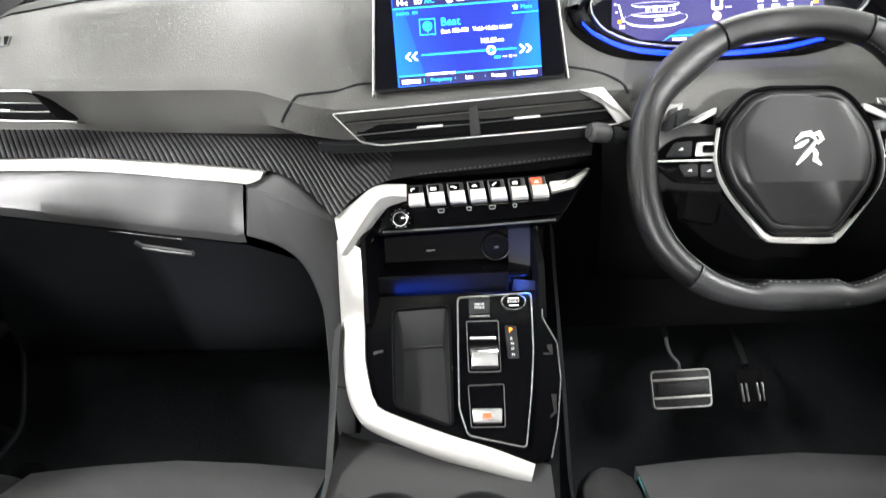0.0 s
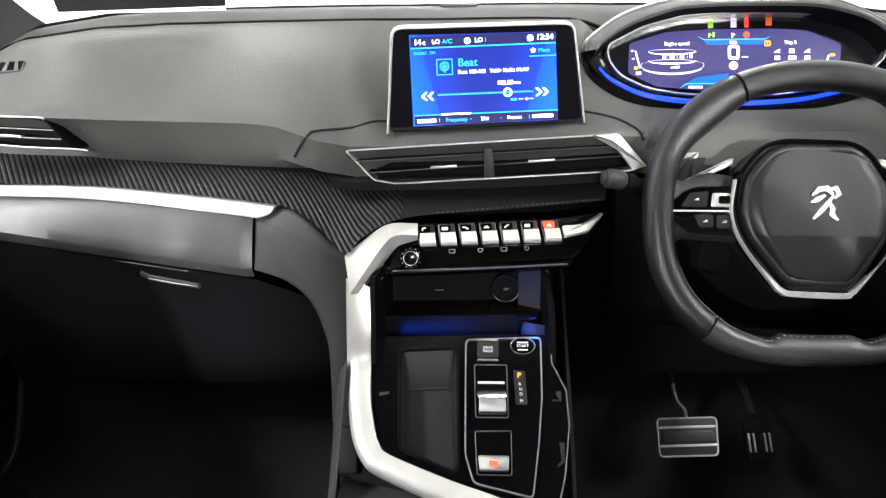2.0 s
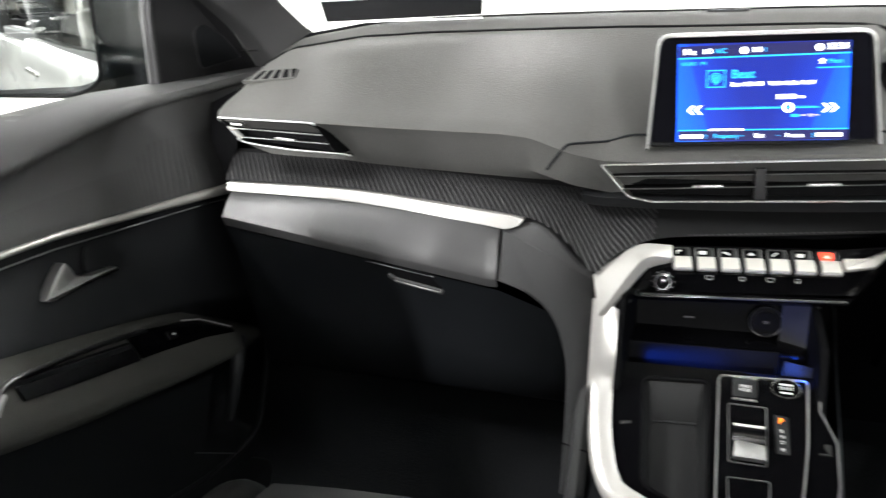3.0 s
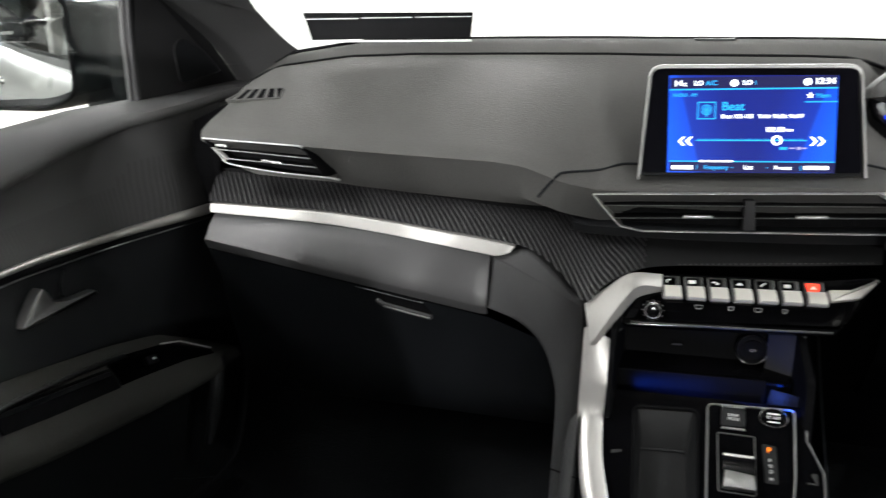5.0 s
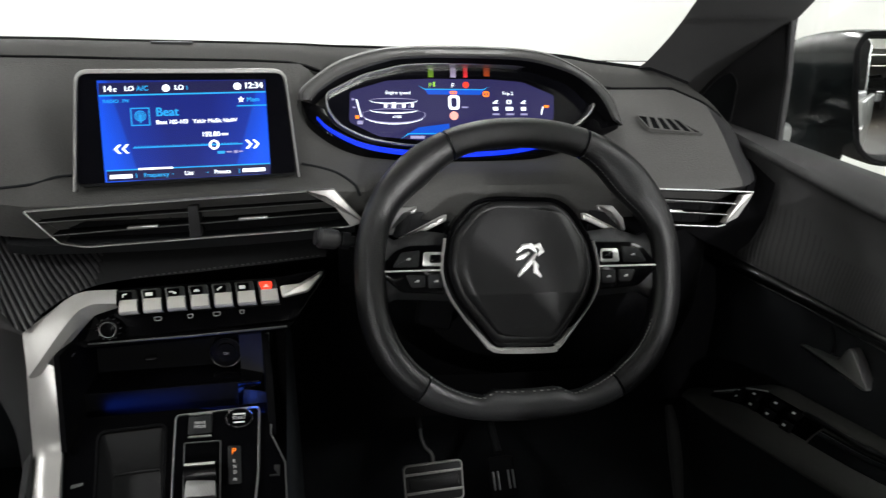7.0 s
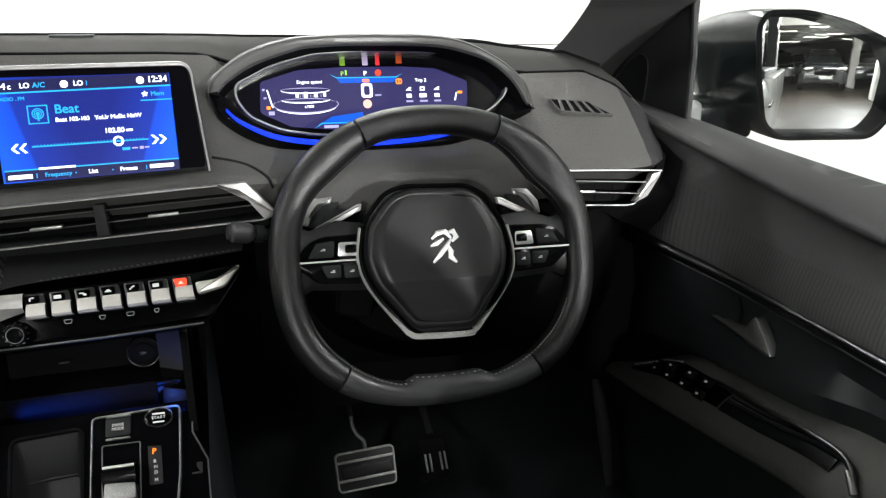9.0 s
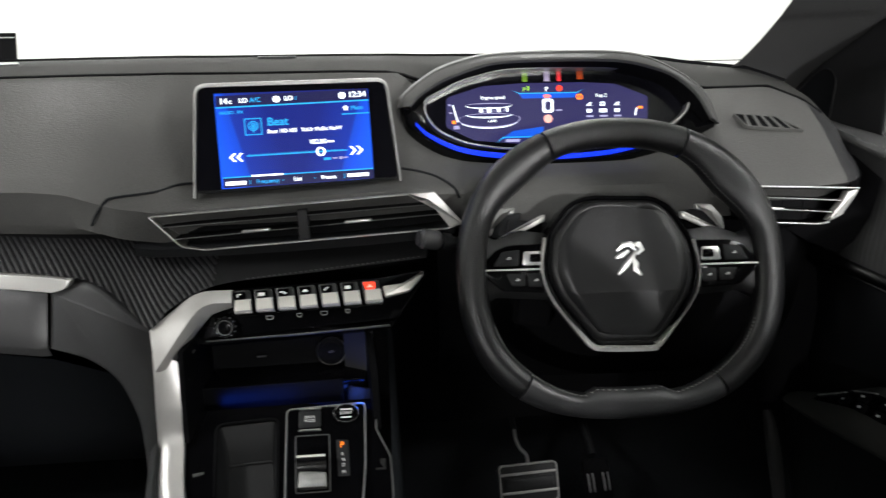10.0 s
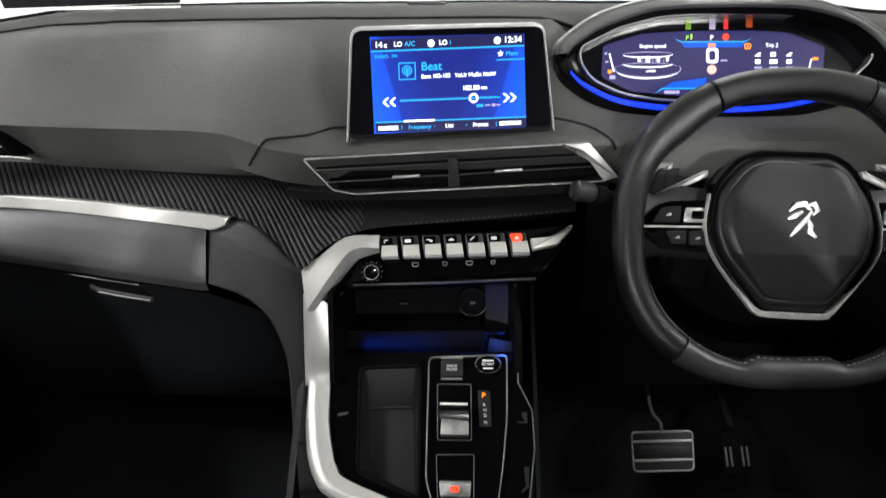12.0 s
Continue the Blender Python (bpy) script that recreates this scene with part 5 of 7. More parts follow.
for i in range(7):
    u = -47.0 + i * 25.6
    holder = sub(keys, "toggle_key", prism(kp, rounded([(u + 1.5, -14), (u + 22.6, -14), (u + 19.6, 12.5), (u - 0.6, 12.5)], 2), -6, 2, 1), DARK_CHROME, "dark toggle key with a bright tip")
    rows = []
    for q, w in ((-15.5, 0), (-15.5, 9), (-13, 11.5), (-5, 9.5), (1, 5.0), (1, 0)):
        k = (q + 14) / 26.5
        rows.append([kp.P(u + 3.5 - k, q, w), kp.P(u + 23.0 - 3.0 * k, q, w)])
    bm = loft(rows, False)
    sub(holder, "bright_tip", solid(bm, 0.0008), KEYMETAL, "bright lower tip", smooth=30)
    lampm = G_RED if i == 6 else GLOSS
    sub(holder, "symbol_window", prism(kp, rounded([(u + 4.6, -2), (u + 12, 0.0), (u + 15.8, 3), (u + 15.4, 10.6), (u + 0.8, 10.6)], 2), 1, 3.4, 0.5), lampm, "red lit hazard window" if i == 6 else "black symbol window")
    marks = {0: [(5, 4, 7, 8), (7, 7, 11, 8.5)], 1: [(4, 4, 13, 8)], 2: [(4, 6, 10, 7.5), (9, 4, 13, 6)], 3: [(5, 4.5, 13, 6), (7, 6, 11, 7.5)], 4: [(5, 4, 7, 6), (7, 5.5, 9, 7.5), (9, 7, 11.5, 8.5)], 5: [(4, 4, 12, 8)], 6: [(6, 4, 13, 5), (8, 5, 11, 7)]}[i]
    sub(holder, "symbol", bars(kp, [(u + 1 + 0.85 * a, b, u + 1 + 0.85 * c, d) for a, b, c, d in marks], 3.3, 3.7), WHITE if i < 6 else G_PINK, smooth=0)
kl = Plane(kp.P(0, -20, 0), kp.ux, tilted(12))
for u, w in ((-5, 7), (30, 5), (59, 7), (87, 4)):
    sub(keys, "touch_symbol", band(kl, rounded([(u - w / 2, -4.6), (u + w / 2, -4.6), (u + w / 2 + 1, 0.4), (u - w / 2 - 1, 0.4)], 1.6), rounded([(u - w / 2 + 0.8, -3.8), (u + w / 2 - 0.8, -3.8), (u + w / 2 + 0.2, -0.4), (u - w / 2 - 0.2, -0.4)], 1), 0.5, 1.0), THREAD, "pale printed symbol", smooth=0)
sub(keys, "lower_bar", prism(kl, rounded([(-82, -27), (138, -27), (147, -15), (134, -17), (-64, -18), (-84, -20)], 2), -14, 4, 2), GLOSS, "glossy black lower bar")
sub(keys, "lower_bar_edge", tube([kl.P(-80, -24, 3.6), kl.P(30, -24.5, 4), kl.P(136, -23, 4)], 0.0016, 6), DULL, "dull metal edge")
knob = sub(keys, "volume_knob", tube([kl.P(-56, -8, w) for w in (-2, 0, 9, 11.5, 12)], lambda t: (0.0125, 0.0128, 0.0118, 0.0105, 0.004)[round(t * 4)], 28), GLOSS, "black and chrome volume knob", smooth=30)
bm = bmesh.new()
for k in range(12):
    a = 2 * math.pi * k / 12
    tube([kl.P(-56 + 11.9 * math.cos(a), -8 + 11.9 * math.sin(a), 3), kl.P(-56 + 11.6 * math.cos(a), -8 + 11.6 * math.sin(a), 9)], 0.0009, 5, bm=bm)
sub(knob, "ribbing", bm, DULL)
sub(knob, "cap_ring", tube([kl.P(-56 + 8.6 * math.cos(a), -8 + 8.6 * math.sin(a), 11.8) for a in np.linspace(0, 2 * math.pi, 29)], 0.0006, 6), DULL)
sub(knob, "cap", tube([kl.P(-56, -8, w) for w in (11, 13, 13.6)], lambda t: (0.0078, 0.0074, 0.003)[round(t * 2)], 24), GLOSS, "black cap", smooth=40)
# bright wings at both ends of the key row
WO = smooth_curve([(-0.1318, 0.833, 0.6863), (-0.1122, 0.850, 0.6993), (-0.0834, 0.868, 0.7155), (-0.0469, 0.880, 0.7135)], 7)
WR = smooth_curve([(-0.1214, 0.803, 0.6500), (-0.0866, 0.838, 0.6960), (-0.0709, 0.858, 0.7046), (-0.0464, 0.870, 0.7008)], 7)
WI = smooth_curve([(-0.1157, 0.808, 0.6470), (-0.0821, 0.846, 0.6839), (-0.0707, 0.864, 0.6889), (-0.0471, 0.876, 0.6931)], 7)
rows = []
for o, r, i in zip(WO, WR, WI):
    rows.append([tuple(o + np.array((0, 0.012, -0.006))), tuple(o), tuple(o * 0.66 + r * 0.34 + np.array((0, -0.0010, 0.0012))), tuple(o * 0.3 + r * 0.7 + np.array((0, -0.0010, 0.0010))), tuple(r), tuple(r * 0.75 + i * 0.25 + np.array((0, 0, -0.0012))), tuple(i), tuple(i + np.array((0.004, 0.022, -0.004)))])
sub(keys, "left_wing", loft(rows), SATIN, "satin chrome wing", smooth=32)
# right wing: its stronger shine put in as a paler metal
sub(keys, "right_wing", prism(kp, rounded([(131, 4), (154, 5), (182, 18.5), (180, 13), (163, -5), (133, -10)], 3), -6, 7, 3), KEYMETAL, "satin chrome wing")

# ---- centre console ----
A44 = radians(44)
gp = Plane((0.06, 0.785, 0.537), (1, 0, 0), (0, math.cos(A44), math.sin(A44)))
console = thing("centre_console", (0.0, 0.6, 0.15), "high centre console with chrome edging and automatic gear selector", "centre console")
# flanks
rows = []
for y, zt in ((0.80, 0.56), (0.77, 0.53), (0.72, 0.475), (0.68, 0.435), (0.60, 0.425), (0.30, 0.43), (-0.1, 0.45)):
    rows.append([(-0.130, y, zt + 0.004), (-0.139, y, zt - 0.008), (-0.145, y, zt - 0.04), (-0.148, y, zt - 0.1), (-0.150, y, zt - 0.2), (-0.152, y, 0.13)])
sub(console, "passenger_flank", loft(rows), KNEE, "grey console flank", smooth=50)
rows = []
for y, zt in ((0.92, 0.66), (0.86, 0.60), (0.81, 0.56), (0.77, 0.525), (0.72, 0.47), (0.68, 0.43), (0.60, 0.42), (0.30, 0.43), (-0.1, 0.45)):
    rows.append([(0.134, y, zt - 0.006), (0.140, y, zt - 0.03), (0.146, y, zt - 0.2), (0.152, y, 0.13)])
sub(console, "driver_flank", loft(rows), FLANK, "black console flank", smooth=50)
# bright loop
O = [Vector((-0.130, 0.826, 0.660)), Vector((-0.131, 0.815, 0.60)), gp.P(-191, 30), gp.P(-186, -15), gp.P(-179, -55), gp.P(-168, -82), gp.P(-150, -99), gp.P(-84, -127), gp.P(-30, -144), gp.P(32, -163)]
I = [Vector((-0.100, 0.824, 0.648)), Vector((-0.100, 0.808, 0.60)), gp.P(-162, 31), gp.P(-159, -15), gp.P(-153, -45), gp.P(-146, -66), gp.P(-132, -80), gp.P(-62, -107), gp.P(-12, -123), gp.P(38, -142)]
O, I = smooth_curve(O, 6), smooth_curve(I, 6)
rows = []
for o, i in zip(O, I):
    o, i = Vector(o), Vector(i)
    n = gp.n
    rows.append([tuple(o - n * 0.02), tuple(o + n * 0.001), tuple(o * 0.8 + i * 0.2 + n * 0.006), tuple(o * 0.45 + i * 0.55 + n * 0.0075), tuple(i + n * 0.003), tuple(i - n * 0.02)])
sub(console, "bright_edging", loft(rows, True, True), SATIN, "satin chrome edging", smooth=50)
# deck inside the loop, with the tray let in
deck = [(-164, 62), (-162, 31), (-158, -20), (-149, -60), (-134, -78), (-60, -106), (36, -140), (56, -135), (66, -99), (73, -43), (72, -3), (57, 31), (57, 70), (-150, 66)]
tray = rounded([(-128, 48), (-58, 52), (-54, -98), (-122, -72)], 9)
sub(console, "deck", holed(gp, deck, [tray], -22, -4), GLOSS, "glossy black deck")
sub(console, "deck_edge", tube([gp.P(*p, -3.5) for p in ((57, 70), (56.5, 33), (72, 0), (73.5, -43), (66, -99), (57, -134))], 0.0011, 6), DULL, "thin bright edge of the deck")
for pts in ([(60, -2), (66, -2), (66, -14), (55, -14), (55, -12), (63.5, -12), (60, -6)], [(61, -62), (67, -62), (66, -84), (58, -90), (58, -87), (63, -82)], [(-150, -6), (-138, -4), (-138, -7), (-150, -10)]):
    sub(console, "clip", prism(gp, pts, -4, -2.2), DARK_CHROME, "small dark clip", smooth=0)
sub(console, "tray_rim", band(gp, inset(tray, -2.5), inset(tray, 1), -10, -1.5, 1), NIGHT)
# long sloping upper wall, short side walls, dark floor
foot = rounded([(-117, 6), (-67, 9), (-60, -90), (-115, -66)], 6)
rows = [[gp.P(u, v, -4) for u, v in inset(tray, 0.5)], [gp.P(u, v, -8) for u, v in inset(tray, 1.5)], [gp.P(u, v, -34) for u, v in inset(foot, -1.5)], [gp.P(u, v, -36) for u, v in foot]]
bm = loft(rows, True)
bm.faces.new([v for v in bm.verts][-len(tray):])
sub(console, "phone_tray", bm, TRAY, "black rubber-lined tray", smooth=40)
sub(console, "tray_ledge", tube([gp.P(u, v, -33) for u, v in ((-116, 7), (-92, 9), (-68, 10))], 0.0012, 6), SOFT_DARK, "soft edge between wall and floor", smooth=60)
# selector panel
sel = [(-48, 61), (45, 65), (44, -10), (39, -62), (30, -125), (-37, -110), (-47, -78)]
so = rounded(sel, 7)
sub(console, "selector_frame", band(gp, so, inset(so, 1.8), -6, 3.0, 0.5), EDGE, "thin satin frame")
sub(console, "selector_panel", prism(gp, inset(so, 2.6), -6, 1.5), GLOSS, "glossy black selector panel")
# drive mode key, start button, selector, position strip, parking brake
mode = sub(console, "mode_key", prism(gp, rounded([(-33, 36), (-7, 37), (-7, 58), (-33, 58)], 3), 0, 5, 2), HARD_DARK, "black drive-mode key")
for v in (59.5, 34.5):
    sub(mode, "bright_edge", prism(gp, rounded([(-33, v - 1.2), (-7, v - 1.2), (-8, v + 1.2), (-32, v + 1.2)], 1), 0, 4, 1), EDGE)
for word, v in (("DRIVE", 47.6), ("MODE", 43.4)):
    sub(mode, "caption", lettering(gp, word, -20, v, 4.4, 5.1, "CENTER"), WHITE, smooth=0)
start = sub(console, "start_button", prism(gp, circle(22, 52, 14, 32, 9.8), 0, 4.5, 1.5), GLOSS, "oval start button with a chrome ring")
sub(start, "ring", band(gp, circle(22, 52, 15.5, 32, 11), circle(22, 52, 13.2, 32, 8.8), 0, 4, 0.8), CHROME)
sub(start, "caption", lettering(gp, "START", 22, 50.2, 5.0, 4.6, "CENTER"), WHITE, smooth=0)
each_bar(start, "caption_bar", gp, [(15.5, 55.2, 28.5, 57), (16, 46, 28, 47.6)], 4.4, 4.8, WHITE)
sub(console, "selector_well", band(gp, rounded([(-37, 29), (3, 29), (4, -36), (-35, -36)], 3), rounded([(-35.6, 27.6), (1.6, 27.6), (2.6, -34.6), (-33.6, -34.6)], 2), 0.5, 3.0, 0.5), DULL)
lever = [(-33, 4, 2), (-33, 4, 16), (-33, -4, 21), (-32, -16, 17), (-31, -33, 5), (-31, -34, 1)]
rows = [[gp.P(u, v, w), gp.P(u + 33, v, w)] for u, v, w in lever]
sub(console, "selector", solid(loft(rows), 0.001), GLOSS, "black gear selector with bright ridge", smooth=35)
sub(console, "selector_bar", tube([gp.P(-32, 1, 18.5), gp.P(-1, 1, 18.5)], 0.0016, 8), SATIN, "thin bright bar")
sub(console, "selector_grip", prism(gp, rounded([(-31, -33), (1, -33), (0, -17), (-30, -14)], 2), 2, 17.5, 1.5), KNURL, "knurled silver grip")
ps = sub(console, "position_strip", prism(gp, rounded([(10, 22), (24, 21), (26, -20), (12, -20)], 2), 1, 2.6, 0.5), HARD_DARK, "black gear position strip")
sub(ps, "park_letter", lettering(gp, "P", 14.5, 12.5, 9, 2.9), G_ORANGE, smooth=0)
for letter, u, v in (("R", 16, 3), ("N", 16.4, -3), ("D", 16.8, -9), ("M", 17, -17)):
    sub(ps, "position_letter", lettering(gp, letter, u, v, 5, 2.8), WHITE, smooth=0)
sub(console, "brake_well", band(gp, rounded([(-36, -51), (7, -50), (7, -101), (-33, -101)], 3), rounded([(-34.6, -52.4), (5.6, -51.4), (5.6, -99.6), (-31.6, -99.6)], 2), 0.5, 3.0, 0.5), DULL)
pb = sub(console, "parking_brake_key", prism(gp, rounded([(-32, -79), (4, -79), (3, -97), (-30, -97)], 3), 0, 7, 2.5), KNURL, "satin parking brake key")
sub(pb, "red_lamp", prism(gp, rounded([(-19, -85), (-9, -85), (-9, -91.5), (-19, -91.5)], 2), 6.5, 7.5, 0.3), G_RED, "red lit lamp")
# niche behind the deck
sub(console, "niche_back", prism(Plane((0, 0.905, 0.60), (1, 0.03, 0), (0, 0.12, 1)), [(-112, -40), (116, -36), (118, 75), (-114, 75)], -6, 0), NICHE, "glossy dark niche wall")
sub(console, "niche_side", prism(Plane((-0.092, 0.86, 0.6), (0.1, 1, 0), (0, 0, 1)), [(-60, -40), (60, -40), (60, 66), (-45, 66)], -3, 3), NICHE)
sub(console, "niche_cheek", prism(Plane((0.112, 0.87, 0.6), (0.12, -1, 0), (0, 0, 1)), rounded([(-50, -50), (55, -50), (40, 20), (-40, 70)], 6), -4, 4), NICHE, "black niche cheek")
rows = [[(0.080, 0.896, z) for z in (0.648, 0.615, 0.585)], [(0.1145, 0.880, z) for z in (0.652, 0.62, 0.590)]]
npanel = sub(console, "niche_panel", solid(loft(rows), 0.002), SOFT_DARK, "dark slanted panel in the niche")
sub(npanel, "panel_edge", tube([(0.115, 0.8795, 0.653), (0.115, 0.8795, 0.589)], 0.0009, 6), DULL)
rows = [[(0.078, 0.872, z) for z in (0.586, 0.57, 0.552)], [(0.112, 0.850, z) for z in (0.590, 0.57, 0.552)]]
sub(console, "niche_wedge", solid(loft(rows), 0.002), TRAY, "slanted plate lit blue")
sub(console, "niche_edge", tube([(-0.088, 0.845, 0.655), (-0.097, 0.838, 0.645), (-0.098, 0.828, 0.60), (-0.098, 0.815, 0.57)], 0.0008, 6), DULL, "thin edge of the niche")
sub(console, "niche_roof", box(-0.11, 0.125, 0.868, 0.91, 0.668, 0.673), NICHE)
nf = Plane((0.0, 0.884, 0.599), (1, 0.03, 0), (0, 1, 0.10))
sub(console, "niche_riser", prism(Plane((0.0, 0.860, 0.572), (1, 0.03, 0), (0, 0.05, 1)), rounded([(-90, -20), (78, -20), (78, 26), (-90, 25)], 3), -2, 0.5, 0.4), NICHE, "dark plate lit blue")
sub(console, "niche_floor", prism(nf, rounded([(-102, -22), (108, -22), (110, 26), (-100, 26)], 6), -45, 0, 2), GLOSS, "glossy niche floor")
sock = Plane((0.063, 0.899, 0.621), (1, 0.03, 0), (0, 0.12, 1))
s12 = sub(console, "power_socket", tube([sock.P(0, 0, w) for w in (-4, 2, 5, 5.5)], lambda t: (0.0185, 0.0185, 0.017, 0.0140)[round(t * 3)], 28), NICHE, "black capped power socket", smooth=30)
sub(s12, "ring", tube([sock.P(18.0 * math.cos(a), 18.0 * math.sin(a), 4.6) for a in np.linspace(0, 2 * math.pi, 33)], 0.0007, 5), DARK_CHROME)
sub(s12, "cap", tube([sock.P(0, 0, w) for w in (5, 7, 7.5)], lambda t: (0.0125, 0.0122, 0.010)[round(t * 2)], 24), NIGHT, smooth=30)
sub(s12, "caption", lettering(sock, "12V", 0, -1.5, 4.5, 7.6, "CENTER"), THREAD, smooth=0)
sub(console, "usb_port", prism(sock, [(-91, -2.6), (-80, -2.2), (-80, -0.6), (-91, -1.0)], 3, 5), DARK_CHROME, smooth=0)
# plate with cup holders behind the loop
cp_ = Plane((0.0, 0.62, 0.425), (1, 0, 0), (0, 1, 0.06))
c1, c2 = circle(-62, -12, 41, 28), circle(36, -12, 41, 28)
sub(console, "cup_plate", holed(cp_, [(-134, -80), (116, -80), (116, 74), (96, 84), (-40, 104), (-118, 128), (-134, 140)], [c1, c2], -8, 0), HARD, "grey cup-holder plate")
for c in (c1, c2):
    rows = [[cp_.P(u, v, w) for u, v in inset(c, d)] for d, w in ((-3, 1), (0, 2), (2, -1), (5, -65))]
    bm = loft(rows, True)
    bm.faces.new([v for v in bm.verts][-len(c):])
    sub(console, "cup_well", bm, HARD_DARK, "black cup well", smooth=40)
sub(console, "armrest_box", box(-0.10, 0.105, -0.10, 0.50, 0.40, 0.52, 0.02), VINYL, "black padded armrest lid")

# ---- pedals ----
pp_ = Plane((0.3305, 0.948, 0.368), (1, 0.03, 0.03), (0, 0.55, 1))
pedal = thing("brake_pedal", pp_.P(0, -35, 0), "wide brake pedal with steel plate and rubber bars", "pedal", "pedals")
pr = rounded([(-44, -25), (42, -25), (44, 31), (-44, 31)], 8)
sub(pedal, "plate", prism(pp_, inset(pr, 1), -8, -1, 2), RUBBER, "black rubber pad")
sub(pedal, "steel_frame", band(pp_, pr, inset(pr, 2.6), -8, 1, 0.8), SATIN, "thin steel frame")
for v in (17, -9):
    sub(pedal, "steel_bar", prism(pp_, rounded([(-41, v - 1.8), (41, v - 1.8), (41, v + 1.8), (-41, v + 1.8)], 1), -2, 1.4, 0.6), SATIN)
sub(pedal, "rubber_bar", prism(pp_, rounded([(-36, -4), (36, -4), (36, 11), (-36, 11)], 4), -1, 3, 1.5), RUBBER)
sub(pedal, "arm", tube([tuple(p) for p in smooth_curve([tuple(pp_.P(*p)) for p in ((2, 22, -12), (3, 40, -16), (-6, 52, -14), (-11, 66, -12), (-11, 80, -16))], 5)], 0.0030, 8), STEEL, "bent steel arm")
sub(pedal, "upper_arm", tube([pp_.P(-11, 78, -16), pp_.P(-14, 200, -90)], 0.0040, 8), HARD_DARK)
ap = Plane((0.437, 0.960, 0.357), (1, 0.03, 0.03), (0, 0.75, 1))
gas = thing("accelerator_pedal", ap.P(0, -50, 0), "narrow upright accelerator pedal with steel strips", "pedal", "pedals")
sub(gas, "pad", prism(ap, rounded([(-20, -26), (20, -26), (20, 34), (-20, 34)], 8), -10, 0, 3), NIGHT, "black rubber pad")
for u in (-15, -8, 8, 15):
    sub(gas, "steel_strip", prism(ap, rounded([(u - 1.5, -14), (u + 1.5, -14), (u + 1.5, 13), (u - 1.5, 13)], 1.2), -1, 2.5, 1), DULL, "steel strip")
sub(gas, "arm", tube([ap.P(0, 40, -12), ap.P(0, 140, -60)], 0.006, 8), HARD_DARK)

# ---- doors ----
def between(line, y):
    line = sorted(line)
    return float(np.interp(y, [p[0] for p in line], [p[1] for p in line]))


def door(s, xs, sill, fold, trim, top, low, name, label):
    """s is the side. xs: the x of the five lines that follow, each as (y, z): sill, fold, bright strip, upper and lower edge of the armrest."""
    xo, xf, xt, xa, xb = xs
    root = thing(name, (xt, 0.5, 0.2), label, "car door", "front doors")
    ys = [1.24 - 0.025 * i for i in range(60)]
    up, lowr = [], []
    eye = Vector((0.07 + s * 0.13, 0.05, 1.0))

    def toe(x, y, z, share=1.0):
        """The trim wraps inwards at its front end to meet the dashboard."""
        t = min(1.0, max(0.0, (y - 0.78) / 0.24))
        return tuple(eye + (Vector((x, y, z)) - eye) * (1 - 0.10 * share * t * t * (3 - 2 * t)))

    for y in ys:
        zs_, zf, zt, za = between(sill, y), between(fold, y), between(trim, y), between(top, y)
        up.append([(xo + s * 0.03, y, zs_ - 0.02), (xo + s * 0.012, y, zs_), (xo, y, zs_ + 0.003), toe(xo * 0.6 + xf * 0.4, y, zs_ * 0.6 + zf * 0.4 + 0.006, 0.4), toe(xo * 0.2 + xf * 0.8, y, zs_ * 0.2 + zf * 0.8 + 0.004, 0.8), toe(xf + s * 0.004, y, zf + 0.002), toe(xf, y, zf - 0.003), toe(xf + s * 0.001, y, zf - 0.009), toe(xf + s * 0.006, y, zf - 0.013)])
        lowr.append([toe(xt + s * 0.003, y, zt), toe(xt + s * 0.018, y, zt - 0.010), toe(xt + s * 0.022, y, zt - 0.05), (xa + s * 0.012, y, za + 0.02), (xa + s * 0.02, y, za - 0.1), (xa + s * 0.02, y, 0.34), (xa + s * 0.01, y, 0.14)])
    sub(root, "sill_cap", loft(up), DOOR_SOFT, "smooth dark sill cap", smooth=50)
    sub(root, "lower_panel", loft(lowr), DOOR_LOW, "black lower panel", smooth=50)
    def insert_point(t, c):
        y = 1.20 - 1.4 * t
        zf, zt = between(fold, y), between(trim, y)
        x = xf + (xt - xf) * c + s * float(np.interp(c, (0, 0.12, 0.25, 0.4, 0.6, 0.8, 0.92, 1), (0.003, 0.014, 0.020, 0.022, 0.015, 0.005, 0.002, 0.002)))
        front = min(1.0, max(0.30, (y - 0.80) / 0.16))
        return np.array(toe(x, y, zf + (zt - zf) * c)), min(1.0, max(0.0, c * 2.6 - 0.85)) * front

    sub(root, "textile_insert", ribbed(insert_point, lambda p: (p[1] - 0.15 * p[2]) / 0.0056, 320, 13, np.array((-s, 0, 0)), 0.0007), (RIB_DOOR, RIB_DOOR_SHADE, RIB_DOOR), "black ribbed textile insert", smooth=80)
    # right strip darker: that door's lesser light put into the metal's colour
    sub(root, "bright_strip", tube([toe(xt - s * 0.001, y, between(trim, y)) for y in ys if y < 1.12], lambda t: 0.0042 + 0.0048 * max(0.0, 1 - t * 3), 8), STRIP if s < 0 else DARK_CHROME, "thin satin metal strip", smooth=60)
    sub(root, "lower_line", tube([toe(xt + s * 0.014, y, between(trim, y) - 0.020) for y in ys if y < 1.08], 0.0012, 6), DULL, "thin second line")

    def arm(y, c, lift=0.0):
        a, b = Vector((xa, y, between(top, y))), Vector((xb, y, between(low, y)))
        return a.lerp(b, c) + Vector((-s, 0, 0.7)) * (0.012 * math.sin(math.pi * c) + lift)

    tip = 0.985
    rows = []
    for y in np.linspace(tip, -0.2, 48):
        k = min(1.0, (tip - y) / 0.06)
        b = arm(y, 1)
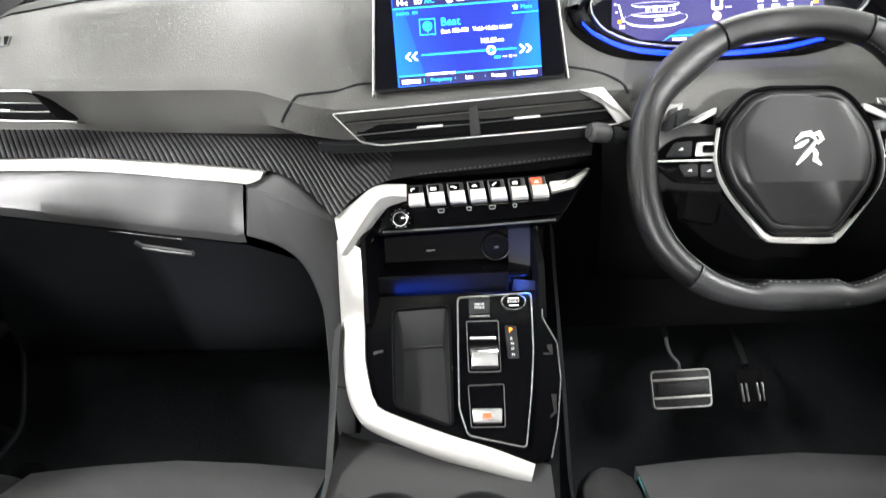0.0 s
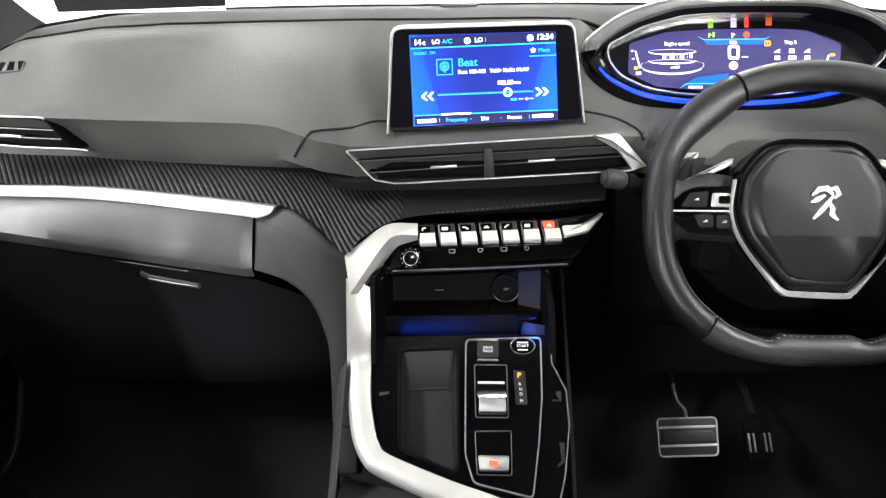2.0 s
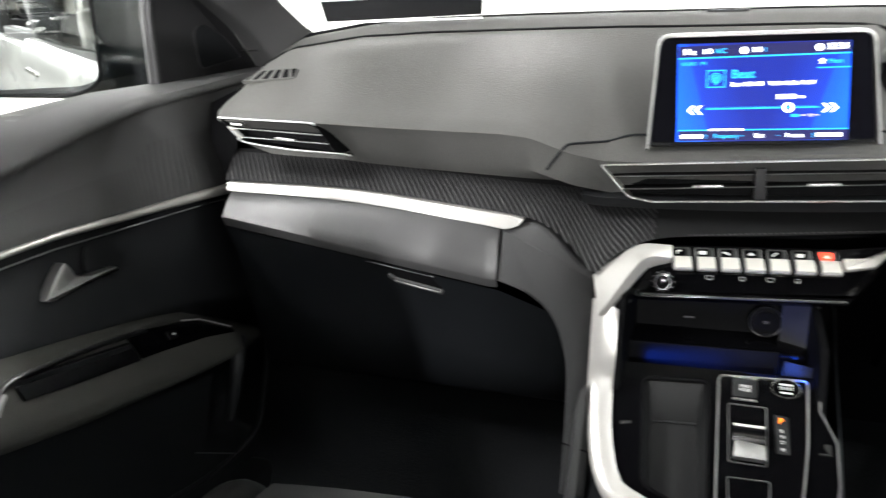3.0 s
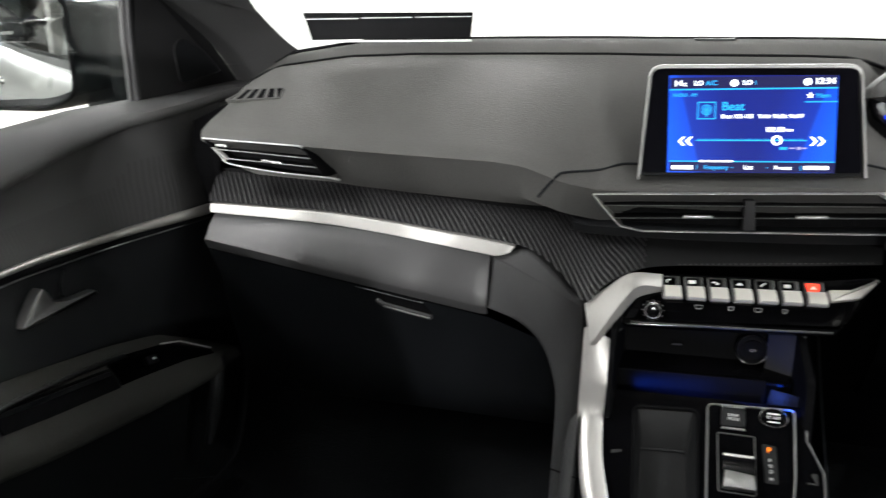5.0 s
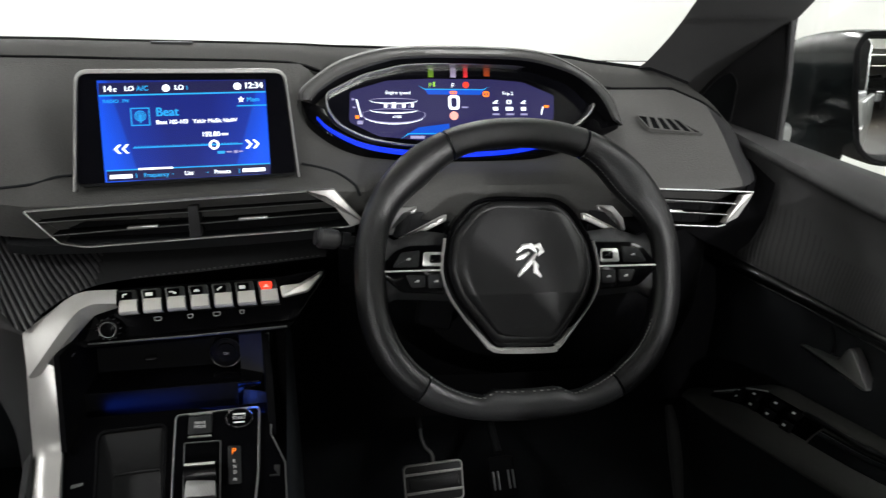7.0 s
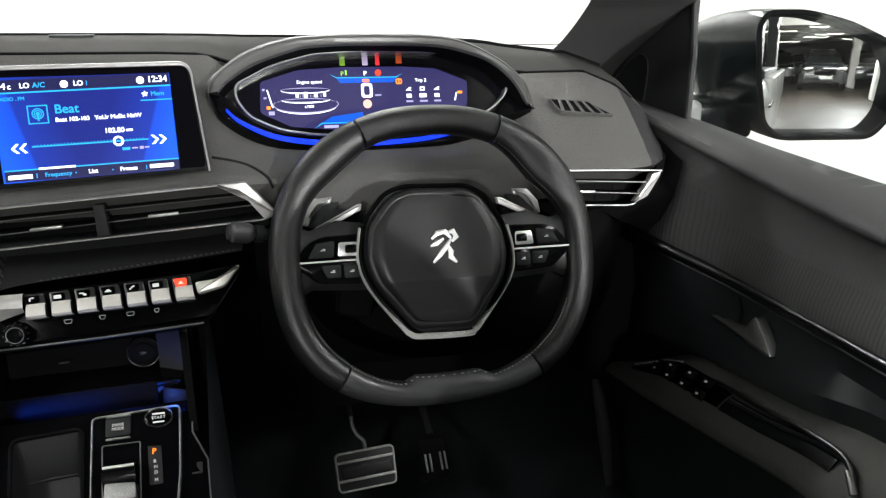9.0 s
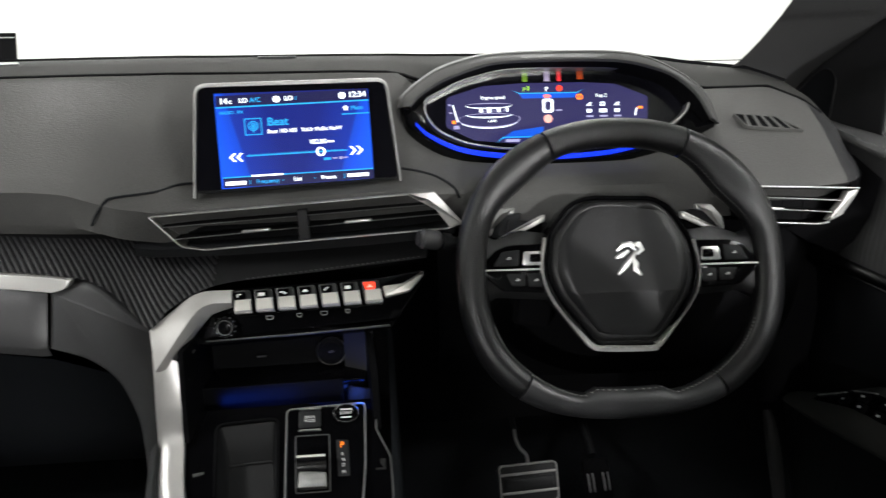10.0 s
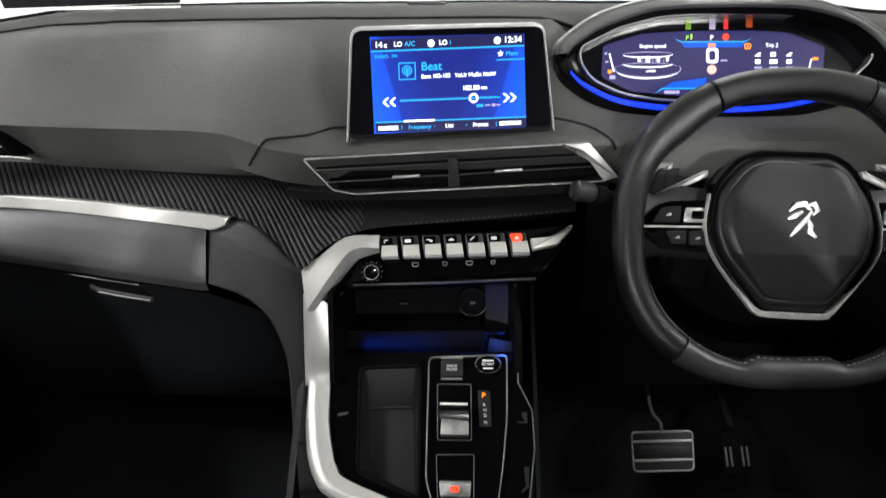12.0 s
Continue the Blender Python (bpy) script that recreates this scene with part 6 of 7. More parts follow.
        rows.append([(xa + s * 0.03, y, between(top, y) - 0.01), tuple(arm(y, 0)), *(tuple(arm(y, c)) for c in (0.15, 0.35, 0.6, 0.85)), tuple(b), (b.x + s * 0.014 * k, y, b.z - 0.014 * k), (xa + s * 0.03, y, b.z - 0.03 * k)])
    sub(root, "armrest", loft(rows), CLOTH_DARK, "dark padded armrest", smooth=60)

    def patch(y0, y1, c0, c1, lift, nose=0.0):
        rows = []
        for i in range(13):
            t = i / 12
            y = y0 + (y1 - y0) * t
            a = c0 + nose * max(0.0, 1 - t * 4)
            rows.append([tuple(arm(y, a + (c1 - a) * j / 6, lift)) for j in range(7)])
        return solid(loft(rows), 0.002)

    f0 = tip - 0.06
    sub(root, "switch_plate", patch(f0, f0 - 0.20, 0.20, 0.58, 0.0015, 0.24), GLOSS, "glossy black switch plate")
    sub(root, "plate_edge", tube([arm(f0, 0.44, 0.003), arm(f0 - 0.03, 0.28, 0.003), arm(f0 - 0.05, 0.20, 0.003), arm(f0 - 0.09, 0.20, 0.003)], 0.0012, 6), SATIN)
    spots = [(0.05, 0.22), (0.06, 0.36), (0.085, 0.24), (0.095, 0.40), (0.125, 0.20), (0.13, 0.40), (0.16, 0.20), (0.165, 0.42)] if s > 0 else [(0.13, 0.28)]
    for d, c in ((d, c + 0.12) for d, c in spots):
        p, q, r = arm(f0 - d, c, 0.003), arm(f0 - d - 0.02, c, 0.003), arm(f0 - d, c + 0.1, 0.003)
        sp = Plane(p, q - p, (r - p) * (-s))
        if sp.n.z < 0:
            sp = Plane(p, q - p, (r - p) * s)
        b = sub(root, "window_switch", prism(sp, rounded([(-8, -6), (10, -6), (10, 6), (-8, 6)], 2), -1, 4.0, 1.5), NIGHT)
        sub(b, "symbol", bars(sp, [(-2.5, -1.4, 2.5, 1.4)], 3.9, 4.3), WHITE, smooth=0)
    g0, g1 = f0 - 0.205, f0 - 0.40
    # no hollow here: the well's shade is a black patch on the armrest
    sub(root, "grab_well_shade", patch(g0, g1 + 0.022, 0.31, 0.60, 0.001), NICHE, "black patch for the shaded grab well")
    edge = [arm(g0 + 0.04, 0.21, 0.003), arm(g0 - 0.05, 0.24, 0.005), arm(g0 - 0.11, 0.27, 0.006), arm(g1 + 0.025, 0.33, 0.006), arm(g1, 0.44, 0.005), arm(g1 - 0.015, 0.64, 0.003)]
    sub(root, "grab_edge", tube([tuple(p) for p in smooth_curve([tuple(p) for p in edge], 6)], 0.0034, 8), DARK_CHROME, "dark metal grab edge", smooth=60)
    sub(root, "grab_end", tube([arm(g1 + 0.002, 0.47, 0.005), arm(g1 - 0.008, 0.56, 0.005), arm(g1 - 0.016, 0.66, 0.003)], lambda t: 0.0034 + 0.0010 * t, 10), DULL, "satin end of the grab edge", smooth=60)
    wall = [[tuple(arm(y, c, w)) for c, w in ((0.345, 0.002), (0.36, 0.006), (0.40, 0.004), (0.42, 0.0015))] for y in np.linspace(g0 - 0.004, g1 + 0.02, 12)]
    sub(root, "grab_liner", loft(wall), HARD_DARK, "black inner ledge of the grab", smooth=50)
    return root


def inner_handle(root, s, x, y, z):
    """Pull handle with a tall rear fin; y and z are the fin's top."""
    hp_ = Plane((x, y, z), (0, -s, 0), (0, 0, 1))

    def m(pts):
        return [(-s * p, q) for p, q in pts]

    sub(root, "pull_handle", prism(hp_, rounded(m([(1, 0), (6, -6), (14, -22), (34, -29), (84, -33), (85, -38), (32, -37), (4, -40), (-30, -41), (-38, -37), (-18, -14), (-5, -2)]), 3), -6, 8, 3), EDGE, "satin metal pull handle")
    sub(root, "bowl_rib", tube([hp_.P(-s * 52, 4, -8), hp_.P(-s * 42, -14, -6), hp_.P(-s * 36, -24, 0)], 0.003, 6), HARD_DARK)


RX = (0.85, 0.80, 0.79, 0.775, 0.72)
right_door = door(1, RX, [(1.25, 0.852), (1.025, 0.847), (0.851, 0.838), (0.698, 0.834), (0.3, 0.83), (-0.3, 0.83)], [(1.25, 0.866), (1.185, 0.863), (0.963, 0.837), (0.782, 0.816), (0.638, 0.804), (0.3, 0.79), (-0.3, 0.79)],
                  [(1.25, 0.66), (1.016, 0.669), (0.846, 0.678), (0.597, 0.684), (-0.3, 0.695)], [(1.02, 0.45), (0.951, 0.489), (0.846, 0.554), (0.764, 0.566), (0.652, 0.584), (0.568, 0.608), (0.4, 0.628), (-0.3, 0.64)],
                  [(1.02, 0.44), (0.985, 0.462), (0.901, 0.477), (0.707, 0.519), (0.597, 0.543), (0.4, 0.565), (-0.3, 0.575)], "front_door", "black driver's door trim with ribbed insert and window switches")
LX = (-0.82, -0.765, -0.757, -0.74, -0.69)
left_door = door(-1, LX, [(1.25, 0.892), (1.0, 0.889), (0.84, 0.888), (0.66, 0.875), (0.3, 0.865), (-0.3, 0.865)], [(1.25, 0.889), (1.143, 0.887), (1.024, 0.879), (0.886, 0.874), (0.772, 0.857), (0.677, 0.836), (0.597, 0.82), (0.3, 0.80), (-0.3, 0.80)],
                 [(1.25, 0.695), (1.082, 0.707), (0.844, 0.727), (0.688, 0.737), (0.57, 0.738), (-0.3, 0.74)], [(1.03, 0.46), (0.962, 0.512), (0.853, 0.57), (0.771, 0.592), (0.647, 0.617), (0.536, 0.637), (0.4, 0.652), (-0.3, 0.66)],
                 [(1.03, 0.45), (0.985, 0.480), (0.941, 0.478), (0.834, 0.494), (0.614, 0.538), (0.47, 0.575), (-0.3, 0.60)], "front_door", "black passenger door trim with ribbed insert and grab handle")
inner_handle(right_door, 1, 0.800, 0.757, 0.648)
inner_handle(left_door, -1, -0.765, 0.689, 0.701)


def sail(root, s, x, pts, speaker):
    pl = Plane((x, 0, 0), (0, -s, 0), (0, 0, 1))
    o = rounded([(-s * y * 1000, z * 1000) for y, z in pts], 6)
    sub(root, "sail_panel", prism(pl, o, -6, 0, 2), SOFT_DARK, "dark corner panel below the pillar")
    g = rounded([(-s * y * 1000, z * 1000) for y, z in speaker], 14)
    sub(root, "tweeter_grille", band(pl, g, inset(g, 2), -1, 2.0, 0.8), SOFT_DARK)
    sub(root, "tweeter_cloth", prism(pl, inset(g, 2.5), -1, 1), CARPET, "black tweeter cloth")


sail(right_door, 1, 0.815, [(1.28, 0.84), (1.25, 0.876), (1.165, 0.936), (1.05, 1.03), (0.997, 1.065), (0.992, 0.84)], [(1.235, 0.872), (1.165, 0.926), (1.128, 0.940), (1.104, 0.925), (1.108, 0.859)])
sail(left_door, -1, -0.785, [(1.23, 0.87), (1.208, 0.905), (1.137, 0.972), (1.024, 1.035), (0.95, 1.085), (0.947, 0.87)], [(1.165, 0.917), (1.12, 0.955), (1.062, 0.978), (1.037, 0.965), (1.045, 0.905)])
for root, s, x, y0, z in ((right_door, 1, 0.80, 0.992, 0.845), (left_door, -1, -0.77, 0.947, 0.885)):
    sub(root, "window_post", tube([(x + s * 0.018, y0 - 0.004, z - 0.03), (x + s * 0.016, y0 - 0.003, z + 0.10), (x + s * 0.006, y0 + 0.004, z + 0.24)], 0.0048, 8), RUBBER, "black rubber window seal")
    if s < 0:
        sub(root, "seal_strip", tube([(x + s * 0.026, y0 - 0.007, z - 0.03), (x + s * 0.024, y0 - 0.006, z + 0.10), (x + s * 0.014, y0 + 0.001, z + 0.24)], 0.0045, 8), HARD, "dull strip in the seal")
    sub(root, "door_bin", box(min(x - s * 0.06, x), max(x - s * 0.06, x), 0.55, 1.02, 0.14, 0.22, 0.02), HARD_DARK, "black door pocket")
    if s < 0:
        wall = [(-0.70, 0.945, 0.497), (-0.70, 0.937, 0.479), (-0.70, 0.911, 0.421), (-0.70, 0.886, 0.373)]
        rim = [(-0.70, 1.03, 0.48), (-0.70, 1.023, 0.463), (-0.70, 0.989, 0.372), (-0.70, 0.945, 0.313), (-0.70, 0.838, 0.312), (-0.70, 0.728, 0.335)]
        sub(root, "bottle_base", loft([[(-0.70, 0.868, 0.376), (-0.70, 0.905, 0.366)], [(-0.70, 0.90, 0.352), (-0.70, 0.946, 0.318)]]), DOOR_LOW, "dark base of the bottle holder")
        sub(root, "bottle_line", tube([(-0.699, 0.797, 0.371), (-0.699, 0.884, 0.314)], 0.0011, 6), DULL)
    else:
        wall = [(0.745, 1.06, 0.40), (0.745, 1.045, 0.379), (0.745, 1.02, 0.333), (0.745, 1.001, 0.29), (0.745, 0.981, 0.241)]
        rim = [(0.745, 1.15, 0.375), (0.745, 1.144, 0.356), (0.745, 1.117, 0.272), (0.745, 1.08, 0.20)]
    # bar added for the highlight down the holder's corner, paler on the right
    sub(root, "bottle_highlight", tube([tuple(p) for p in smooth_curve(wall, 5)], lambda t: 0.011 * (0.35 + 0.65 * math.sin(math.pi * (0.1 + 0.8 * t))), 12), DOOR_SOFT if s > 0 else DOOR_LOW, "bar standing in for the bottle holder's soft highlight", smooth=70)
    sub(root, "pocket_rim", tube([tuple(p) for p in smooth_curve(rim, 6)], 0.005, 10), DOOR_LOW, "dark rim of the door pocket", smooth=70)
    side_pane = sub(root, "side_window", box(x + s * 0.035 - 0.002, x + s * 0.035 + 0.002, -0.2, y0 + 0.11, z - 0.03, 1.36), WINDOW, "clear side window glass")
    side_pane.visible_shadow = False
    skin = []
    for y in (1.05, 0.6, 0.1, -0.2):
        skin.append([(x + s * 0.085, y, z - 0.02), (x + s * 0.10, y, z - 0.04), (x + s * 0.13, y, z - 0.12), (x + s * 0.145, y, z - 0.25), (x + s * 0.14, y, z - 0.45), (x + s * 0.12, y, 0.05)])
    sub(root, "outer_skin", loft(skin), PAINT, "white painted outer skin", smooth=50)

# ---- car body round the cabin ----
shell = thing("car_body", (CX, 0.0, -0.2), "white car body with dark pillars, headliner and black carpet", "car body")


def pillar(inner, outer, name):
    a, b = smooth_curve(inner, 5), smooth_curve(outer, 5)
    rows = []
    for p, q in zip(a, b):
        m = (p + q) / 2
        c = np.array((CX, 0.2, 1.1))
        d = (c - m) / np.linalg.norm(c - m)
        rows.append([tuple(p - d * 0.02), tuple(p), tuple(p * 0.75 + q * 0.25 + d * 0.007), tuple(m + d * 0.010), tuple(p * 0.25 + q * 0.75 + d * 0.007), tuple(q), tuple(q - d * 0.03)])
    sub(shell, name, loft(rows, True, True), PILLAR, "dark grained windscreen pillar", smooth=60)


pillar([(0.615, 1.11, 0.925), (0.637, 1.07, 0.949), (0.643, 1.03, 0.975), (0.641, 0.98, 1.005), (0.63, 0.92, 1.036), (0.61, 0.70, 1.19), (0.58, 0.45, 1.40)], [(0.81, 1.29, 0.835), (0.81, 1.25, 0.871), (0.81, 1.165, 0.930), (0.80, 1.01, 1.004), (0.785, 0.927, 1.039), (0.74, 0.70, 1.19), (0.68, 0.45, 1.39)], "windscreen_pillar")
pillar([(-0.585, 1.11, 0.94), (-0.603, 1.07, 0.966), (-0.608, 1.03, 0.990), (-0.602, 0.98, 1.012), (-0.595, 0.95, 1.025), (-0.56, 0.70, 1.18), (-0.53, 0.45, 1.40)], [(-0.78, 1.25, 0.85), (-0.78, 1.208, 0.90), (-0.78, 1.137, 0.965), (-0.778, 1.024, 1.028), (-0.755, 0.92, 1.075), (-0.70, 0.70, 1.18), (-0.62, 0.45, 1.39)], "windscreen_pillar")
rows = [[(x, 1.125, 0.955), (x, 0.42, 1.415)] for x in (-0.64, CX, 0.70)]
ws = sub(shell, "windscreen", solid(loft(rows), 0.004), WINDOW, "clear windscreen", smooth=0)
ws.visible_shadow = False
sub(shell, "headliner", box(-0.66, 0.74, -1.7, 0.43, 1.41, 1.45, 0.01), LINER, "grey headliner")
sub(shell, "roof", box(-0.70, 0.78, -1.75, 0.46, 1.452, 1.475, 0.01), PAINT, "white painted roof")
for s, x in ((1, 0.80), (-1, -0.75)):
    sub(shell, "roof_rail", tube([(x - s * 0.10, 0.45, 1.40), (x - s * 0.07, 0.0, 1.41), (x - s * 0.07, -1.7, 1.38)], 0.04, 8), LINER)
    sub(shell, "centre_pillar", box(x - 0.05, x + 0.05, -0.30, -0.16, 0.13, 1.42, 0.015), SOFT_DARK)
    sub(shell, "rear_pillar", box(x - 0.05, x + 0.05, -1.75, -1.45, 0.13, 1.42, 0.015), SOFT_DARK)
    sub(shell, "rear_door_panel", box(x - 0.03, x + 0.08, -1.5, -0.25, 0.13, 0.88, 0.02), SOFT_DARK)
    sub(shell, "rear_skin", box(min(x + s * 0.08, x + s * 0.14), max(x + s * 0.08, x + s * 0.14), -2.1, -0.2, 0.0, 0.84, 0.02), PAINT, "white rear flank")
    sub(shell, "door_handle", box(min(x + s * 0.14, x + s * 0.165), max(x + s * 0.14, x + s * 0.165), -0.10, 0.08, 0.70, 0.73, 0.01), CHROME, "bright outer door handle")
sub(shell, "tailgate", box(-0.78, 0.85, -1.95, -1.88, 0.1, 0.92, 0.02), SOFT_DARK)
sub(shell, "floor_pan", box(-0.80, 0.86, -1.95, 1.12, 0.09, 0.13), CARPET, "black carpeted floor")
rows = [[(x, 1.10, 0.42), (x, 1.06, 0.30), (x, 0.98, 0.17), (x, 0.90, 0.132)] for x in (-0.78, 0.0, 0.84)]
sub(shell, "toe_board", loft(rows), CARPET)
rows = [[(x, 1.16, 0.93), (x, 1.5, 0.90), (x, 1.9, 0.83), (x, 2.1, 0.68), (x, 2.15, 0.2)] for x in (-0.80, -0.4, CX, 0.5, 0.88)]
sub(shell, "bonnet", loft(rows), PAINT, "white bonnet", smooth=50)


lab = Plane((0.607, 1.118, 0.948), (1, 0, 0), (0, -0.45, 1))
for u0, u1 in ((-15, -8), (-6, 0), (2, 5), (10, 15)):
    sub(shell, "printed_mark", bars(lab, [(u0, -1.2, u1, 1.2)], 0, 0.4), CARD, "small dark print on the windscreen", smooth=0)


# ---- windscreen card ----
kd = Plane((-0.437, 1.045, 0.975), (1, 0.0, 0.004), (0, 0.10, 1))
cardo = thing("windscreen_card", kd.P(0, 0, -2), "long black card holder with a white line, leaning on the windscreen", "card holder")
sub(cardo, "sheet", prism(kd, [(-118, -2), (119, 1), (122, 35), (-131, 38)], -1.5, 0), CARD, "black sheet")
sub(cardo, "white_line", bars(kd, [(-126, 27, -45, 28.6), (-40, 28, 35, 29.6), (40, 28.3, 119, 29.8)], 0, 0.6), WHITE, smooth=0)
sub(cardo, "clip", bars(kd, [(-118, -5, 119, -2.5)], -1.5, 0.5), WHITE, smooth=0)


# ---- door mirrors ----
def door_mirror(s, x0, y, outline, turn, glass_turn, foot, corner, lip, shape):
    """outline in x and z, as seen from the cabin; turn: how far the glass looks inwards."""
    root = thing("door_mirror", (x0 + s * 0.02, y + 0.12, foot), "glossy dark door mirror with a large glass", "door mirror", "door mirrors")
    o = rounded([(x * 1000, z * 1000) for x, z in outline], corner, 6)
    ctr = Vector((sum(p[0] for p in o) / len(o), sum(p[1] for p in o) / len(o)))
    pl = Plane((x0, y, 0), (1, turn, 0), (0, 0, 1))

    inner = Vector((x0 * 1000, ctr.y))
    anchor = ctr.lerp(inner, 0.5)
    rings = []
    for kx, kz, deep in shape:
        rings.append([pl.P(anchor.x + (q[0] - anchor.x) * kx - x0 * 1000, anchor.y + (q[1] - anchor.y) * kz, 0) + Vector((0, deep, 0)) for q in o])
    bm = loft(rings, True)
    bm.faces.new([v for v in bm.verts][-len(o):])
    sub(root, "housing", bm, CASE, "dark satin housing", smooth=60)
    oo = [(p[0] - x0 * 1000, p[1]) for p in o]
    sub(root, "rim", band(pl, oo, inset(oo, lip), -45, 5, 2), NIGHT, "black rim")
    # convex glass that looks more to the rear than its housing
    mid = pl.P(ctr.x - x0 * 1000, ctr.y, -20)
    bulge = 1450 if s > 0 else 1900
    gl = Plane(mid, (1, glass_turn, 0), (0, 0.032 if s > 0 else -0.04, 1))
    rings, cc = [], Vector((ctr.x - x0 * 1000, ctr.y))
    for k in (1.0, 0.85, 0.7, 0.55, 0.4, 0.25, 0.1):
        ring_ = []
        for p in inset(oo, lip - 1):
            q = (Vector(p) - cc) * k
            ring_.append(gl.P(q.x, q.y, -(q.length_squared) / (2 * bulge)) )
        rings.append(ring_)
    bm = loft(rings, True)
    bm.faces.new([v for v in bm.verts][-len(oo):])
    sub(root, "mirror_glass", bm, MIRROR, "slightly domed mirror glass", smooth=80)
    fx = sorted((x0 - s * 0.065, x0 + s * 0.05))
    sub(root, "foot", box(fx[0], fx[1], y + 0.06, y + 0.16, foot - 0.02, foot + 0.045, 0.012), CASE, "black mirror foot")
    # pale block added in place of the cream reflection on the glossy foot
    fx = sorted((x0 - s * 0.105, x0 - s * 0.052))
    sub(root, "foot_reflection", box(fx[0], fx[1], y + 0.055, y + 0.165, foot - 0.022, foot + 0.047, 0.014), PAINT, "pale block standing in for the foot's reflection")
    return root


BLUNT = ((1.0, 1.0, -0.004), (1.03, 1.03, 0.010), (1.03, 1.03, 0.075), (0.99, 0.99, 0.15), (0.87, 0.87, 0.205), (0.62, 0.62, 0.245), (0.25, 0.25, 0.262))
SLEEK = ((1.0, 1.0, -0.004), (1.015, 1.015, 0.010), (1.0, 1.0, 0.05), (0.97, 0.95, 0.10), (0.93, 0.86, 0.15), (0.85, 0.70, 0.20), (0.62, 0.45, 0.235), (0.25, 0.2, 0.25))
door_mirror(1, 0.98, 1.05, [(0.990, 0.830), (0.973, 0.905), (0.962, 0.980), (0.974, 1.004), (1.035, 1.005), (1.10, 0.990), (1.165, 0.962), (1.195, 0.92), (1.19, 0.845), (1.165, 0.810), (1.02, 0.806)], -0.30, -0.34, 0.815, 18, 8, SLEEK)
door_mirror(-1, -0.963, 1.03, [(-0.968, 0.885), (-0.962, 1.03), (-0.985, 1.052), (-1.13, 1.05), (-1.21, 1.02), (-1.235, 0.93), (-1.20, 0.872), (-1.02, 0.864)], 0.33, 0.56, 0.868, 30, 6, BLUNT)


# ---- seats ----
def seat(x, label):
    root = thing("front_seat", (x, 0.35, 0.13), label, "car seat", "front seats")
    for dx in (-0.222, 0.222):
        sub(root, "cushion_bolster", tube([tuple(p) for p in smooth_curve([(x + dx, 0.68, 0.26), (x + dx, 0.715, 0.32), (x + dx, 0.70, 0.375), (x + dx, 0.62, 0.392), (x + dx, 0.4, 0.385), (x + dx, 0.12, 0.38)], 5)], 0.037, 14), VINYL, "black side bolster", smooth=60)
    for dx in (-0.062, 0.062):
        sub(root, "seam", tube([(x + dx, 0.738, 0.345), (x + dx, 0.724, 0.392), (x + dx, 0.665, 0.4085), (x + dx, 0.445, 0.3915)], 0.0016, 6), NIGHT)
    for dx, w, mat, nm in ((0, 0.185, CLOTH, "cushion_centre"),):
        rows = []
        for y, z in ((0.675, 0.26), (0.69, 0.31), (0.675, 0.35), (0.62, 0.362), (0.40, 0.345), (0.18, 0.33), (0.12, 0.33)):
            b = 0.012 if nm == "cushion_bolster" else 0.0
            rows.append([(x + dx + w * c, y + 0.045 - (0.02 if b else 0) - 0.03 * abs(c) * (1 if b else 0.3), z + 0.045 + b * (1 - abs(c) * 0.8) - 0.01 * c * c) for c in (-1, -0.8, -0.5, 0, 0.5, 0.8, 1)] )
        sub(root, nm, solid(loft(rows), -0.02), mat, "grey cloth cushion" if nm == "cushion_centre" else "black side bolster", smooth=60)
    rows = []
    for z, y, w in ((0.33, 0.17, 0.24), (0.48, 0.14, 0.26), (0.68, 0.04, 0.26), (0.82, -0.05, 0.25), (0.90, -0.10, 0.20), (0.925, -0.13, 0.14)):
        rows.append([(x + w * c, y + 0.05 * abs(c) ** 2 - 0.0, z) for c in (-1, -0.7, -0.3, 0, 0.3, 0.7, 1)])
    sub(root, "backrest", solid(loft(rows), 0.10), VINYL, "black backrest", smooth=60)
    sub(root, "headrest", box(x - 0.13, x + 0.13, -0.27, -0.17, 0.955, 1.13, 0.03), VINYL, "black headrest")
    sub(root, "base", box(x - 0.2, x + 0.2, 0.1, 0.62, 0.13, 0.31, 0.02), HARD_DARK)
    for sx in (-0.186, 0.186):
        bm = tube([(x + sx, 0.725, 0.33), (x + sx, 0.735, 0.365), (x + sx, 0.705, 0.402), (x + sx, 0.55, 0.405)], 0.0025, 6)
        sub(root, "piping", bm, PIPING, "teal piping")


seat(0.405, "driver's seat with grey cloth cushion and black bolsters")
seat(-0.335, "passenger seat with grey cloth cushion and black bolsters")
bench = thing("rear_bench", (CX, -1.1, 0.13), "black rear seat bench", "car seat")
sub(bench, "cushion", box(CX - 0.62, CX + 0.62, -1.3, -0.75, 0.25, 0.45, 0.05), VINYL)
sub(bench, "backrest", box(CX - 0.62, CX + 0.62, -1.5, -1.32, 0.40, 0.93, 0.05), VINYL)


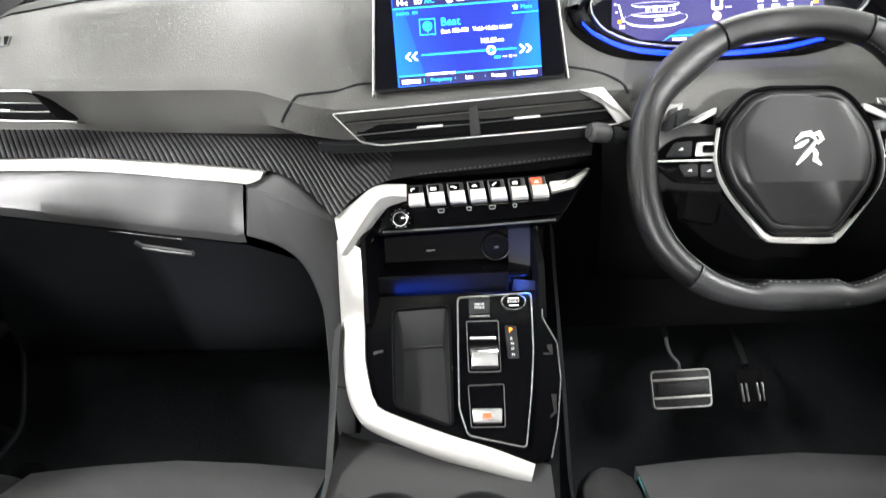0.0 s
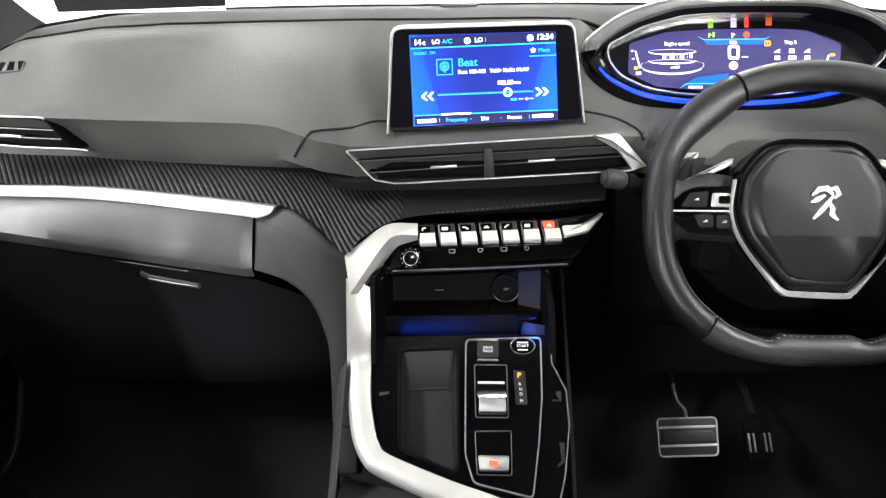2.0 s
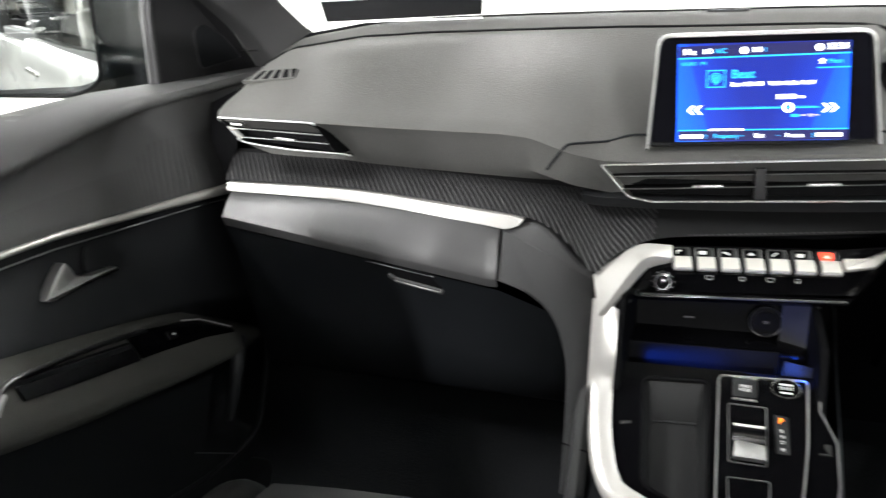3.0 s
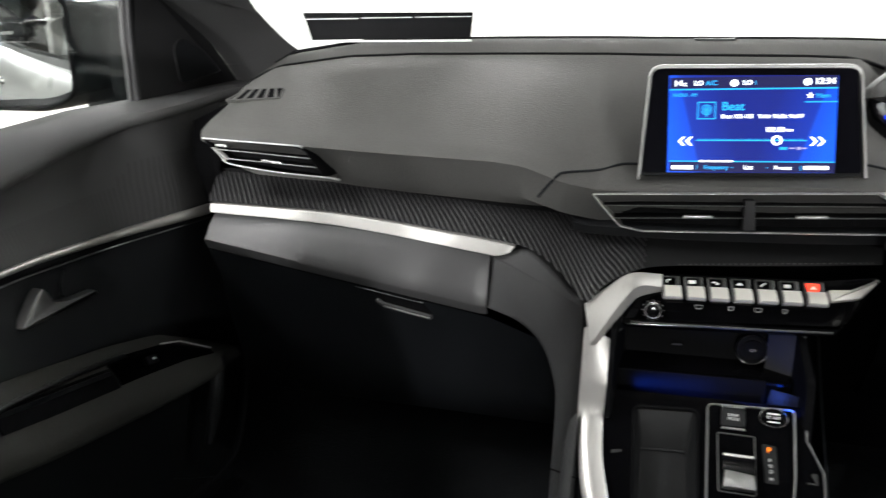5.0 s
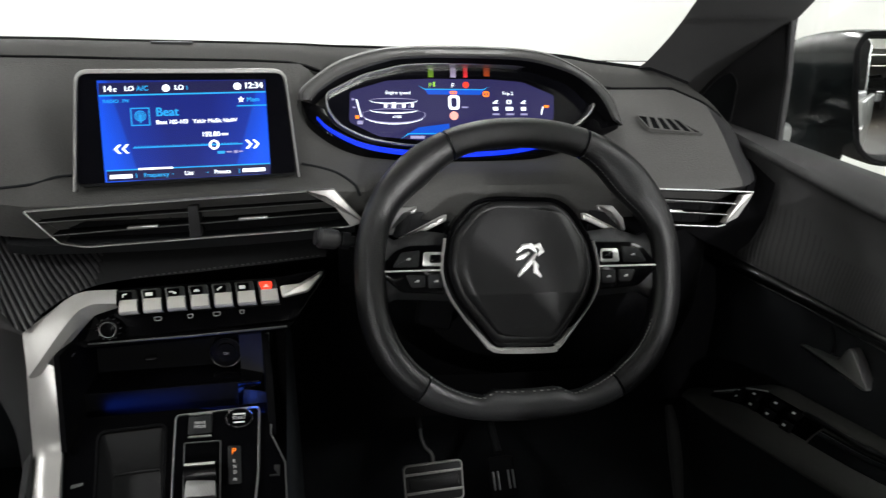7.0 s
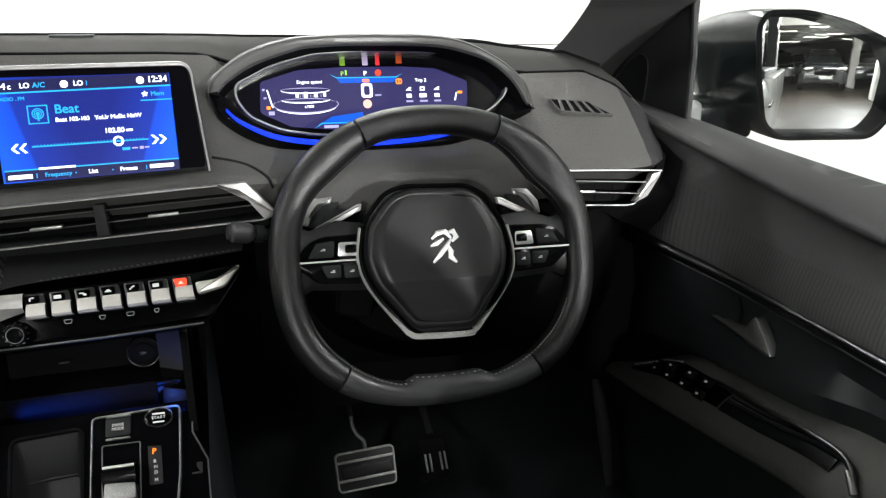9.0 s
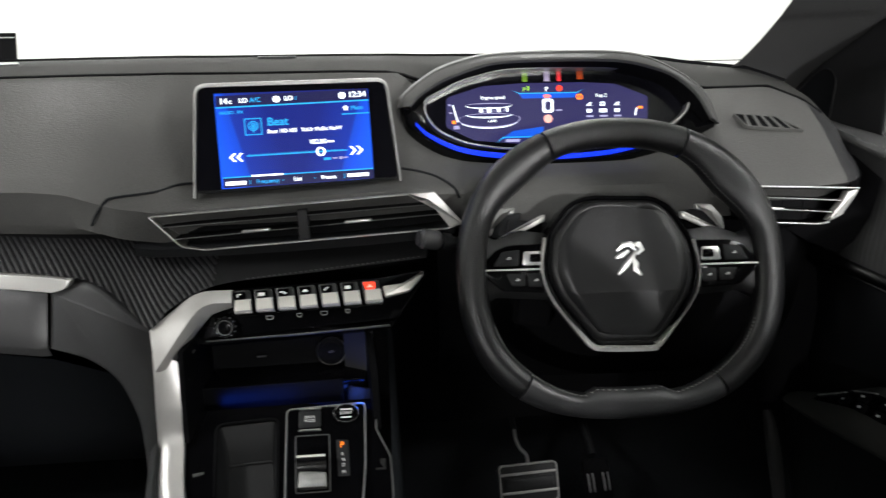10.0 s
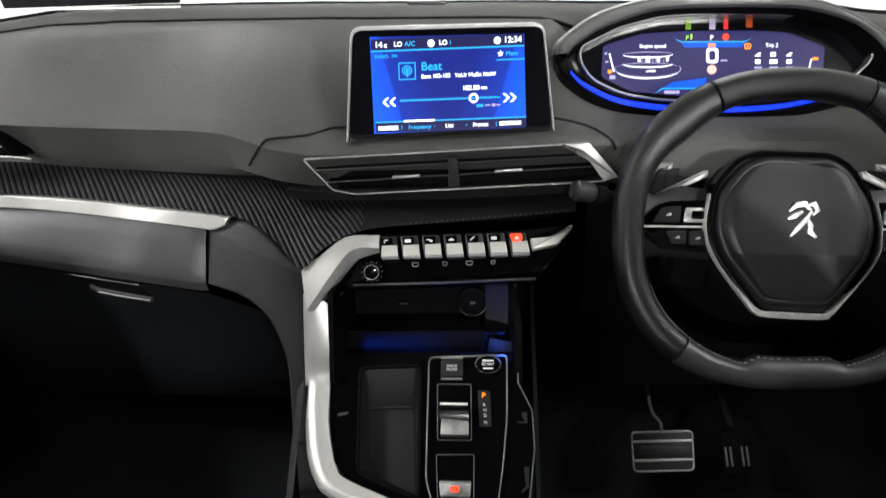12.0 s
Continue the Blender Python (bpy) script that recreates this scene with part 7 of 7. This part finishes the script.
# ---- parked cars behind ----
def parked_car(m, paint, label):
    root = thing("parked_car", (0, 0, GROUND), label, "car", "parked cars")
    prof = [(-2.1, 0.35, 0.75), (-2.05, 0.3, 1.0), (-1.2, 0.28, 1.08), (0.9, 0.28, 1.1), (1.9, 0.3, 1.02), (2.15, 0.32, 0.8)]
    rows = []
    for y, lo, hi in prof:
        w = 0.9 if abs(y) < 1.9 else 0.82
        rows.append([(-w * 0.96, y, GROUND + lo), (-w, y, GROUND + (lo + hi) / 2), (-w * 0.93, y, GROUND + hi - 0.06), (-w * 0.8, y, GROUND + hi), (w * 0.8, y, GROUND + hi), (w * 0.93, y, GROUND + hi - 0.06), (w, y, GROUND + (lo + hi) / 2), (w * 0.96, y, GROUND + lo)])
    sub(root, "body", loft(rows, True, True), paint, "glossy painted body", smooth=50)
    rows = []
    for y, hw, z in ((-2.0, 0.72, 1.05), (-1.5, 0.62, 1.55), (-0.6, 0.62, 1.64), (0.2, 0.62, 1.6), (1.0, 0.74, 1.08)):
        rows.append([(-0.8, y, GROUND + 1.04), (-hw, y, GROUND + z - 0.03), (-hw * 0.85, y, GROUND + z), (hw * 0.85, y, GROUND + z), (hw, y, GROUND + z - 0.03), (0.8, y, GROUND + 1.04)])
    sub(root, "glasshouse", loft(rows, True, True), DARKGLASS, "dark glass", smooth=50)
    sub(root, "roof", box(-0.56, 0.56, -1.5, 0.15, GROUND + 1.625, GROUND + 1.66, 0.02), paint)
    for x in (-0.86, 0.86):
        for y in (-1.35, 1.35):
            c = Vector((x, y, GROUND + 0.33))
            t = sub(root, "wheel", tube([c - Vector((0.10, 0, 0)), c - Vector((0.08, 0, 0)), c + Vector((0.08, 0, 0)), c + Vector((0.10, 0, 0))], lambda q: (0.30, 0.33, 0.33, 0.30)[round(q * 3)], 24), RUBBER, smooth=40)
            sub(t, "rim", tube([c - Vector((0.105, 0, 0)), c + Vector((0.105, 0, 0))], 0.21, 16), DULL)
    for x in (-0.66, 0.66):
        sub(root, "headlamp", box(x - 0.17, x + 0.17, 2.02, 2.17, GROUND + 0.78, GROUND + 0.92, 0.03), CHROME, "bright headlamp")
    sub(root, "grille", box(-0.42, 0.42, 2.1, 2.17, GROUND + 0.62, GROUND + 0.86, 0.03), GLOSS)
    sub(root, "number_plate", box(-0.26, 0.26, 2.16, 2.185, GROUND + 0.48, GROUND + 0.60), WHITE, "plain white plate")
    root.matrix_world = m
    return root


dark = parked_car(Matrix.Translation((2.25, -12.6, GROUND)), DARKPAINT, "dark parked hatchback facing the aisle")
for (cx, cy, rot) in ((4.9, -14.8, 6), (7.2, -13.6, -8), (-3.4, -12.5, -6), (-5.9, -11.5, 4), (5.4, -9.6, 12), (7.8, -9.0, 8), (0.2, -16.2, 0), (3.6, -20.5, -4), (6.6, -19.0, 5), (1.0, -22.5, 3)):
    copy_thing(dark, Matrix.Translation((cx, cy, GROUND)) @ Matrix.Rotation(radians(rot), 4, "Z"))
